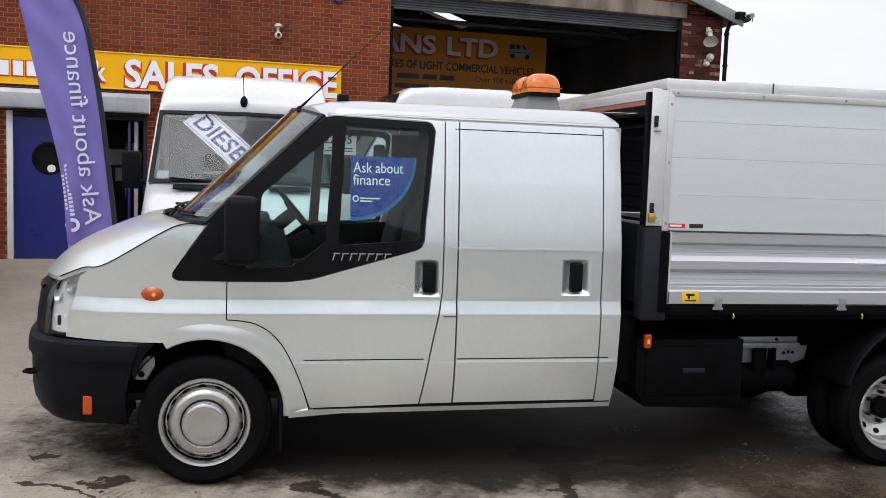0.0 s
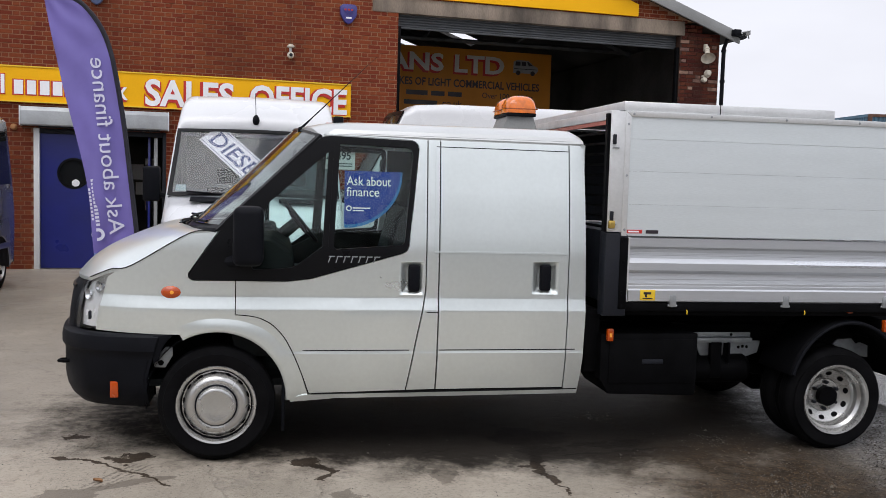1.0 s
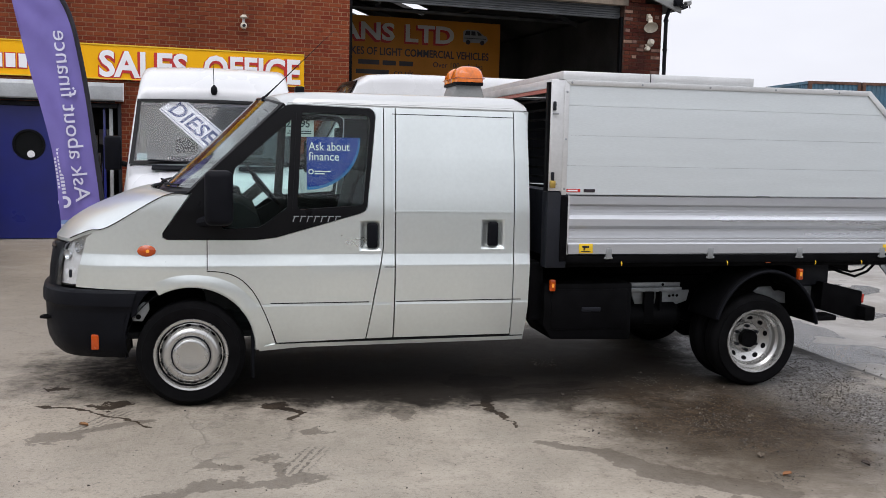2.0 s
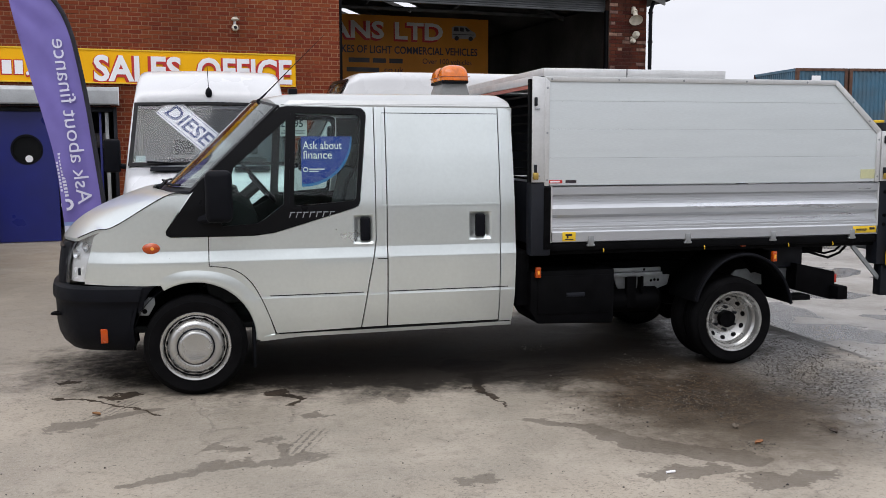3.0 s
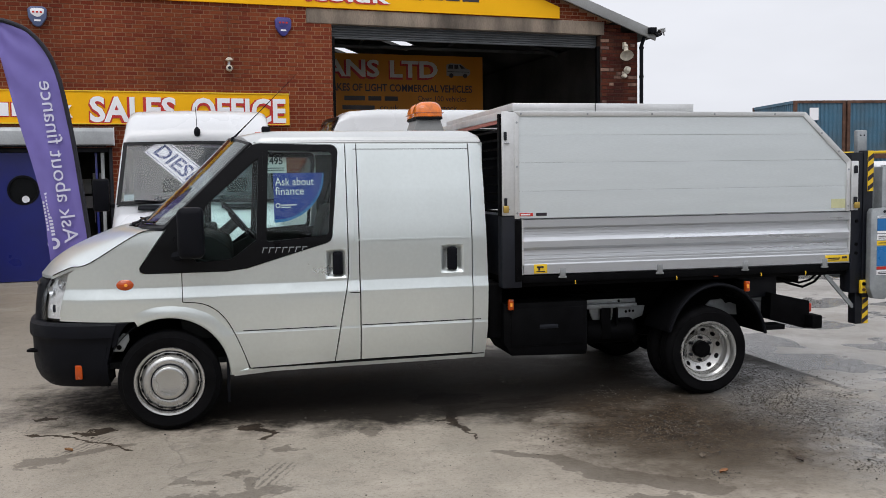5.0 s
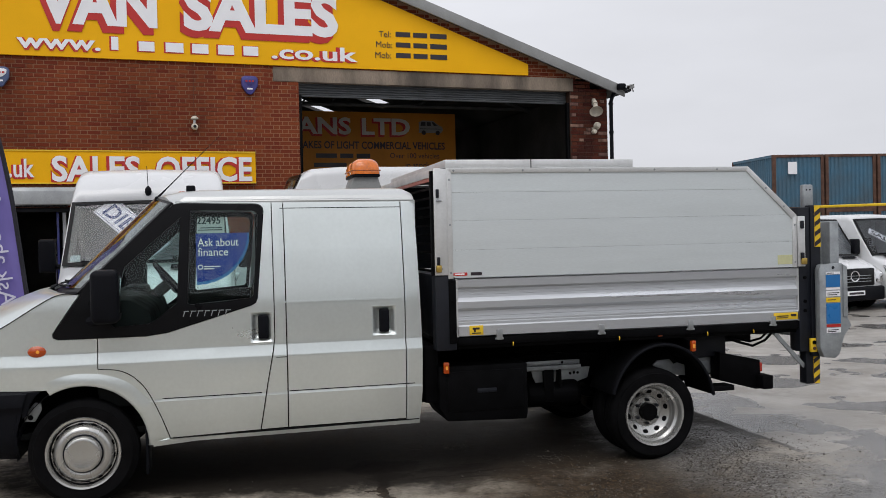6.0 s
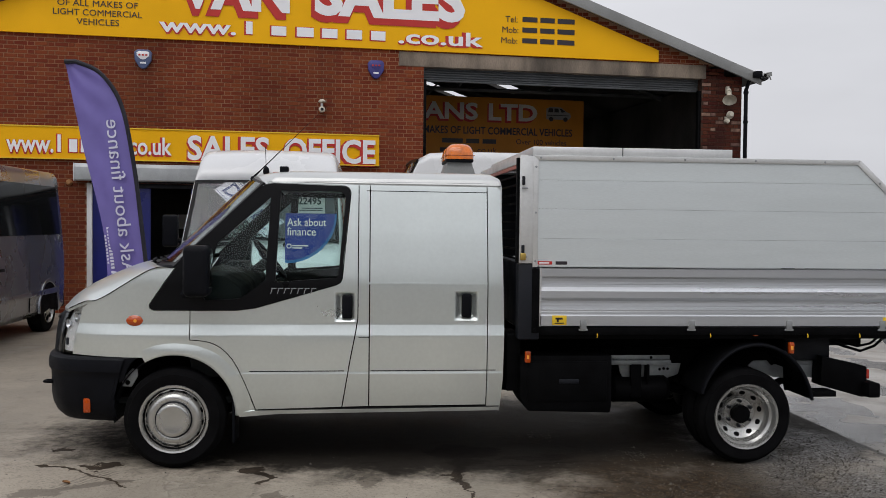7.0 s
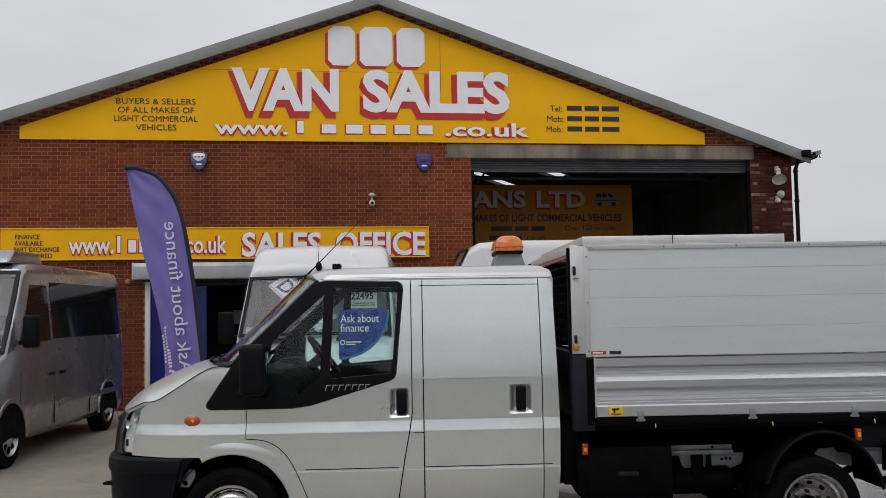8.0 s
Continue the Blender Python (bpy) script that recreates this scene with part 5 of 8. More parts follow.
        # door handles in pressed recesses
        for x, z, d0, w in ((1.135, 1.095, d, 0.135), (1.965, 1.105, rd, 0.155)):
            hx = 0.012 if d0 is d else 0.0
            def dish(u, v):
                px, pz = x + (u - 0.5) * (w + 0.012), z + (v - 0.5) * 0.202
                e = min(min(u, 1 - u) * w, min(v, 1 - v) * 0.19)
                k = min(1.0, max(0.0, e - 0.006) / 0.030)
                dd = 0.034 * k * k * (3 - 2 * k) - (0.004 if e < 0.006 else 0.0)
                yv = side_y(px, pz) + dd
                return (px, CAB_W - yv if far else yv, pz)
            handle = part("handle_dish", thicken(grid(16, 18, dish), (0, 0.004 if not far else -0.004, 0)), SILVER, d0, "pressed dish round the handle", 50)
            yy = side_y(x, z)
            f = (lambda v: CAB_W - v) if far else (lambda v: v)
            ya, yb = sorted((f(yy - 0.012), f(yy + 0.030)))
            part("door_handle", box(x + hx - 0.032, x + hx + 0.036, ya, yb, z - 0.078, z + 0.080, 0.011, 3), BLACK_PLASTIC, handle, "black door handle")
        # side lamp
        sx, sz = -0.262, 0.998
        sy = side_y(sx, sz)
        f = (lambda v: CAB_W - v) if far else (lambda v: v)
        sg = -1 if far else 1
        lamp = part("side_indicator", move(lathe([(0.0, -0.022 * sg), (0.025, -0.020 * sg), (0.045, -0.010 * sg), (0.052, 0.002 * sg), (0.0, 0.004 * sg)], (0, 0, 0), 28), Matrix.Translation((sx, f(sy), sz)) @ Matrix.Diagonal((1.12, 1, 0.72, 1))), AMBER, L, "oval amber side indicator")
        part("bulb", move(lathe([(0.0, -0.026 * sg), (0.010, -0.024 * sg), (0.013, -0.016 * sg)], (0, 0, 0), 16), Matrix.Translation((sx + 0.005, f(sy), sz))), AMBER_LIT, lamp)
        # mirror
        ys = sorted((f(-0.235), f(-0.035)))
        mir = part("door_mirror", box(0.092, 0.262, ys[0], ys[1], 1.175, 1.510, 0.042, 4), BLACK_PLASTIC, L, "tall black door mirror")
        ys2 = sorted((f(-0.225), f(-0.045)))
        part("mirror_glass", box(0.2585, 0.2626, ys2[0] + 0.03, ys2[1] - 0.03, 1.235, 1.455, 0.001), TINT, mir)
        part("mirror_arm", tube([(0.20, f(-0.06), 1.22), (0.12, f(0.01), 1.19), (0.06, f(0.05), 1.18)], [0.03, 0.032, 0.045], 10), BLACK_PLASTIC, mir)
        # headlamp
        edge_z, edge_x = [0.765, 0.865, 0.975, 1.03, 1.075, 1.112], [-0.702, -0.686, -0.656, -0.642, -0.628, -0.575]

        def lampface(u, v, k=0.0):
            z = 0.768 + v * (1.120 - 0.085 * u - 0.768)
            x0 = float(np.interp(z, edge_z, edge_x))
            y0 = side_y(x0, z) + 0.004
            x = x0 + (-0.862 + 0.07 * v * v - x0) * (u * 0.45 + 0.55 * math.sin(u * math.pi / 2))
            y = y0 + (0.335 - y0) * (0.30 * u + 0.70 * u * u)
            return (x + k * 0.7, f(y + k), z)
        head = part("headlamp", thicken(grid(12, 8, lambda u, v: lampface(u, v, 0.05)), (0.03, 0, 0)), REFLECTOR, L, "clear headlamp with chrome reflectors")
        lens = part("lens", thicken(grid(12, 8, lampface), (0.004, 0.002 * sg, 0)), LENS, head)
        lens.visible_shadow = False
        for u, v in ((0.28, 0.72), (0.60, 0.62)):
            p = Vector(lampface(u, v, 0.040))
            part("reflector", move(lathe([(0.034, -0.010), (0.032, -0.010), (0.026, 0.004), (0.014, 0.020), (0.0, 0.024)], (0, 0, 0), 24), Matrix.Translation(p) @ Matrix.Rotation(radians(-52 if not far else 232), 4, "Z")), LAMP_BOWL, head)
        part("park_bulb", box(-0.735, -0.718, *sorted((f(0.112), f(0.135))), 0.825, 0.875, 0.006), CHARCOAL, head)
    # bonnet, from the wing's top line to the screen
    side_line = [(-0.735, 1.064), (-0.61, 1.118), (-0.49, 1.145), (-0.165, 1.338), (-0.02, 1.352)]
    mid_line = [(-0.915, 1.035), (-0.83, 1.13), (-0.68, 1.225), (-0.42, 1.335), (-0.30, 1.362)]

    soft_side, soft_mid = round_line(side_line, 6), round_line(mid_line, 6)

    def bonnet(u, v):
        i = min(int(u * 24 + 1e-6), 23)
        t = u * 24 - i
        a = Vector(soft_side[i]).lerp(Vector(soft_side[i + 1]), t)
        b = Vector(soft_mid[i]).lerp(Vector(soft_mid[i + 1]), t)
        q = 2 * v - 1
        k = 1 - abs(q) ** 2.3
        p = a.lerp(b, k)
        y0 = side_y(a[0], a[1]) + 0.004
        return (p[0], MID + q * (MID - y0), p[1] + 0.012 * (1 - q * q))
    for far in (False, True):
        part("bonnet_seam", tube([(x, CAB_W - side_y(x, z) + 0.002 if far else side_y(x, z) - 0.002, z + 0.002) for x, z in soft_side], 0.003, 6), BLACK_GLOSS, L)
    part("bonnet", thicken(grid(24, 40, bonnet), (0, 0, -0.02)), SILVER, L, "sloping silver bonnet", 40)

    def screen(u, v, lift=0.0):
        a = Vector((-0.005, 1.36)).lerp(Vector((0.585, 1.935)), u)
        b = Vector((-0.235, 1.352)).lerp(Vector((0.432, 1.996)), u)
        q = 2 * v - 1
        k = 1 - abs(q) ** 3.0
        p = a.lerp(b, k)
        y0 = side_y(a[0], a[1]) - 0.002
        return (p[0] - lift, MID + q * (MID - y0), p[1] + lift * 0.7)
    ws = part("windscreen", thicken(grid(14, 32, lambda u, v: screen(0.035 + u * 0.945, 0.006 + v * 0.988)), (0.004, 0, -0.004)), GLASS_SCREEN, L, "raked windscreen with a thin black seal", 40)
    ws.visible_shadow = False
    part("screen_edge", thicken(join(grid(4, 32, lambda u, v: screen(u * 0.05, v, 0.006)), grid(2, 32, lambda u, v: screen(0.982 + u * 0.016, v, 0.003)), grid(14, 2, lambda u, v: screen(u, v * 0.014, 0.006)), grid(14, 2, lambda u, v: screen(u, 0.986 + v * 0.014, 0.006))), (0.01, 0, -0.01)), BLACK_GLOSS, ws)
    part("scuttle", thicken(grid(3, 30, lambda u, v: Vector(screen(0.0, v, 0.012)) + Vector((-0.10 * u * (1 - abs(2 * v - 1) ** 3), 0, 0.004 - 0.018 * u))), (0, 0, -0.02)), BLACK_PLASTIC, L)
    for v0, v1 in ((0.30, 0.07), (0.80, 0.36)):
        wip = part("wiper", tube([screen(-0.03, v0, 0.015), screen(0.01, v0 + (v1 - v0) * 0.15, 0.040), screen(0.045, v0 + (v1 - v0) * 0.55, 0.040)], [0.017, 0.012, 0.007]), BLACK_PLASTIC, L, "black windscreen wiper")
        part("blade", tube([screen(0.055, v0 + (v1 - v0) * q, 0.022) for q in (0.12, 0.4, 0.7, 1.0)], 0.008, 6), BLACK_PLASTIC, wip)
        part("pivot_cap", lathe([(0.0, 0.03), (0.02, 0.026), (0.026, 0.0), (0.026, -0.03)], screen(-0.03, v0, 0.02), 14, "z"), BLACK_PLASTIC, wip)

    # roof
    def roof_sheet(u, v):
        x = 0.43 + u * 1.785
        q = 2 * v - 1
        edge = 0.107
        y = MID + q * (MID - edge)
        k = abs(q)
        z = 2.048 - 0.035 * k ** 2 - 0.063 * max(0.0, (k - 0.80) / 0.20) ** 2.2
        front = max(0.0, (0.85 - x) / 0.42)
        z -= 0.055 * front ** 2 * (1 - 0.4 * k * k)
        if x < 0.62:
            x = x + (0.585 - 0.43) * (k ** 3.0) * (0.62 - x) / 0.19
        z -= 0.03 * max(0.0, (x - 2.12) / 0.09) ** 2
        return (x, y, z)
    part("roof", thicken(grid(28, 36, roof_sheet), (0, 0, -0.03)), SILVER_ROOF, L, "silver roof skin, toned down against the sky", 40)
    for far in (False, True):
        part("roof_rail", side_panel([(0.62, 1.944), (2.19, 1.934), (2.203, 1.940), (2.200, 1.955), (2.175, 1.970), (2.14, 1.972), (0.66, 1.972)], step=0.3, far=far, lift=0.003, thick=0.05), SILVER_ROOF, L)
        part("drip_seam", side_panel([(0.60, 1.934), (2.205, 1.926), (2.205, 1.934), (0.60, 1.942)], step=0.3, far=far, lift=-0.004, thick=0.02), BLACK_GLOSS, L)
    part("cab_back", join(box(2.185, 2.215, 0.10, CAB_W - 0.10, 0.40, 1.93)), SILVER, L, "silver rear wall of the cab")
    # inner shell behind the panel gaps, floor and bulkhead
    for y0, y1 in ((0.055, 0.075), (CAB_W - 0.075, CAB_W - 0.055)):
        part("inner_panel", box(0.56, 2.18, y0, y1, 0.40, 1.00), DARK, L)
    for y0, y1 in ((0.13, 0.15), (CAB_W - 0.15, CAB_W - 0.13)):
        part("inner_panel", box(1.17, 2.18, y0, y1, 0.40, 1.90), DARK, L)
    for y0, y1 in ((0.066, 0.10), (CAB_W - 0.10, CAB_W - 0.066)):
        part("door_card", prism([(0.14, 1.00), (1.17, 1.00), (1.17, 1.275), (0.66, 1.245), (0.45, 1.14), (0.14, 1.12)], "y", y0, y1, 0.008), DARK, L, "dark moulded inner door card")
    part("cab_floor", box(-0.55, 2.18, 0.16, CAB_W - 0.16, 0.42, 0.46), DARK, L)
    part("cab_bulkhead", box(1.36, 1.39, 0.15, CAB_W - 0.15, 0.46, 1.96), DARK, L)
    part("engine_bay", box(-0.62, 0.02, 0.42, CAB_W - 0.42, 0.36, 1.04, 0.03), BLACK_FRAME, L)
    for far in (False, True):
        f = (lambda v: CAB_W - v) if far else (lambda v: v)
        liner = lathe([(0.405, 0.03), (0.405, 0.40), (0.395, 0.40)], (ARCH[0], 0, ARCH[1] - 0.01), 28, "y", radians(-8), radians(188))
        for v in liner.verts:
            v.co.y = f(v.co.y + 0.02)
        part("arch_liner", thicken(liner, (0, 0, 0.006)), BLACK_PLASTIC, L, "black plastic wheel arch liner")
        part("mud_flap", box(0.375, 0.395, *sorted((f(0.06), f(0.30))), 0.16, 0.52, 0.006), BLACK_PLASTIC, L)
        part("bumper_bracket", prism([(-0.365, 0.545), (-0.300, 0.543), (-0.258, 0.616), (-0.262, 0.66), (-0.300, 0.665), (-0.362, 0.59)], "y", *sorted((f(0.10), f(0.115))), 0.002), GALV, L, "bare steel bumper bracket")
        part("bracket_hole", move(lathe([(0.0, -0.002), (0.016, -0.002), (0.017, 0.0)], (0, 0, 0), 12), Matrix.Translation((-0.325, f(0.0985), 0.572))), BLACK_FRAME, L)
    # bumper and grille
    plan = round_line([(-0.345, 0.020), (-0.50, 0.040), (-0.66, 0.085), (-0.80, 0.18), (-0.90, 0.36), (-0.955, 0.66), (-0.97, MID)], 4)
    b = part("front_bumper", thicken(sweep(both(plan), [(-0.02, 0.752), (0.0, 0.746), (0.018, 0.735), (0.026, 0.70), (0.026, 0.655), (0.010, 0.630), (0.008, 0.60), (0.006, 0.47), (-0.004, 0.41), (-0.03, 0.355), (-0.07, 0.315), (-0.12, 0.305)], 0.26), (0.02, 0, 0)), BLACK_PLASTIC, L, "black plastic front bumper", 30)
    for far in (False, True):
        f = (lambda v: CAB_W - v) if far else (lambda v: v)
        part("bumper_end", prism([(-0.36, 0.748), (-0.25, 0.746), (-0.285, 0.712), (-0.315, 0.66), (-0.33, 0.60), (-0.36, 0.58)], "y", *sorted((f(0.014), f(0.034))), 0.004), BLACK_PLASTIC, b)
        part("bumper_reflector", box(-0.603, -0.557, *sorted((f(0.046), f(0.085))), 0.378, 0.474, 0.006), AMBER, b, "amber side reflector")
    part("towing_eye", tube([(-0.82, 0.30, 0.55), (-0.90, 0.27, 0.55), (-0.935, 0.29, 0.55), (-0.93, 0.33, 0.55), (-0.86, 0.35, 0.55)], 0.010), BLACK_FRAME, b)
    gplan = round_line([(-0.815, 0.315), (-0.872, 0.40), (-0.915, 0.66), (-0.93, MID)], 6)
    part("grille", thicken(sweep(both(gplan), [(-0.06, 1.030), (-0.03, 1.024), (-0.010, 1.0), (0.004, 0.95), (0.018, 0.85), (0.026, 0.745)]), (0.02, 0, 0)), BLACK_PLASTIC, L, "black plastic grille", 30)
    for z in (0.80, 0.86, 0.92, 0.98):
        part("grille_bar", sweep(both(gplan[4:]), [(-0.010, z), (0.004, z + 0.006), (0.002, z + 0.018), (-0.014, z + 0.024)]), BLACK_GLOSS, L)

    # inside the cab
    part("dashboard", prism([(0.02, 1.02), (0.0, 1.25), (0.10, 1.32), (0.30, 1.30), (0.42, 1.22), (0.45, 1.10), (0.36, 0.95), (0.30, 0.6), (0.10, 0.6)], "y", 0.12, CAB_W - 0.12, 0.02), DARK, L, "dark moulded dashboard")
    part("instrument_hood", box(0.14, 0.32, 1.26, 1.66, 1.24, 1.345, 0.035, 3), DARK, L)
    ring = lathe([(0.19 + 0.016 * math.cos(a), 0.016 * math.sin(a)) for a in [2 * math.pi * k / 8 for k in range(9)]], (0, 0, 0), 36, "z")
    st = part("steering_wheel", move(ring, pose(0.49, 1.46, 1.36, 0, 50, 0)), BLACK_PLASTIC, L, "black steering wheel")
    part("steering_hub", move(box(-0.10, 0.10, -0.17, 0.17, -0.03, 0.0, 0.02), pose(0.49, 1.46, 1.36, 0, 50, 0)), DARK, st)
    part("steering_column", tube([(0.30, 1.46, 1.20), (0.47, 1.46, 1.345)], 0.045, 10), DARK, st)
    for y0, y1 in ((0.14, 0.95), (1.16, 1.78)):
        st = part("seat", prism([(0.62, 0.62), (0.58, 0.80), (0.66, 0.86), (1.05, 0.82), (1.12, 0.62)], "y", y0, y1, 0.035, 3), SEAT, L, "dark grey cloth seat")
        part("backrest", prism([(1.02, 0.80), (1.10, 0.80), (1.31, 1.42), (1.29, 1.48), (1.22, 1.48), (1.16, 1.40)], "y", y0, y1, 0.035, 3), SEAT, st)
        n = 1 if y0 > 1 else 2
        for k in range(n):
            c = (y0 + y1) / 2 if n == 1 else y0 + 0.2 + 0.41 * k
            part("headrest", prism([(1.21, 1.50), (1.27, 1.49), (1.33, 1.67), (1.27, 1.68)], "y", c - 0.13, c + 0.13, 0.025, 3), SEAT, st)
    part("rear_view_mirror", box(0.43, 0.46, 0.85, 1.10, 1.80, 1.87, 0.015), BLACK_PLASTIC, L)

    # wheels
    wheel(L, 0.0, -0.004, 0.339, 0.339, 0.215, False)
    wheel(L, 0.0, CAB_W - 0.045, 0.345, 0.345, 0.195, False, True)
    for far in (False, True):
        f = (lambda v: CAB_W - v) if far else (lambda v: v)
        wheel(L, 3.945, f(-0.045), 0.335, 0.335, 0.185, True, far)
        wheel(L, 3.945, f(0.195), 0.335, 0.335, 0.185, True, far)
    part("front_axle", tube([(0.0, 0.15, 0.33), (0.0, CAB_W - 0.15, 0.33)], 0.05, 10), BLACK_FRAME, L)
    ax = part("rear_axle", tube([(3.945, 0.05, 0.335), (3.945, CAB_W - 0.05, 0.335)], 0.065, 12), BLACK_FRAME, L)
    part("differential", lathe([(0.0, -0.17), (0.10, -0.15), (0.16, -0.05), (0.16, 0.05), (0.10, 0.15), (0.0, 0.17)], (3.945, MID, 0.335), 20, "x"), BLACK_FRAME, ax)

    # chassis
    for y in (0.55, CAB_W - 0.63):
        part("chassis_rail", box(2.0, 4.72, y, y + 0.08, 0.56, 0.74, 0.006), BLACK_FRAME, L)
        part("tipper_subframe", box(2.35, 5.10, y, y + 0.07, 0.76, 0.88, 0.004), BLACK_FRAME, L)
    for x in (2.6, 3.3, 4.4, 4.68):
        part("cross_member", box(x, x + 0.06, 0.6, CAB_W - 0.6, 0.58, 0.72), BLACK_FRAME, L)
    for y in (0.50, CAB_W - 0.57):
        part("leaf_spring", tube([(3.35, y, 0.52), (3.65, y, 0.42), (3.945, y, 0.40), (4.25, y, 0.42), (4.55, y, 0.54)], 0.03, 6), BLACK_FRAME, L)
    part("prop_shaft", tube([(1.4, MID, 0.42), (3.8, MID, 0.36)], 0.045, 10), BLACK_FRAME, L)
    part("fuel_tank", box(1.0, 2.1, 1.0, 1.7, 0.30, 0.52, 0.06, 3), BLACK_PLASTIC, L)
    part("exhaust", tube([(2.3, 1.35, 0.40), (3.2, 1.35, 0.40), (3.6, 1.30, 0.50)], 0.05, 10), RUST, L)
    tb = part("side_toolbox", prism([(2.345, 0.74), (2.345, 0.47), (2.405, 0.372), (2.985, 0.355), (2.995, 0.40), (2.995, 0.76), (2.35, 0.76)], "y", 0.03, 0.50, 0.01), BLACK_FRAME, L, "black locker under the body")
    part("latch", box(2.62, 2.76, 0.016, 0.03, 0.565, 0.595, 0.004), CHARCOAL, tb)
    part("lid", box(2.40, 2.96, 0.022, 0.032, 0.44, 0.72, 0.006), BLACK_FRAME, tb)
    part("battery_cover", box(2.26, 2.36, 0.10, 0.5, 0.50, 0.90, 0.01), BLACK_FRAME, L)
    m1 = part("marker_lamp", box(2.372, 2.412, -0.016, 0.02, 0.715, 0.795, 0.008), AMBER, L, "amber marker lamp")
    part("marker_core", box(2.384, 2.400, -0.020, -0.015, 0.742, 0.768, 0.002), AMBER_LIT, m1)
    m2 = part("marker_lamp", box(4.226, 4.264, -0.085, -0.05, 0.785, 0.865, 0.008), AMBER, L, "amber marker lamp")
    part("marker_core", box(4.236, 4.254, -0.089, -0.084, 0.81, 0.84, 0.002), AMBER_LIT, m2)
    part("marker_bracket", box(4.22, 4.27, -0.05, 0.30, 0.80, 0.86, 0.004), BLACK_FRAME, L)
    part("small_marker", box(3.975, 4.01, -0.062, -0.04, 0.905, 0.935, 0.004), AMBER, L)
    br = part("galvanised_bracket", prism([(3.12, 0.66), (3.135, 0.60), (3.175, 0.515), (3.31, 0.525), (3.325, 0.66)], "y", 0.32, 0.335, 0.003), GALV, L, "bare galvanised bracket")
    part("bracket_rail", join(box(3.04, 3.50, 0.30, 0.312, 0.690, 0.722, 0.003), box(3.04, 3.50, 0.27, 0.312, 0.655, 0.688, 0.003)), GALV, br)
    part("bracket_plate", prism([(3.335, 0.655), (3.335, 0.527), (3.46, 0.535), (3.58, 0.575), (3.60, 0.655)], "y", 0.345, 0.36, 0.003), GALV, br)
    part("bracket_edge", box(3.318, 3.336, 0.25, 0.345, 0.52, 0.66, 0.004), BLACK_FRAME, br)
    for hx, hz in ((3.50, 0.615), (3.47, 0.617), (3.44, 0.612), (3.36, 0.706)):
        part("bracket_hole", lathe([(0.0, -0.002), (0.010, -0.002), (0.011, 0.0)], (hx, 0.344 if hz < 0.7 else 0.299, hz), 10), BLACK_FRAME, br)
    part("hanger", box(3.20, 3.28, 0.26, 0.30, 0.42, 0.66, 0.008), BLACK_FRAME, L)
    part("air_tank", lathe([(0.0, 0.0), (0.08, 0.01), (0.10, 0.04), (0.10, 0.42), (0.08, 0.45), (0.0, 0.46)], (3.05, 0.36, 0.47), 20, "x"), BLACK_FRAME, L)
    part("spare_wheel", lathe([(0.18, -0.08), (0.30, -0.09), (0.325, -0.06), (0.33, 0.0), (0.325, 0.06), (0.30, 0.09), (0.18, 0.08)], (3.35, MID, 0.42), 36, "z"), RUBBER, L)
    # rear mudguards, with their stays
    for far in (False, True):
        f = (lambda v: CAB_W - v) if far else (lambda v: v)

        def guard(u, v, r0=0.490):
            a = radians(12 + u * 150)
            prof = [(0.0, 0.0), (0.012, 0.008), (0.02, 0.03), (0.02, 0.40), (0.012, 0.42), (0.0, 0.428)]
            dr, dy = prof[int(round(v * 5))]
            r = r0 + dr
            return (4.005 + 0.84 * r * math.cos(a), f(-0.06 + dy), 0.345 + r * math.sin(a))
        # guard coloured darker than its lip, putting the lit edge into the materials
        gm = part("mudguard", thicken(grid(36, 5, guard), (0, 0, 0.006)), BLACK_FRAME, L, "black plastic rear mudguard", 40)
        part("lip", tube([Vector(guard(k / 36, 0)) + Vector((0, 0.006 if far else -0.006, 0.010)) for k in range(37)], 0.013, 8), BLACK_PLASTIC, gm, "rounded black edge of the mudguard")
        part("stay", prism([(4.06, 0.655), (4.10, 0.69), (4.20, 0.695), (4.235, 0.655), (4.27, 0.665), (4.325, 0.645), (4.33, 0.565), (4.25, 0.572), (4.16, 0.605)], "y", *sorted((f(0.22), f(0.235))), 0.002), GALV, gm, "galvanised mudguard stay")
    part("rear_bumper_beam", box(4.86, 4.95, 0.0, CAB_W, 0.455, 0.56, 0.012), BLACK_FRAME, L, "black under-run beam")
    for y in (0.10, CAB_W - 0.24):
        arm = part("beam_arm", prism([(4.55, 0.53), (4.56, 0.74), (4.90, 0.665), (4.90, 0.56), (4.96, 0.50), (4.96, 0.445), (4.86, 0.445)], "y", y, y + 0.14, 0.006), BLACK_FRAME, L)
    part("rear_lamp", box(4.896, 4.922, 0.105, 0.225, 0.575, 0.645, 0.006), RED_LENS, L, "red rear lamp cluster")
    part("rear_lamp", box(4.896, 4.922, CAB_W - 0.225, CAB_W - 0.105, 0.575, 0.645, 0.006), RED_LENS, L, "red rear lamp cluster")
    part("step", box(4.42, 4.62, 0.0, 0.14, 0.465, 0.505, 0.006), BLACK_FRAME, L)
    part("pump_unit", box(4.30, 4.66, 0.18, 0.42, 0.70, 0.90, 0.015), CHARCOAL, L)
    part("chassis_end", box(4.42, 4.74, 0.25, 0.40, 0.565, 0.66, 0.006), GALV, L)
    part("chassis_lip", box(4.36, 4.74, 0.24, 0.42, 0.662, 0.69, 0.003), GALV, L)
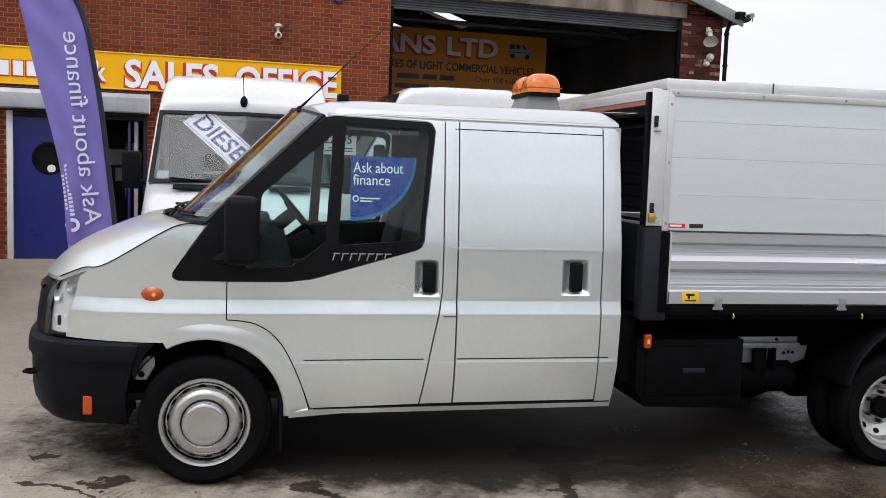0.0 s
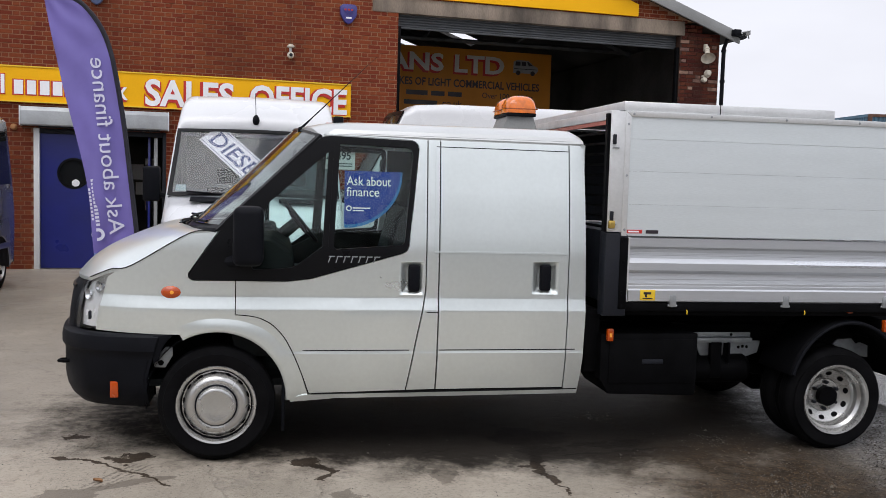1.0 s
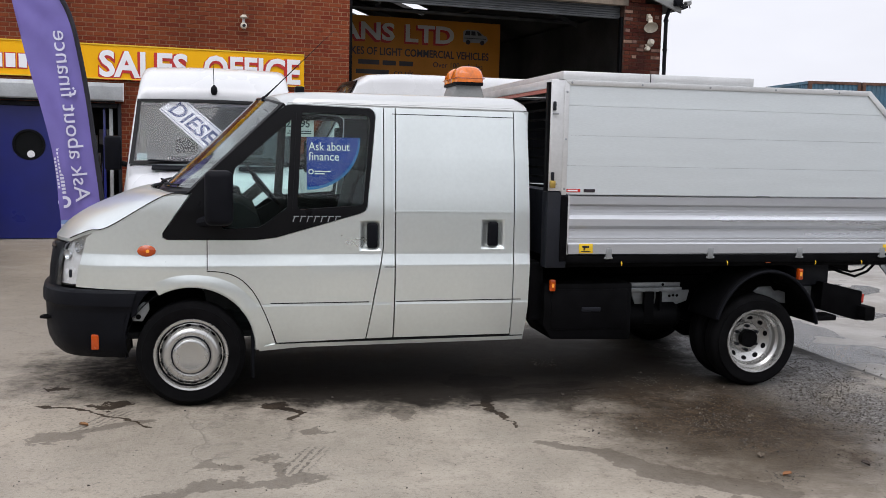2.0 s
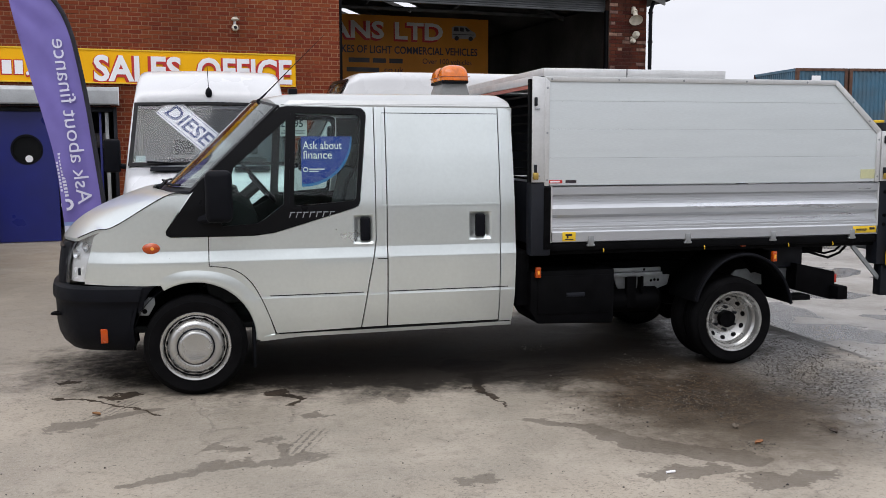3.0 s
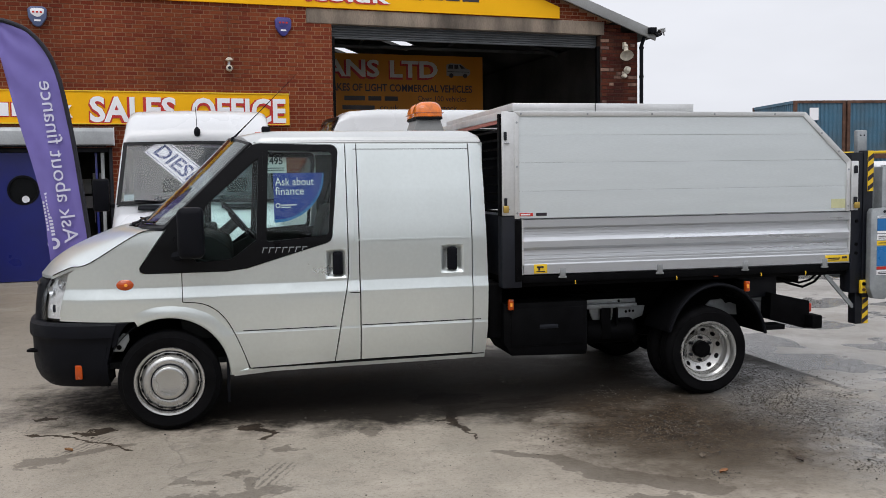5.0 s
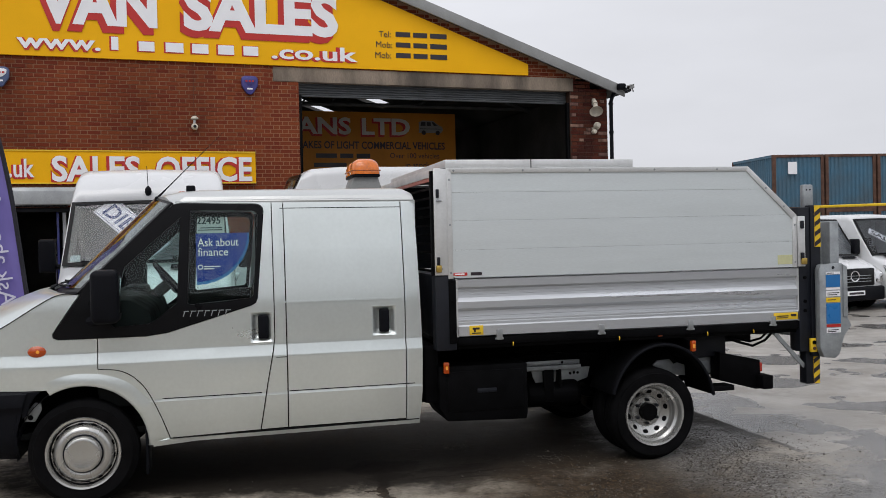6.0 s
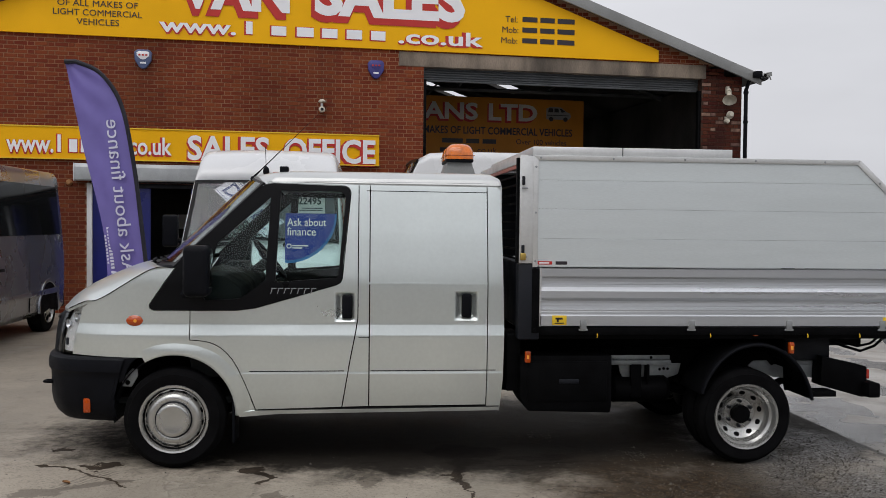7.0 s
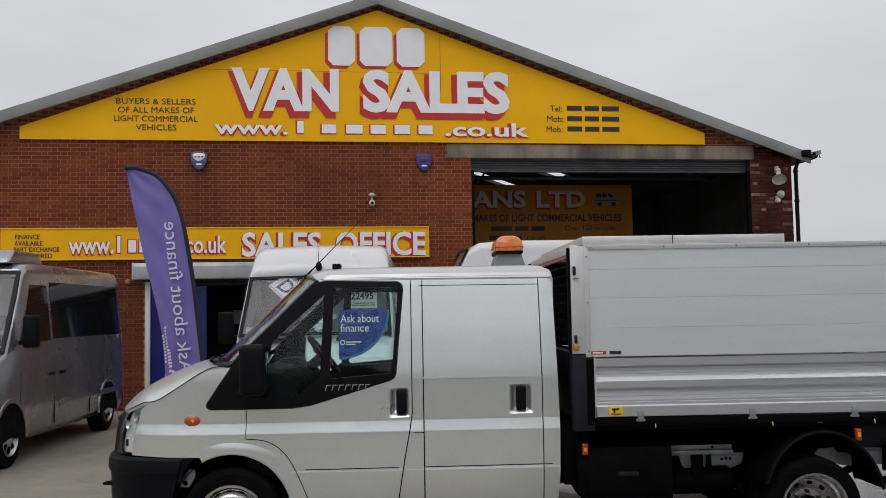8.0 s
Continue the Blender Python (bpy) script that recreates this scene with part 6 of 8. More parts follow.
    part("hose", tube([(4.62, 0.25, 0.86), (4.78, 0.22, 0.80), (4.90, 0.20, 0.765), (5.02, 0.22, 0.80), (5.10, 0.24, 0.86)], 0.010, 8), BLACK_PLASTIC, L)
    part("hose", tube([(4.64, 0.32, 0.86), (4.80, 0.30, 0.82), (4.92, 0.28, 0.79), (5.02, 0.28, 0.81), (5.10, 0.30, 0.86)], 0.009, 8), BLACK_PLASTIC, L)

    # ---- tipping body
    YB, YF = -0.07, CAB_W + 0.07
    body = part("tipper_bed", box(2.42, 5.16, YB + 0.03, YF - 0.03, 0.885, 0.955, 0.004), BLACK_FRAME, L, "black steel tipper floor")
    for far in (False, True):
        f = (lambda v: CAB_W - v) if far else (lambda v: v)
        side = [(0.976, 0.0), (0.980, -0.014), (1.046, -0.014), (1.056, -0.004), (1.074, -0.003), (1.077, 0.0), (1.088, 0.0), (1.096, 0.010), (1.112, 0.012), (1.115, 0.010), (1.135, 0.012), (1.150, 0.012), (1.168, -0.008), (1.172, -0.012),
                (1.216, -0.012), (1.244, 0.012), (1.262, 0.014), (1.264, 0.011), (1.278, 0.012), (1.280, 0.015), (1.302, 0.015), (1.314, -0.008), (1.318, -0.010), (1.370, -0.010), (1.376, 0.002)]

        def drop(u, v):
            z, o = side[int(round(v * (len(side) - 1)))]
            return (2.458 + u * 2.664, f(YB + o), z)
        ds = part("drop_side", thicken(grid(1, len(side) - 1, drop), (0, 0.022 if not far else -0.022, 0)), ALU_RIBBED, L, "ribbed aluminium drop side", 5)
        part("end_cap", box(2.452, 2.466, *sorted((f(YB - 0.014), f(YB + 0.03))), 0.976, 1.376), ALU_WORN, ds)
        part("end_cap", box(5.114, 5.128, *sorted((f(YB - 0.014), f(YB + 0.03))), 0.976, 1.376), ALU_WORN, ds)
        for x in (2.738, 3.50, 4.20, 4.88):
            h = part("hinge", box(x, x + 0.044, *sorted((f(YB - 0.019), f(YB + 0.02))), 0.944, 1.018, 0.004), GALV_PALE, ds)
            part("hinge_pin", tube([(x - 0.008, f(YB - 0.010), 0.952), (x + 0.052, f(YB - 0.010), 0.952)], 0.007), GALV, h)
        for x in (2.86, 3.66, 4.36, 4.74):
            part("rope_hook", tube([(x, f(YB + 0.0), 0.925), (x, f(YB - 0.012), 0.912), (x, f(YB - 0.008), 0.898)], 0.004, 6), STICKER_YELLOW, ds)
        part("edge_rail", box(2.44, 5.16, *sorted((f(YB - 0.004), f(YB + 0.05))), 0.915, 0.968, 0.004), BLACK_FRAME, ds)
        # cage panel of four planks in a frame
        outline = [(2.405, 1.382), (5.095, 1.382), (5.095, 1.755), (4.70, 2.118), (2.405, 2.118)]
        cg = part("cage_frame", join(*[prism(o, "y", *sorted((f(-0.098), f(-0.062))), 0.003) for o in (
            [(2.40, 1.380), (2.435, 1.380), (2.435, 2.105), (2.40, 2.14)], [(5.07, 1.380), (5.105, 1.380), (5.105, 1.775), (5.07, 1.745)],
            [(2.40, 2.14), (2.435, 2.105), (4.69, 2.105), (4.708, 2.14)], [(4.69, 2.105), (5.07, 1.745), (5.105, 1.775), (4.708, 2.14)])]), ALU_WORN, L, "aluminium cage side frame")
        zs = [1.382, 1.575, 1.777, 1.972, 2.108]
        for a, b in zip(zs, zs[1:]):
            xr = lambda z: 5.08 if z < 1.75 else 5.08 - (z - 1.75) * 1.075
            part("plank", prism([(2.432, a + 0.0005), (xr(a), a + 0.0005), (xr(b), b - 0.0005), (2.432, b - 0.0005)] if not (a < 1.75 < b) else [(2.432, a + 0.0005), (5.08, a + 0.0005), (5.08, 1.75), (xr(b), b - 0.0005), (2.432, b - 0.0005)], "y", *sorted((f(-0.088), f(-0.066))), 0.0010, 1), ALU, cg)
        part("backing", prism(outline, "y", *sorted((f(-0.066), f(-0.058)))), CHARCOAL, cg)
        for x, z in ((2.45, 2.122), (2.95, 2.122), (3.45, 2.122), (3.95, 2.122), (4.45, 2.122), (2.418, 1.42), (2.418, 1.75), (2.418, 2.06), (5.088, 1.42), (5.088, 1.70), (5.0, 1.84), (4.85, 1.98)):
            part("rivet", lathe([(0.0, -0.004), (0.006, -0.003), (0.008, 0.0)], (x, f(-0.0985) if not far else f(-0.0985), z), 10), GALV, cg)
        # front corner post, latch plate and lower post
        ap = part("corner_plate", box(2.308, 2.402, *sorted((f(-0.092), f(-0.066))), 1.405, 2.135, 0.003), ALU_WORN, L, "aluminium corner plate with spring latches")
        part("edge_strip", box(2.288, 2.306, *sorted((f(-0.090), f(-0.05))), 1.405, 2.12), BLACK_FRAME, ap)
        for z in (1.965, 1.50):
            part("latch", box(2.322, 2.342, *sorted((f(-0.112), f(-0.09))), z - 0.03, z + 0.03, 0.005), CHARCOAL, ap)
            part("latch_pin", tube([(2.322, f(-0.105), z - 0.05), (2.36, f(-0.105), z - 0.05)], 0.006, 6), GALV, ap)
        pl = part("padlock", box(2.312, 2.352, *sorted((f(-0.118), f(-0.092))), 1.425, 1.475, 0.008), mat("brass_padlock", (0.55, 0.38, 0.10), 0.35, 0.8, 0.1, 20), ap, "brass padlock")
        post = part("body_post", box(2.308, 2.452, *sorted((f(-0.088), f(0.03))), 0.885, 1.400, 0.008), CHARCOAL, L, "charcoal steel corner post")
        for z in (0.95, 1.03, 1.22, 1.36):
            part("bolt", lathe([(0.0, -0.010), (0.012, -0.010), (0.014, 0.0)], (2.42, f(-0.088), z), 8), BLACK_FRAME, post)
        part("post_step", box(2.40, 2.452, *sorted((f(-0.094), f(-0.08))), 0.93, 1.37, 0.004), BLACK_FRAME, post)
        # rear post
        rp = part("rear_post", box(5.122, 5.221, *sorted((f(-0.088), f(0.04))), 0.74, 1.83, 0.006), CHARCOAL, L, "charcoal steel rear post")
        for z in (1.05, 1.12, 1.30, 1.72):
            part("bolt", lathe([(0.0, -0.010), (0.012, -0.010), (0.014, 0.0)], (5.17, f(-0.088), z), 8), BLACK_FRAME, rp)
        hp = part("hinge_plate", box(5.108, 5.168, *sorted((f(-0.108), f(-0.086))), 1.385, 1.765, 0.003), ALU_WORN, L, "aluminium plate with latches")
        for z in (1.70, 1.46):
            part("latch", box(5.125, 5.15, *sorted((f(-0.128), f(-0.106))), z - 0.03, z + 0.03, 0.006), CHARCOAL, hp)
        part("padlock", box(5.125, 5.17, *sorted((f(-0.132), f(-0.11))), 1.40, 1.45, 0.008), bpy.data.materials["brass_padlock"], hp, "brass padlock")
    hb = part("headboard", box(2.33, 2.36, YB + 0.02, YF - 0.02, 0.96, 1.40, 0.004), CHARCOAL, L, "slatted steel headboard")
    for k in range(10):
        part("slat", box(2.335, 2.355, YB + 0.02, YF - 0.02, 1.42 + k * 0.065, 1.435 + k * 0.065), BLACK_FRAME, hb)
    part("front_rail", box(2.31, 2.36, -0.09, CAB_W + 0.09, 2.085, 2.14, 0.004), ALU_WORN, L, "aluminium top rail")
    part("red_strip", box(2.314, 2.332, 0.02, CAB_W - 0.02, 2.058, 2.083), mat("red_reflective_strip", (0.40, 0.13, 0.10), 0.4), L)
    part("cover_panel", box(2.40, 3.80, -0.06, CAB_W + 0.06, 2.142, 2.20, 0.005), ALU_WORN, L, "flat aluminium cover over the front of the cage")
    part("cover_seam", box(3.02, 3.026, -0.0625, 0.0, 2.142, 2.201), CHARCOAL, L)
    # stickers
    part("warning_label", box(2.543, 2.643, YB - 0.0165, YB - 0.011, 0.984, 1.05, 0.002), STICKER_YELLOW, ds_near(L), "yellow warning label with black pictogram")
    for a, b, c, d in ((2.565, 2.615, 1.022, 1.036), (2.575, 2.588, 1.005, 1.03), (2.56, 2.625, 0.994, 1.001)):
        part("pictogram", box(a, b, YB - 0.018, YB - 0.0163, c, d), SIGN_INK, ds_near(L))
    part("warning_label", box(4.905, 5.110, YB - 0.0165, YB - 0.011, 0.988, 1.040, 0.002), STICKER_YELLOW, ds_near(L), "yellow warning label")
    for a, b, c, d in ((4.93, 5.03, 1.012, 1.020), (4.93, 5.02, 1.0, 1.006), (5.05, 5.095, 1.012, 1.028)):
        part("label_bar", box(a, b, YB - 0.018, YB - 0.0163, c, d), SIGN_INK, ds_near(L))
    cf = [c for c in L.children if c.name.startswith("cage_frame")][0]
    for x0, x1, m in ((2.425, 2.535, SIGN_RED), (2.56, 2.64, SIGN_INK)):
        st = part("maker_label", box(x0, x1, -0.0915, -0.0875, 1.398, 1.420), m, cf)
    part("label_bar", box(2.445, 2.515, -0.0928, -0.0912, 1.404, 1.414), SIGN_WHITE, cf)
    part("pale_label", box(4.945, 5.068, -0.0905, -0.0875, 1.405, 1.475), mat("pale_yellow_label", (0.55, 0.55, 0.32), 0.5), cf)

    # ---- tail lift
    tl = part("tail_lift_column", box(5.223, 5.308, -0.095, 0.02, 0.70, 1.845, 0.006), CHARCOAL, L, "tail lift column with hazard stripes")
    stripes(tl, 5.256, 5.306, 1.53, 1.843, -0.0995)
    foot = part("foot", box(5.193, 5.308, -0.06, 0.03, 0.487, 0.76, 0.006), CHARCOAL, tl)
    stripes(foot, 5.254, 5.306, 0.490, 0.705, -0.0645)
    part("leg_brace", tube([(4.95, -0.02, 0.885), (5.198, -0.02, 0.62)], 0.020, 4), GALV, tl)
    up = part("upright", box(5.213, 5.298, -0.03, 0.02, 1.80, 2.005, 0.01), GALV, tl, "galvanised upright")
    for x in (5.240, 5.270):
        part("hole", lathe([(0.0, -0.0315), (0.006, -0.0315), (0.007, -0.029)], (x, 0, 1.965), 10), BLACK_FRAME, up)
    part("platform_rib", prism([(5.313, 1.76), (5.328, 1.74), (5.418, 1.42), (5.418, 1.36), (5.313, 1.36)], "y", -0.02, 0.01, 0.002), GALV, tl)
    plate = part("platform_end", prism([(5.236, 1.36), (5.253, 1.395), (5.428, 1.405), (5.470, 1.38), (5.475, 1.0), (5.508, 0.93), (5.448, 0.86), (5.403, 0.72), (5.368, 0.69), (5.268, 0.70), (5.236, 0.78)], "y", -0.175, -0.115, 0.008), GALV, tl, "folded galvanised tail lift platform")
    part("platform", box(5.378, 5.458, -0.11, CAB_W + 0.1, 0.80, 1.72, 0.01), GALV, tl)
    part("platform_flange", prism([(5.433, 1.395), (5.468, 1.375), (5.470, 1.0), (5.433, 1.0)], "y", -0.187, -0.174, 0.004), GALV, plate)
    for c0, c1, m in ((1.322, 1.340, SIGN_WHITE), (1.226, 1.318, STICKER_CYAN), (1.206, 1.222, SIGN_WHITE), (1.156, 1.198, SIGN_WHITE), (1.112, 1.147, STICKER_YELLOW), (0.952, 1.104, STICKER_CYAN), (0.925, 0.946, SIGN_RED), (0.882, 0.920, SIGN_WHITE)):
        part("instruction_label", box(5.290, 5.410, -0.1790, -0.1745, c0, c1), m, plate)
    for z, w in ((1.331, 0.06), (1.182, 0.10), (1.168, 0.08), (1.13, 0.07), (0.904, 0.09), (0.892, 0.07)):
        part("label_bar", box(5.300, 5.300 + w, -0.1804, -0.1788, z - 0.003, z + 0.003), SIGN_INK, plate)
    part("bolt", lathe([(0.0, -0.182), (0.010, -0.181), (0.012, -0.174)], (5.353, 0, 1.372), 12), CHARCOAL, plate)
    ctl = part("control_label", box(5.196, 5.250, -0.118, -0.094, 0.735, 0.840, 0.004), STICKER_YELLOW, foot, "yellow control box")
    part("button", lathe([(0.0, -0.128), (0.013, -0.128), (0.015, -0.117)], (5.223, 0, 0.81), 14), BLACK_FRAME, foot)
    part("button", lathe([(0.0, -0.128), (0.011, -0.128), (0.013, -0.117)], (5.223, 0, 0.765), 14), RUST, foot)

    # ---- beacon, aerial, roof block, window sticker
    bc = part("roof_beacon", prism([(1.862, 2.03), (2.132, 2.03), (2.092, 2.150), (1.905, 2.150)], "y", 0.90, 1.24, 0.006), FASCIA, L, "amber twin beacon on a grey roof bracket")
    part("beacon_base", box(1.888, 2.104, 0.865, 1.275, 2.146, 2.172, 0.010, 3), BLACK_PLASTIC, bc)
    for y0, y1 in ((0.860, 1.052), (1.076, 1.28)):
        def lens(u, v):
            a = math.pi * v
            e = 1 - 0.30 * abs(2 * u - 1) ** 4
            k = 0.113 * (0.55 + 0.45 * e)
            return (1.996 - k * math.copysign(abs(math.cos(a)) ** 0.6, math.cos(a)), y0 + (y1 - y0) * u, 2.170 + 0.122 * e * math.sin(a) ** 0.75)
        bl = grid(14, 20, lens)
        bl.verts.ensure_lookup_table()
        bl.faces.new([bl.verts[k] for k in range(21)])
        bl.faces.new([bl.verts[14 * 21 + k] for k in range(21)])
        part("beacon_lens", bl, BEACON, bc, "amber beacon lens", 50)
    part("beacon_band", box(1.8815, 2.1105, 0.858, 1.282, 2.196, 2.2015, 0.001), mat("dark_amber", (0.30, 0.06, 0.006), 0.3), bc)
    ae = part("aerial", tube([(0.47, 0.42, 1.985), (0.53, 0.42, 2.045), (0.93, 0.42, 2.445)], [0.009, 0.0042, 0.0013], 8), BLACK_PLASTIC, L, "thin black roof aerial")
    part("aerial_foot", lathe([(0.0, 0.02), (0.016, 0.016), (0.022, 0.0), (0.02, -0.02)], (0.47, 0.42, 1.975), 14, "z"), BLACK_PLASTIC, ae)
    part("roof_lamp", box(0.665, 0.725, 0.30, 0.40, 2.01, 2.06, 0.008), BLACK_PLASTIC, L)
    part("roof_lamp_amber", box(0.615, 0.665, 0.30, 0.36, 1.995, 2.02, 0.008), AMBER, L)
    return L


def ds_near(L):
    return [c for c in L.children if c.name.startswith("drop_side")][0]


def stripes(parent, x0, x1, z0, z1, y):
    """Yellow band with black slanting bars."""
    part("hazard_band", box(x0, x1, y, y + 0.004, z0, z1), STICKER_YELLOW, parent)
    k = z0
    w = x1 - x0
    while k < z1 - 0.02:
        a, b = k, min(k + 0.035, z1 - 0.001)
        part("hazard_bar", prism([(x0, a), (x1, min(a + w * 0.7, z1)), (x1, min(b + w * 0.7, z1)), (x0, b)], "y", y - 0.0012, y), SIGN_INK, parent)
        k += 0.075


def finance_sticker():
    s = thing("window_sticker", "blue quarter-round finance sticker on the cab window", "sticker")

    def skin(outline, lift, m, name):
        bm = side_panel(outline, step=0.2, lift=lift - 0.026, thick=0.002)
        part(name, bm, m, s)
    x0, x1, z0, z1 = 0.725, 1.072, 1.398, 1.728
    curve = [(x1 - 0.012 - (1 - math.cos(a)) * 0.30 - 0.02 * math.sin(a), z1 - 0.02 - 0.30 * math.sin(a)) for a in [radians(k * 9) for k in range(11)]]
    outer = [(x1 - (1 - math.cos(a)) * 0.34, z1 - 0.015 - 0.325 * math.sin(a)) for a in [radians(k * 9) for k in range(11)]]
    skin([(x0, z1)] + [(x1, z1)] + outer + [(x0, z0 - 0.005)], 0.000, STICKER_CYAN, "film")
    skin([(x0, z1)] + [(x1 - 0.012, z1)] + curve + [(x0, z0 + 0.02)], 0.0035, STICKER_BLUE, "print")
    for text, z, w in (("Ask about", 1.642, 0.265), ("finance", 1.578, 0.195)):
        bm = lettering(text, 0.078, 0.002, 0.0, w, "LEFT")
        for v in bm.verts:
            v.co = (x0 + 0.012 + v.co.x, side_y(0.9, z + v.co.z) + 0.0195 + v.co.y, z + v.co.z)
        letters("letter", bm, SIGN_WHITE, s)
    for a, b, z in ((0.775, 0.88, 1.504), (0.775, 0.84, 1.489)):
        skin([(a, z), (b, z), (b, z + 0.007), (a, z + 0.007)], 0.007, SIGN_WHITE, "bar")
    bm = lathe([(0.011, -0.001), (0.017, -0.001)], (0.752, side_y(0.9, 1.505) + 0.0185, 1.505), 20)
    part("emblem", thicken(bm, (0, 0.001, 0)), SIGN_WHITE, s)
    p = thing("price_slip", "pale see-through price slip with dark digits on the far cab window", "price slip")
    far_y = lambda z: CAB_W - side_y(0.8, z) - 0.022
    film = grid(2, 4, lambda u, v: (0.625 + 0.295 * u, far_y(1.745 + 0.155 * v), 1.745 + 0.155 * v))
    slip = part("film", thicken(film, (0, 0.0015, 0)), SLIP, p, "", 0)
    slip.visible_shadow = False
    bm = lettering("22495", 0.084, 0.002, 0.002, 0.195, "LEFT")
    for v in bm.verts:
        v.co = (0.692 + v.co.x, far_y(1.824 + v.co.z) - 0.003 + v.co.y, 1.824 + v.co.z)
    letters("digit", bm, mat("teal_ink", (0.02, 0.045, 0.05), 0.5), p)
    for a, b, z in ((0.72, 0.90, 1.786), (0.70, 0.90, 1.768)):
        part("bar", grid(1, 1, lambda u, v: (a + (b - a) * u, far_y(z) - 0.003, z + 0.008 * v)), bpy.data.materials["teal_ink"], p, "", 0)



SLIP = bpy.data.materials.new("clear_price_film")
SLIP.use_nodes = True
film_nodes, film_links = SLIP.node_tree.nodes, SLIP.node_tree.links
film_nodes.remove(film_nodes["Principled BSDF"])
film_clear, film_milk, film_mix = film_nodes.new("ShaderNodeBsdfTransparent"), film_nodes.new("ShaderNodeBsdfTranslucent"), film_nodes.new("ShaderNodeMixShader")
film_milk.inputs["Color"].default_value, film_mix.inputs[0].default_value = (0.90, 0.97, 0.95, 1), 0.6
film_links.new(film_clear.outputs[0], film_mix.inputs[1])
film_links.new(film_milk.outputs[0], film_mix.inputs[2])
film_links.new(film_mix.outputs[0], film_nodes["Material Output"].inputs["Surface"])
BEACON = mat("amber_beacon", (0.72, 0.165, 0.008), 0.15, 0, 0.15, 25, coat=0.6)
# the cab's silver again, darkened in colour to offset sky light on the roof
SILVER_ROOF = mat("toned_roof_silver", (0.52, 0.535, 0.53), 0.35, 0.45, 0.05, 1.5, coat=0.5)
lorry()
finance_sticker()


# ---------------------------------------------------------------- parked vans
def loft(stations, omit=None, cap=True):
    """A van's skin: stations (s, sill, belt, top, half width at belt, half width at top, corner radius), from front to back."""
    bm = bmesh.new()
    rings = []
    for s, sill, belt, top, wb, wt, r in stations:
        half = [(wb * 0.93, sill), (wb * 0.985, sill + 0.10), (wb, (sill + belt) / 2), (wb, belt)]
        for f in (0.33, 0.66):
            half.append((wb + (wt - wb) * f ** 1.25, belt + (top - r - belt) * f))
        half += [(wt, top - r), (wt - 0.08 * r, top - 0.62 * r), (wt - 0.30 * r, top - 0.28 * r), (wt - 0.62 * r, top - 0.08 * r), (wt - r, top)]
        half += [((wt - r) * 0.5, top + 0.012), (0.0, top + 0.018)]
        pts = half + [(-y, z) for y, z in half[-2::-1]]
        rings.append([bm.verts.new((s, y, z)) for y, z in pts])
    n = len(rings[0])
    for i in range(len(rings) - 1):
        for j in range(n - 1):
            if omit and omit(i, j):
                continue
            bm.faces.new((rings[i][j], rings[i + 1][j], rings[i + 1][j + 1], rings[i][j + 1]))
    if cap:
        bm.faces.new(rings[0])
        bm.faces.new(rings[-1][::-1])
    bmesh.ops.recalc_face_normals(bm, faces=bm.faces[:])
    return bm


def simple_wheel(parent, x, y, r, sgn, alloy=True):
    w = part("wheel", lathe([(0.20, 0.0), (0.215, -0.02 * sgn), (r - 0.05, -0.02 * sgn), (r - 0.01, 0.0), (r, 0.04 * sgn), (r, 0.18 * sgn), (r - 0.04, 0.21 * sgn), (0.2, 0.21 * sgn)], (x, y, r), 40), RUBBER, parent, "van wheel")
    part("rim", lathe([(0.215, -0.012 * sgn), (0.205, -0.022 * sgn), (0.19, 0.0), (0.17, 0.02 * sgn), (0.10, 0.0), (0.06, -0.02 * sgn), (0.0, -0.022 * sgn)], (x, y, r), 36), RIM, w)
    for k in range(8):
        a = 2 * math.pi * k / 8
        part("slot", move(box(-0.022, 0.022, -0.014, 0.014, -0.04, 0.04, 0.008), Matrix.Translation((x + 0.135 * math.cos(a), y + 0.006 * sgn, r + 0.135 * math.sin(a))) @ Matrix.Rotation(math.pi / 2 - a, 4, "Y")), BLACK_FRAME, w)
    return w


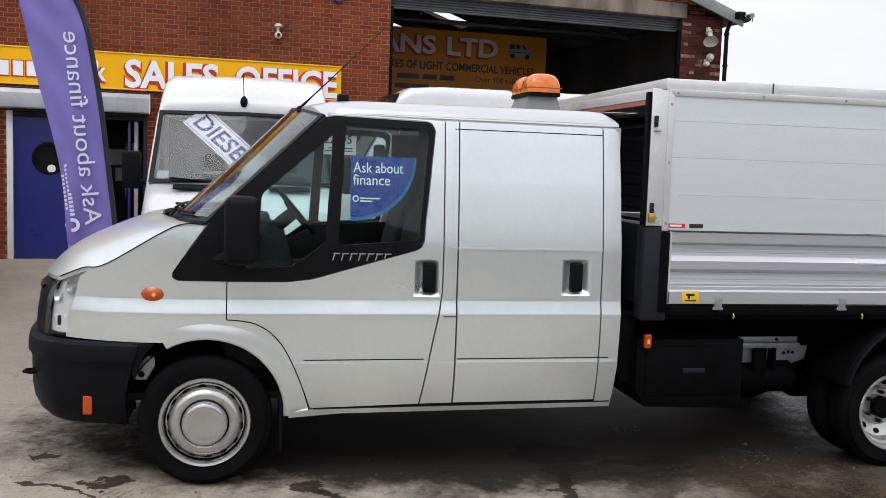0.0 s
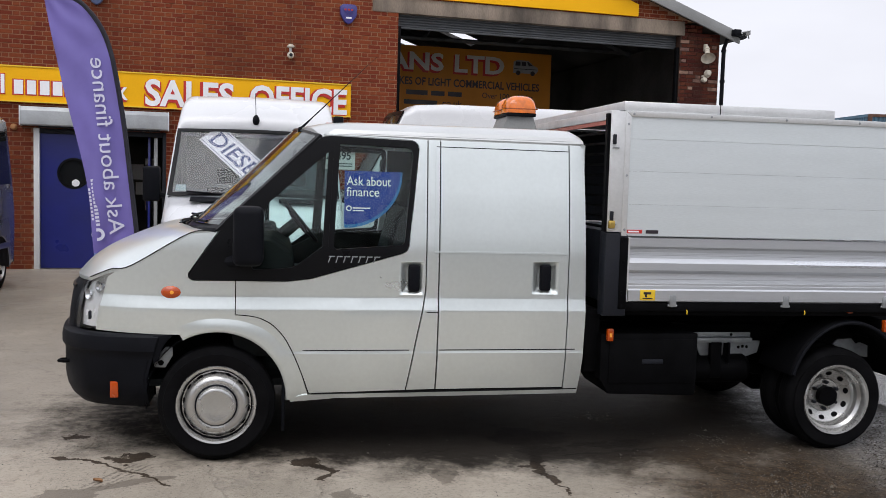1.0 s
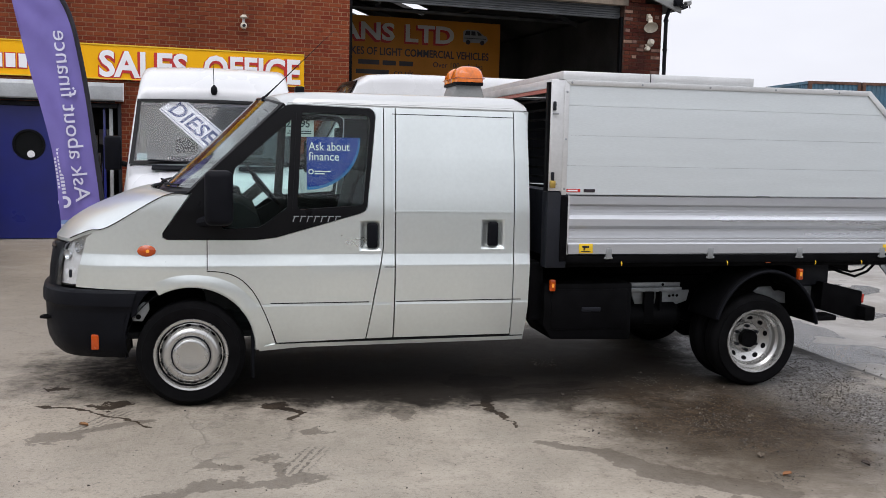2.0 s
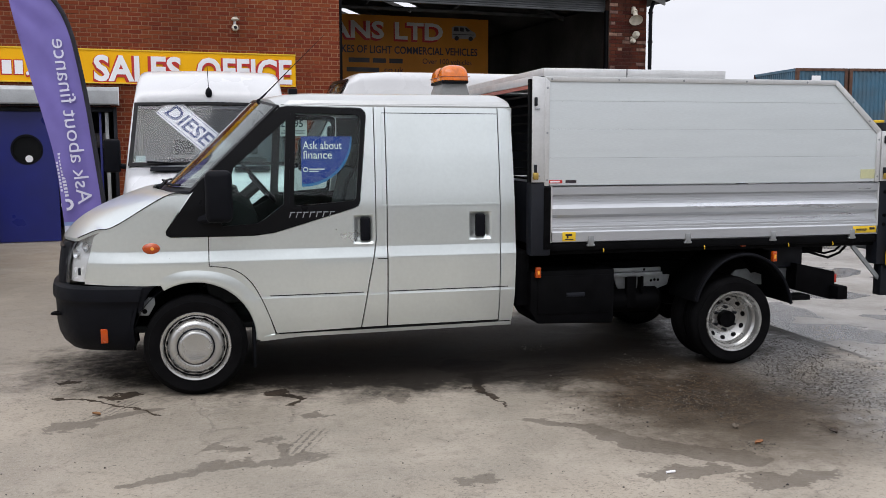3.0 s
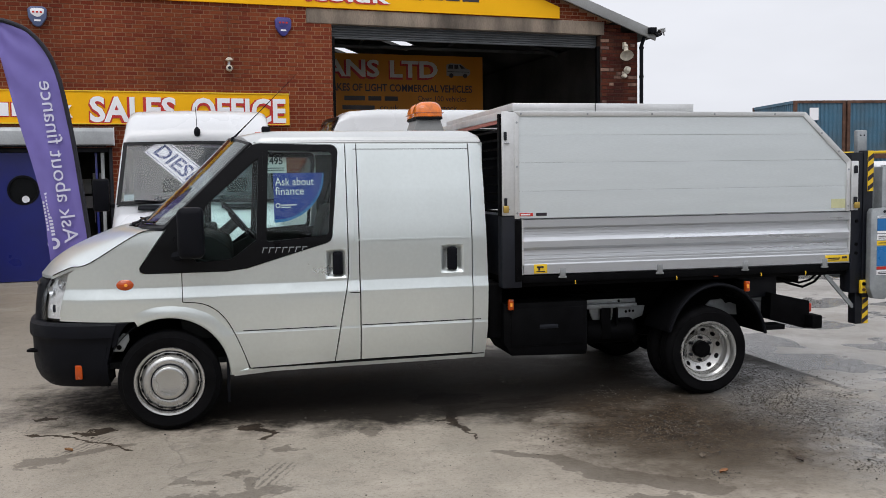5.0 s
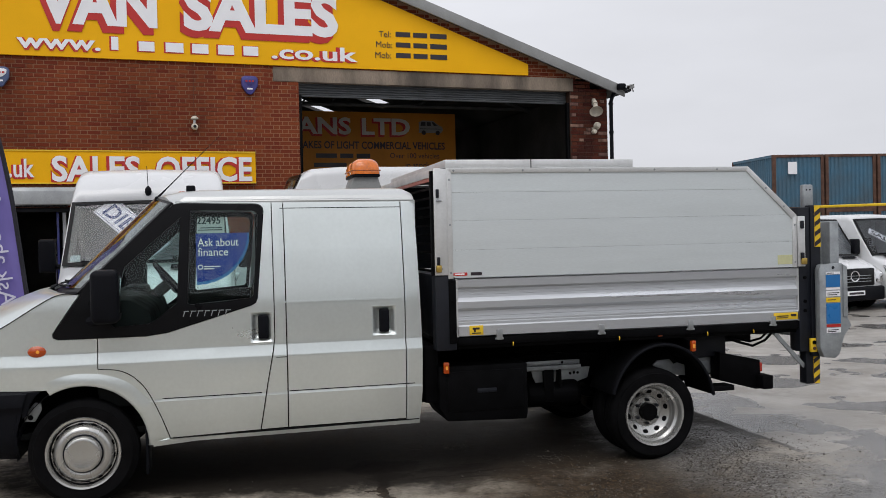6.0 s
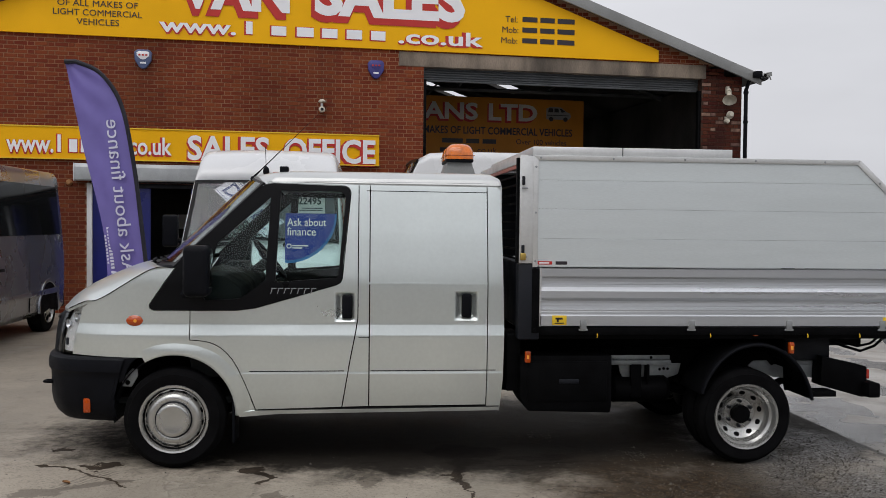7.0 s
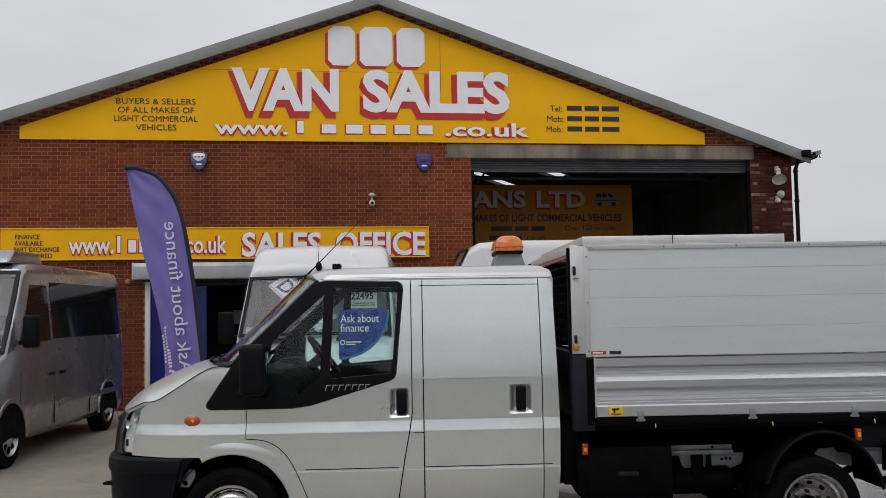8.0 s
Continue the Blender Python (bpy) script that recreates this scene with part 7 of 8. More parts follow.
def big_van(m, paint, label, L=5.6, roof=2.58, high=True, W=1.96, nose=0.62, wheelbase=3.55, side_glass=(), modern=False, wz=(1.10, 1.88), base=1.32, corner=0.20):
    v = thing("van", label, "van", m, "parked vans")
    h = W / 2
    zs = 2.16 if high else roof - 0.12
    st = [(0.0, 0.30, 0.62, 0.80, h * 0.80, h * 0.74, 0.10), (0.05, 0.27, 0.68, 0.98, h * 0.92, h * 0.86, 0.12), (0.16, 0.26, 0.80, base - 0.23, h * 0.97, h * 0.92, 0.14),
          (nose * 0.65, 0.26, 0.92, base - 0.12, h, h * 0.95, 0.12), (nose, 0.26, 1.02, base, h, h * 0.955, 0.10), (nose + 0.20, 0.26, 1.04, base + (zs - base) * 0.357, h, h * 0.94, 0.09), (nose + 0.40, 0.26, 1.05, base + (zs - base) * 0.726, h, h * 0.92, 0.09), (nose + 0.54, 0.26, 1.06, zs, h, h * 0.905, 0.09)]
    if high:
        st += [(nose + 0.66, 0.26, 1.06, zs + 0.16, h, h * 0.885, corner * 0.8), (nose + 0.80, 0.26, 1.06, roof - 0.10, h, h * 0.87, corner), (nose + 1.05, 0.26, 1.06, roof - 0.015, h, h * 0.865, corner), (nose + 1.5, 0.26, 1.06, roof, h, h * 0.865, corner)]
    else:
        st += [(nose + 0.70, 0.26, 1.06, roof - 0.03, h, h * 0.90, 0.12), (nose + 1.1, 0.26, 1.06, roof, h, h * 0.90, 0.14)]
    n0 = len(st)
    top_w = h * (0.865 if high else 0.90)
    for s in (2.6, 3.6, 4.6, L - 0.12):
        if s > st[-1][0] + 0.1:
            st.append((s, 0.26, 1.06, roof, h, top_w, corner if high else 0.14))
    st.append((L, 0.30, 1.06, roof - 0.05, h * 0.97, top_w * 0.97, 0.20))
    # the screen's opening is left out of the skin
    skin = part("body", loft(st, lambda i, j: 4 <= i <= 6 and 8 <= j <= 15), paint, v, "", 35)
    sol = skin.modifiers.new("thickness", "SOLIDIFY")
    sol.thickness, sol.offset = 0.02, -1

    def screen(u, w, lift=0.0):
        s = nose + u * 0.545
        z = float(np.interp(s, [nose, nose + 0.20, nose + 0.40, nose + 0.54], [base, base + (zs - base) * 0.357, base + (zs - base) * 0.726, zs]))
        q = 2 * w - 1
        return (s - 0.06 * (1 - q * q) - lift, q * (h * (0.925 - 0.05 * u)), z + 0.012 * (1 - abs(q)) + lift * 0.6)
    sc = part("windscreen", thicken(grid(10, 20, lambda u, w: screen(0.03 + 0.94 * u, w, 0.004)), (0.004, 0, 0)), VAN_SCREEN, v, "van windscreen", 40)
    sc.visible_shadow = False
    part("screen_seal", thicken(join(grid(2, 20, lambda u, w: screen(u * 0.05, w, 0.012)), grid(2, 20, lambda u, w: screen(0.95 + u * 0.05, w, 0.012)), grid(10, 1, lambda u, w: screen(u, w * 0.025, 0.012)), grid(10, 1, lambda u, w: screen(u, 0.975 + w * 0.025, 0.012))), (0.012, 0, 0)), BLACK_GLOSS, v)
    part("dashboard", box(nose + 0.02, nose + 0.75, -h * 0.88, h * 0.88, 0.9, base - 0.05, 0.04), CHARCOAL, v)
    # lining grey raised to stand in for sky reflected in the screen
    part("cab_lining", join(box(nose + 1.35, nose + 1.4, -h * 0.86, h * 0.86, 0.5, zs - 0.03), box(nose + 0.62, nose + 1.4, -h * 0.84, h * 0.84, zs - 0.06, zs - 0.03)), mat("grey_van_lining", (0.40, 0.41, 0.43), 0.85, 0, 0.15, 4), v)
    for y in (-0.45, 0.35):
        seat = part("seat", prism([(nose + 0.95, 0.8), (nose + 1.1, 0.8), (nose + 1.3, 1.5), (nose + 1.2, 1.52)], "y", y - 0.24, y + 0.24, 0.03), SEAT, v)
        part("headrest", box(nose + 1.22, nose + 1.31, y - 0.13, y + 0.13, 1.55, 1.74, 0.03), SEAT, seat)
    for y0, y1 in ((-0.55, 0.10), (0.05, 0.70)):
        wp = part("wiper", tube([(nose - 0.02, y0, base + 0.025), (nose - 0.055, (y0 + y1) / 2, base + 0.032), (nose - 0.04, y1, base + 0.055)], 0.011, 6), BLACK_PLASTIC, v)
    for y in (-0.46, 0.46):
        part("scuttle_vent", thicken(grid(3, 6, lambda u, w: (nose - 0.17 + 0.09 * u, y - 0.20 + 0.40 * w, base - 0.048 + 0.038 * u)), (0, 0, 0.008)), BLACK_PLASTIC, v)
    front = part("front_bumper", box(-0.06, 0.22, -h * 0.93, h * 0.93, 0.26, 0.60, 0.05, 3), BLACK_PLASTIC, v)
    gz = 0.10 if modern else 0.0
    gr = part("grille", box(-0.035, 0.05 + gz, -0.52 - gz, 0.52 + gz, 0.66 - gz * 0.4, 0.94 + gz, 0.03), BLACK_GLOSS, v)
    for z in (0.72, 0.79, 0.86):
        part("grille_bar", box(-0.045, -0.03, -0.50, 0.50, z, z + 0.016), GALV, gr)
    part("emblem", lathe([(0.075 + gz * 0.3, -0.055), (0.095 + gz * 0.4, -0.06), (0.095 + gz * 0.4, -0.03)], (0, 0, 0.81 + gz * 0.5), 24, "x"), CHROME, gr)
    part("number_plate", box(-0.085, -0.06, -0.26, 0.26, 0.40, 0.51, 0.003), SIGN_WHITE, front)
    part("plate_bar", box(-0.0885, -0.0845, -0.21, 0.21, 0.43, 0.48), SIGN_INK, front)
    for y in (-1, 1):
        hl = part("headlamp", prism([(-0.02, 0.68), (0.03, 0.68), (0.20, 0.72), (0.34, 1.08), (0.22, 1.08), (0.02, 0.92)], "y", y * h * 0.70, y * h * 0.965, 0.02), CHROME, v)
        mr = part("door_mirror", box(nose + 0.22, nose + 0.34, *sorted((y * (h + 0.03), y * (h + 0.21))), 1.36, 1.74, 0.03, 3), BLACK_PLASTIC, v, "tall black door mirror")
        part("mirror_arm", tube([(nose + 0.30, y * (h - 0.02), 1.42), (nose + 0.28, y * (h + 0.06), 1.44)], 0.03), BLACK_PLASTIC, mr)
        yy = lambda z: y * (h + 0.004 + (top_w - h) * max(0.0, (z - 1.06) / (roof - 0.2 - 1.06)) ** 1.25)

        def pane(x0, x1, z0, z1, slope=0.0, name="side_window"):
            bm = grid(1, 4, lambda u, w: (x0 + (x1 - x0) * u + slope * w * (1 - u), yy(z0 + (z1 - z0) * w) - y * 0.002, z0 + (z1 - z0) * w))
            part(name, thicken(bm, (0, y * 0.006, 0)), TINT, v, "", 0)
        pane(nose + 0.34, nose + 1.22, wz[0], wz[1], 0.36, "door_window")
        for a, b in side_glass:
            pane(a, b, wz[0] + 0.02, wz[1] + 0.05)
        for x in (nose + 0.28, nose + 1.32, nose + 2.62):
            part("door_seam", box(x, x + 0.008, *sorted((y * (h - 0.01), y * (h + 0.003))), 0.36, 1.08), BLACK_GLOSS, v)
        part("rub_strip", box(nose + 1.5, L - 0.3, *sorted((y * (h - 0.01), y * (h + 0.012))), 0.56, 0.64, 0.006), paint if side_glass else BLACK_PLASTIC, v)
        for x in (nose + 1.12, nose + 1.48):
            part("door_handle", box(x, x + 0.16, *sorted((y * (h - 0.01), y * (h + 0.03))), 0.98, 1.02, 0.01), BLACK_PLASTIC, v)
        for x in (0.95, 0.95 + wheelbase):
            simple_wheel(v, x, y * (h - 0.02), 0.34, -y)
            ar = lathe([(0.37, -0.01), (0.40, 0.012), (0.44, 0.012), (0.45, -0.01)], (0, 0, 0), 24, "y", radians(-5), radians(185))
            for q in ar.verts:
                q.co = (x + q.co.x, y * (h + q.co.y), 0.345 + q.co.z)
            part("arch_trim", ar, paint, v)
            # flat black disc painted in for the shade inside the wheel arch
            dk = lathe([(0.0, 0.0), (0.39, 0.0)], (0, 0, 0), 24, "y", radians(-10), radians(190))
            for q in dk.verts:
                q.co = (x + q.co.x, y * (h + 0.003), 0.345 + q.co.z)
            part("arch_shadow_gap", thicken(dk, (0, y * 0.003, 0)), BLACK_FRAME, v)
    part("rear_bumper", box(L - 0.08, L + 0.08, -h * 0.95, h * 0.95, 0.30, 0.52, 0.03), BLACK_PLASTIC, v)
    return v, screen


def dashboard_card(m, screen, words, uv, wide, tall, tilt, ink, name, label):
    """A lettered card behind a van's windscreen; uv: its middle on the glass."""
    c = thing(name, label, "card", m, "cards in the windscreens")
    p = Vector(screen(uv[0], uv[1], -0.035))
    a = (Vector(screen(uv[0], uv[1] + 0.05)) - Vector(screen(uv[0], uv[1] - 0.05))).normalized()
    b = (Vector(screen(uv[0] + 0.1, uv[1])) - Vector(screen(uv[0] - 0.1, uv[1]))).normalized()
    nrm = a.cross(b).normalized()
    if nrm.x > 0:
        nrm = -nrm
    right = b.cross(nrm).normalized()
    base = Matrix((right, -nrm, b)).transposed().to_4x4()
    base = Matrix.Translation(p) @ base @ Matrix.Rotation(radians(tilt), 4, "Y")
    part("sheet", move(box(-wide / 2, wide / 2, -0.001, 0.003, -tall / 2, tall / 2), base), SIGN_WHITE, c)
    part("border", move(join(box(-wide / 2 + 0.015, wide / 2 - 0.015, -0.0025, -0.0012, tall / 2 - 0.025, tall / 2 - 0.018), box(-wide / 2 + 0.015, wide / 2 - 0.015, -0.0025, -0.0012, -tall / 2 + 0.018, -tall / 2 + 0.025)), base), ink, c)
    letters("letter", move(lettering(words, tall * 0.85, 0.001, 0.005, wide * 0.84), base @ Matrix.Translation((0, -0.003, -tall * 0.30))), ink, c)


CARD_BLUE = mat("card_blue_ink", (0.05, 0.075, 0.22), 0.5)
M_WHITE = Matrix.Translation((0.07, 4.10, 0)) @ Matrix.Rotation(radians(90), 4, "Z")
_, scr = big_van(M_WHITE, WHITE, "white high-roof van facing out of the yard", 5.4, 2.58, True, base=1.43, corner=0.12)
dashboard_card(M_WHITE, scr, "DIESEL", (0.61, 0.605), 0.96, 0.31, 47, CARD_BLUE, "windscreen_card", "white DIESEL card with blue capitals in the windscreen")
tax = thing("screen_sticker", "small pale teal sticker in the windscreen corner", "sticker", M_WHITE)
part("film", thicken(grid(2, 2, lambda u, w: scr(0.08 + 0.10 * u, 0.90 + 0.06 * w, -0.012)), (0.002, 0, 0)), mat("pale_teal_film", (0.30, 0.45, 0.43), 0.5), tax)
aer = thing("van_aerial", "short black roof aerial with a round foot", "aerial", Matrix.Translation((0.06, 5.30, 2.29)))
part("rod", tube([(0, 0, 0.02), (-0.01, 0.0, 0.30)], 0.004, 6), BLACK_PLASTIC, aer)
part("foot", lathe([(0.0, -0.055), (0.025, -0.05), (0.04, -0.01), (0.035, 0.03), (0.012, 0.06), (0.0, 0.065)], (0, 0, 0), 16, "z"), BLACK_PLASTIC, aer)
M_SIDE = Matrix.Translation((0.74, 9.0, 0)) @ Matrix.Rotation(radians(2), 4, "Z") @ Matrix.Diagonal((1.15, 1.05, 1.12, 1))
big_van(M_SIDE, WHITE, "white van parked side-on before the shed", 4.9, 2.50, False)
GREY_SILVER = mat("grey_silver_paint", (0.30, 0.315, 0.345), 0.26, 0.75, 0.06, 1.5, coat=0.5)
M_BUS = Matrix.Translation((-4.39, 3.62, 0)) @ Matrix.Rotation(radians(90), 4, "Z")
bus, _ = big_van(M_BUS, GREY_SILVER, "grey silver minibus with tinted side windows", 5.15, 2.40, False, 1.98, 0.92, 3.4, ((2.23, 3.55), (3.56, 4.92)), wz=(1.42, 2.12))
part("roof_unit", prism([(1.45, 2.38), (1.62, 2.55), (2.35, 2.55), (2.55, 2.40)], "y", -0.72, 0.72, 0.03, 3), GREY_SILVER, bus, "raised roof unit")
LOW = Matrix.Diagonal((0.92, 0.97, 0.82, 1))
M_R1 = Matrix.Translation((12.95, 9.63, 0)) @ Matrix.Rotation(radians(104), 4, "Z") @ LOW
_, scr1 = big_van(M_R1, WHITE, "white van with a black grille for sale", 5.2, 2.36, False, modern=True)
M_R2 = Matrix.Translation((14.87, 9.90, 0)) @ Matrix.Rotation(radians(104), 4, "Z") @ LOW
_, scr2 = big_van(M_R2, WHITE, "white van with a SALE card in its windscreen", 5.2, 2.36, False, modern=True)
dashboard_card(M_R2, scr2, "SALE", (0.5, 0.66), 0.7, 0.2, 38, SIGN_INK, "windscreen_card", "white SALE card with dark capitals in the windscreen")


# ---------------------------------------------------------------- flag, containers, yard edge
def feather_flag():
    fl = thing("feather_flag", "purple feather flag seen from behind, white mirrored words", "flag", Matrix.Translation((-0.9, 3.5, 0)))
    left = [(-1.79, 3.275), (-1.70, 2.80), (-1.575, 2.28), (-1.41, 1.60), (-1.345, 1.0), (-1.33, 0.62)]
    right = [(-1.68, 3.282), (-1.44, 3.17), (-1.235, 2.87), (-1.11, 2.30), (-1.02, 1.60), (-0.96, 1.05), (-0.925, 0.62)]
    rl, rr = round_line([(a, b) for a, b in left], 8), round_line([(a, b) for a, b in right], 8)

    def line(pts, t):
        k = t * (len(pts) - 1)
        i = min(int(k), len(pts) - 2)
        return Vector(pts[i]).lerp(Vector(pts[i + 1]), k - i)

    def cloth(u, v):
        p = line(rl, u).lerp(line(rr, u), v)
        wave = 0.030 * math.sin(7 * u + 3 * v) * (1 - v) + 0.016 * math.sin(13 * u + 9 * v) * (1 - v) + 0.006 * math.sin(31 * u - 14 * v)
        return Vector((p[0] + 0.9, wave, p[1]))
    part("cloth", thicken(grid(60, 14, cloth), (0, 0.003, 0)), FLAG, fl, "purple cloth", 60)
    # white foot of the print below a pale blue wave
    def foot(u, v):
        t = 0.865 + 0.05 * (v - 0.3) + u * (0.135 - 0.05 * (v - 0.3))
        q = cloth(min(t, 1.0), v)
        return q + Vector((0, -0.004, 0))
    part("print_foot", thicken(grid(8, 14, lambda u, v: foot(u, v * 0.985)), (0, 0.002, 0)), FLAG_WHITE, fl, "white printed foot")
    part("print_wave", thicken(grid(1, 14, lambda u, v: foot(0.0, v * 0.985) + Vector((0, -0.003, 0.035 * (1 - u)))), (0, 0.002, 0)), mat("pale_blue_print", (0.25, 0.36, 0.62), 0.8), fl)
    pole = [(p[0] + 0.9, 0.0, p[1]) for p in rr] + [(0.03, 0.0, 0.30), (0.04, 0.0, 0.06)]
    part("sleeve", tube([(-0.89, 0, 3.278)] + pole[:-2], 0.022, 8), FLAG_EDGE, fl, "black pole sleeve")
    part("pole", tube(pole[-12:], 0.014, 8), CHARCOAL, fl)
    part("base", lathe([(0.0, 0.0), (0.22, 0.0), (0.22, 0.03), (0.05, 0.05), (0.02, 0.10), (0.0, 0.10)], (0.04, 0, 0), 24, "z"), BLACK_PLASTIC, fl)

    def words(text, start, end, size, m):
        bm = lettering(text, size, 0.002, 0.0, (Vector(end) - Vector(start)).length, "LEFT")
        d = (Vector(end) - Vector(start)).normalized()
        up = Vector((d.y, -d.x))
        for v in bm.verts:
            q = Vector(start) + d * v.co.x + up * v.co.z
            t = (3.28 - q.y) / 2.66
            v.co = (q.x + 0.9, 0.025 * math.sin(7 * t + 1.5) * 0.5 - 0.022 + v.co.y, q.y)
        letters("letter", bm, m, fl, "white letter printed through the cloth")
    words("Ask about finance", (-1.20, 1.09), (-1.375, 2.69), 0.20, FLAG_WHITE)
    for (a, b), (c, d), w in (((-1.30, 1.17), (-1.355, 1.62), 0.034), ((-1.345, 1.22), (-1.385, 1.55), 0.018)):
        dv = (Vector((c, d)) - Vector((a, b))).normalized()
        n = int((Vector((c, d)) - Vector((a, b))).length / 0.034)
        for k in range(n):
            q = Vector((a, b)) + dv * 0.034 * k
            part("bar", move(box(0, 0.022, -0.03, -0.027, -w / 2, w / 2), Matrix.Translation((q.x + 0.9, 0, q.y)) @ Matrix.Rotation(-math.atan2(dv.y, dv.x), 4, "Y")), FLAG_WHITE, fl)
    part("emblem", thicken(lathe([(0.03, -0.03), (0.058, -0.03)], (-0.40, 0.0, 1.09), 24), (0, 0.002, 0)), FLAG_WHITE, fl)


feather_flag()


def container(x, y, z, turn, shade):
    c = thing("shipping_container", "weathered blue steel shipping container in a stack", "container", Matrix.Translation((x, y, z)) @ Matrix.Rotation(turn, 4, "Z"), "stacked containers")
    W, L, H = 2.44, 4.20, 2.50

    def corrug(length, fixed, axis):
        bm = bmesh.new()
        pts = []
        k = 0.08
        while k < length - 0.2:
            pts += [(k, 0.0), (k + 0.07, 0.0), (k + 0.10, 0.035), (k + 0.17, 0.035)]
            k += 0.20
        pts.append((length - 0.08, 0.0))
        prev = None
        for a, d in pts:
            q = (a, fixed + d, 0.14) if axis == "x" else (fixed + d, a, 0.14)
            r = (a, fixed + d, H - 0.12) if axis == "x" else (fixed + d, a, H - 0.12)
            cur = (bm.verts.new(q), bm.verts.new(r))
            if prev:
                bm.faces.new((prev[0], cur[0], cur[1], prev[1]))
            prev = cur
        return bm
    part("end_wall", thicken(corrug(W, 0.03, "x"), (0, 0.03, 0)), CONTAINER, c)
    part("side_wall", thicken(corrug(L, 0.03, "y"), (0.03, 0, 0)), CONTAINER, c)
    part("side_wall", thicken(corrug(L, W - 0.10, "y"), (0.03, 0, 0)), CONTAINER, c)
    part("back_wall", box(0.05, W - 0.05, L - 0.08, L - 0.03, 0.1, H - 0.1), CONTAINER, c)
    part("roof_sheet", box(0.04, W - 0.04, 0.04, L - 0.04, H - 0.05, H - 0.02), CONTAINER, c)
    part("floor_frame", box(0.02, W - 0.02, 0.02, L - 0.02, 0.02, 0.14), RUST, c)
    for a in (0.0, W - 0.14):
        for b in (0.0, L - 0.14):
            part("corner_post", box(a, a + 0.14, b, b + 0.14, 0.0, H), RUST, c)
    for zz in (0.0, H - 0.12):
        part("rail", box(0.14, W - 0.14, 0.0, 0.08, zz, zz + 0.12), RUST, c)
        part("rail", box(0.0, 0.08, 0.14, L - 0.14, zz, zz + 0.12), CONTAINER, c)
    return c


for lev in (0, 1):
    for k in range(4):
        container(25.1 + k * 2.50, 31.0 - k * 0.28, lev * 2.50, radians(-6), k)
lb = tagged(part("container_label", box(0, 0.42, -0.03, -0.01, 0, 0.55), SIGN_WHITE), "white printed label on the blue container", "label")
lb.matrix_world = Matrix.Translation((25.78, 30.89, 4.12)) @ Matrix.Rotation(radians(-6), 4, "Z")
yb = thing("yellow_rail", "long yellow painted rail at the edge of the yard", "rail", Matrix.Translation((18.6, 18.2, 0)) @ Matrix.Rotation(radians(-50), 4, "Z"))
part("beam", box(-0.6, 9, -0.04, 0.04, 2.27, 2.35, 0.02), STICKER_YELLOW, yb)
for x in (-0.5, 2.4, 5.8, 8.8):
    part("post", box(x, x + 0.12, -0.05, 0.05, 0, 2.24, 0.01), STICKER_YELLOW, yb)


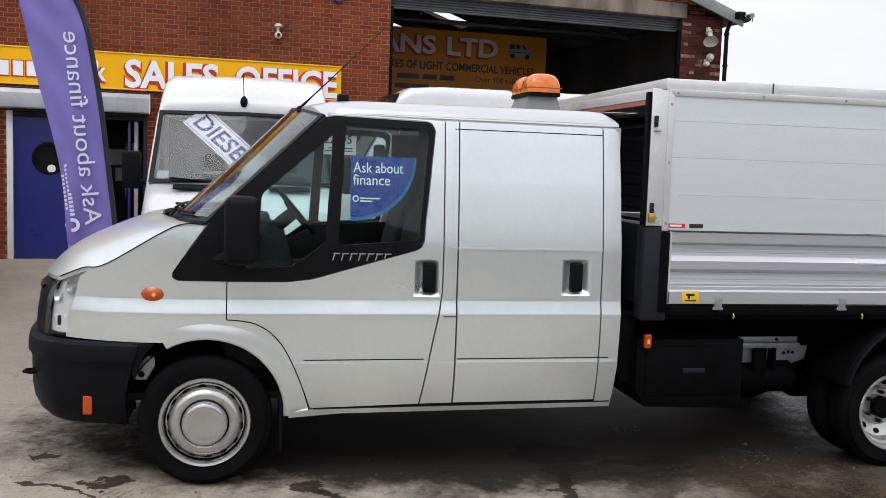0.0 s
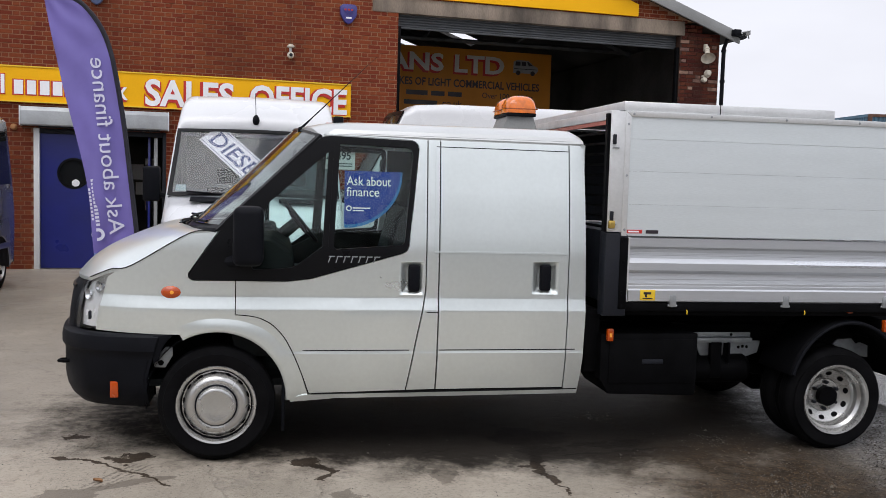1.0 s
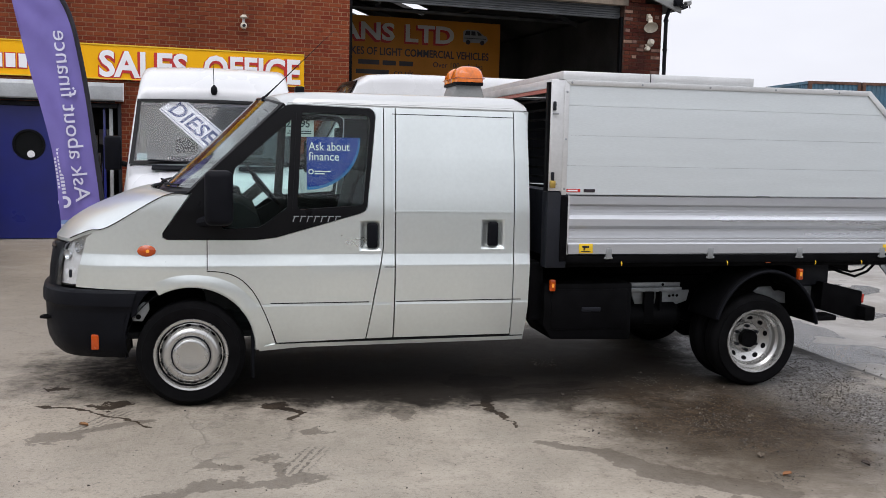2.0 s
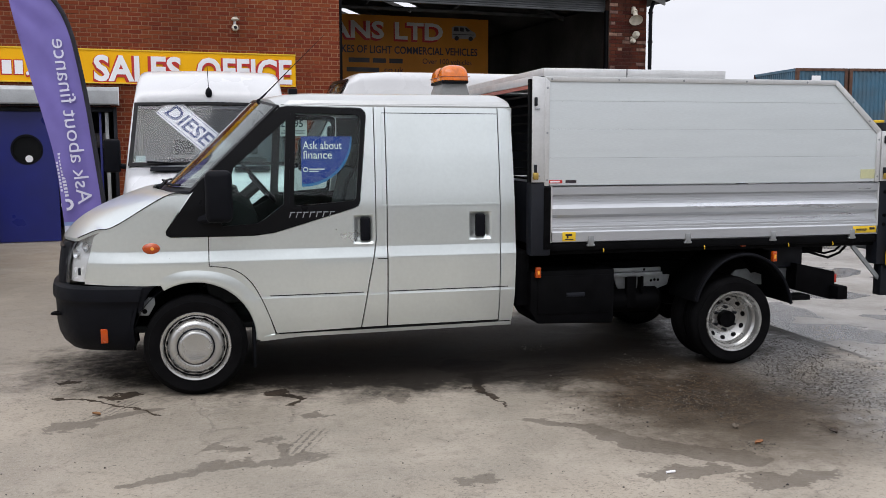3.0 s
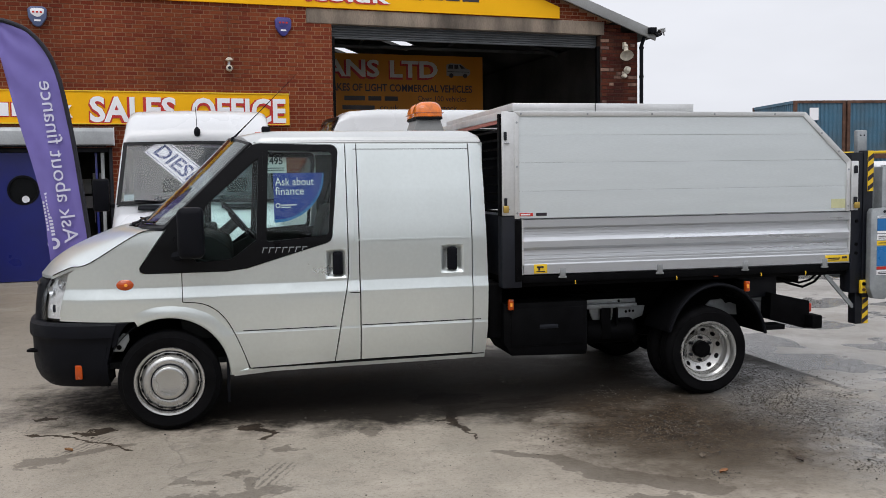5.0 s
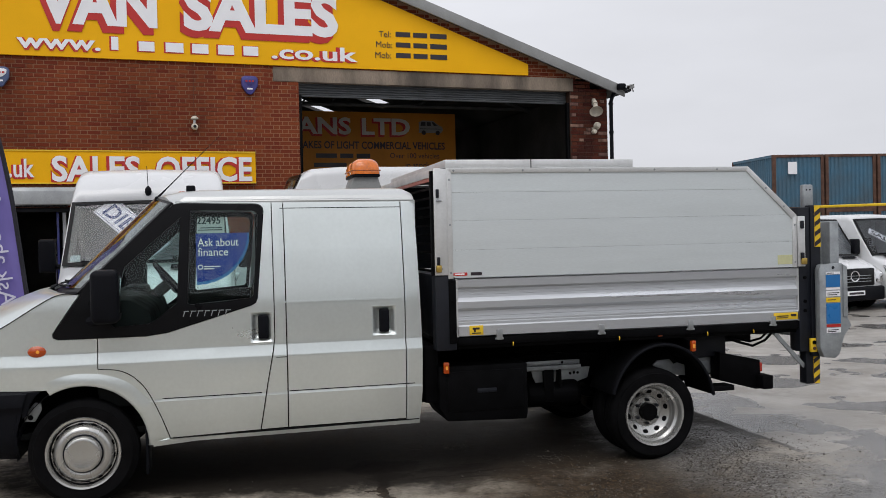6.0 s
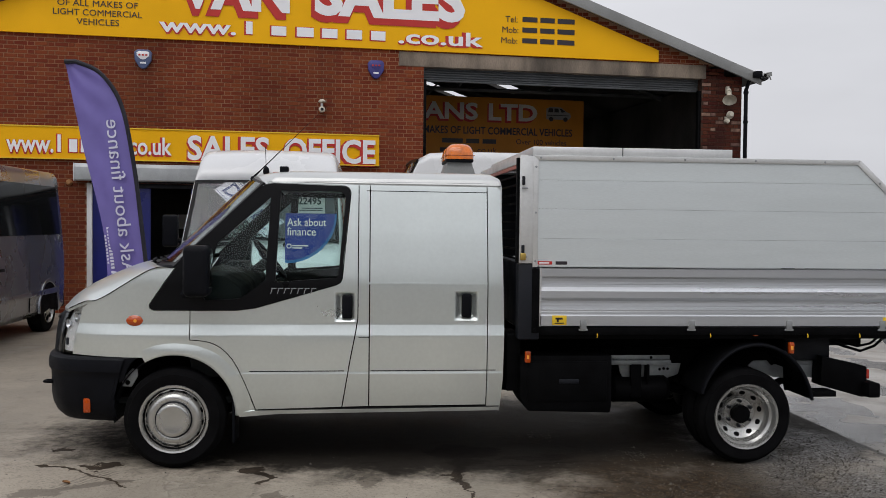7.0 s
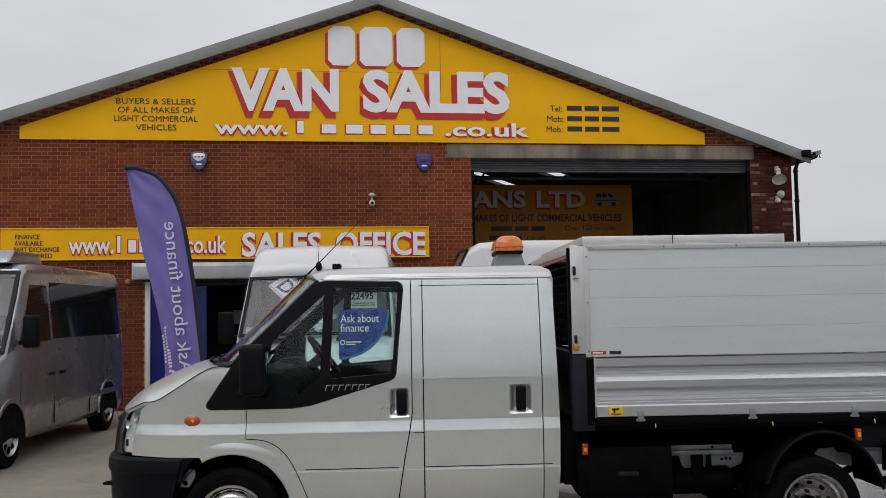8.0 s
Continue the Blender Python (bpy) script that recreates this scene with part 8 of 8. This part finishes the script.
# ---------------------------------------------------------------- grit, and the bricks last
def grit():
    rng = random.Random(11)
    verts, faces = [], []
    heaps = [(4.40 + rng.gauss(0, 0.26), 0.05 + rng.gauss(0, 0.75), rng.uniform(0.06, 0.22)) for _ in range(34)] + [(4.05 + rng.gauss(0, 0.16), -1.75 + rng.gauss(0, 0.22), rng.uniform(0.05, 0.14)) for _ in range(8)] + [(3.45 + rng.gauss(0, 0.50), -0.70 + rng.gauss(0, 0.45), rng.uniform(0.06, 0.25)) for _ in range(18)]
    for _ in range(9000):
        a, b = rng.gauss(0, 1), rng.gauss(0, 1)
        x, y = 4.40 + a * 0.28, 0.05 + b * 0.85
        pick = rng.random()
        if pick > 0.45:
            hx, hy, wide = rng.choice(heaps)
            x, y = hx + a * wide, hy + b * wide
        elif pick < 0.03:
            x, y = rng.uniform(-1.5, 4.0), rng.uniform(-2.6, 0.4)
        elif pick < 0.20:
            x, y = 3.45 + a * 0.5, -0.65 + b * 0.42
        s = rng.uniform(0.002, 0.006) * (2.0 if rng.random() < 0.05 else 1)
        if math.hypot(x - 3.945, y - 0.05) < 0.22:
            continue
        n0 = len(verts)
        t = rng.uniform(0, 6.28)
        pts = [(s * math.cos(t + k * 2.09) * rng.uniform(0.7, 1.3), s * math.sin(t + k * 2.09) * rng.uniform(0.7, 1.3)) for k in range(3)]
        verts += [(x + p, y + q, -0.001) for p, q in pts] + [(x + p * 0.6, y + q * 0.6, s * rng.uniform(0.5, 1.0)) for p, q in pts]
        faces += [(n0, n0 + 1, n0 + 4, n0 + 3), (n0 + 1, n0 + 2, n0 + 5, n0 + 4), (n0 + 2, n0, n0 + 3, n0 + 5), (n0 + 3, n0 + 4, n0 + 5)]
    me = bpy.data.meshes.new("gravel")
    me.from_pydata(verts, [], faces)
    me.materials.append(mat("loose_grit", (0.10, 0.085, 0.07), 0.45, 0, 0.3, 30, rand=0.85))
    tagged(new("gravel", me), "loose grit and small stones scattered on the concrete", "gravel", kind="stuff")
    butt = tagged(part("paper_scrap", tube([(2.37, -2.09, 0.007), (2.42, -2.085, 0.007)], 0.007, 8), SIGN_WHITE, None), "tiny rolled white paper scrap on the concrete", "litter")
    for k in range(4):
        x, y = (3.09, 3.12, 3.62, -0.60)[k], (-1.78, -1.48, -1.70, -0.32)[k]
        bm = grid(4, 2, lambda u, v: ((u - 0.5) * 0.05, (v - 0.5) * 0.042 * math.sin(math.pi * min(max(u, 0.08), 0.92)), 0.003 + 0.012 * (v - 0.5) ** 2 * 4 + 0.008 * u))
        lf = part("fallen_leaf", thicken(bm, (0, 0, 0.001)), mat("brown_leaf", ((0.30, 0.12, 0.04), (0.16, 0.125, 0.09), (0.05, 0.035, 0.025), (0.28, 0.13, 0.045))[k], 0.7, 0, 0.3, 40), None)
        lf.matrix_world = pose(x, y, 0, 0, 0, 57 * k)
        tagged(lf, "curled brown fallen leaf on the wet concrete", "leaf", "fallen leaves")


grit()


def lay_bricks():
    rng = random.Random(5)
    pale = mat("spalled_brick", (0.21, 0.115, 0.085), 0.9, 0, 0.3, 9, 0.4, 120, rand=0.3)
    verts, faces, pv, pf, ov, of = [], [], [], [], [], []
    shared = {}
    for u0, u1, z0, z1, out in brick_rows():
        near = -0.25 < u0 and u1 <= 2.401 and 3.38 < z0 and z1 < 4.62
        if near:
            key = (round(u1 - u0, 3), 0)
            if key not in shared:
                me = bpy.data.meshes.new("brick")
                v, f = brick_shape(0, u1 - u0, 0, 0.065, 0.0)
                me.from_pydata(v, [], f)
                me.materials.append(BRICK)
                shared[key] = me
            ob = new("brick", shared[key])
            ob.parent = WALL
            ob.location = (u0, out, z0)
            continue
        v, f = brick_shape(u0, u1, z0, z1, out)
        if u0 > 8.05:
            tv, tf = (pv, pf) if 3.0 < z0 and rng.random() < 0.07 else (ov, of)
        else:
            tv, tf = verts, faces
        n0 = len(tv)
        tv += v
        tf += [tuple(i + n0 for i in q) for q in f]
    for name, tv, tf, m in (("brickwork", verts, faces, BRICK), ("pier_brickwork", ov, of, BRICK_PIER), ("spalled_brickwork", pv, pf, pale)):
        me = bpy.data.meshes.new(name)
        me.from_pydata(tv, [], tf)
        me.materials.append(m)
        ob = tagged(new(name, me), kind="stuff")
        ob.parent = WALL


lay_bricks()
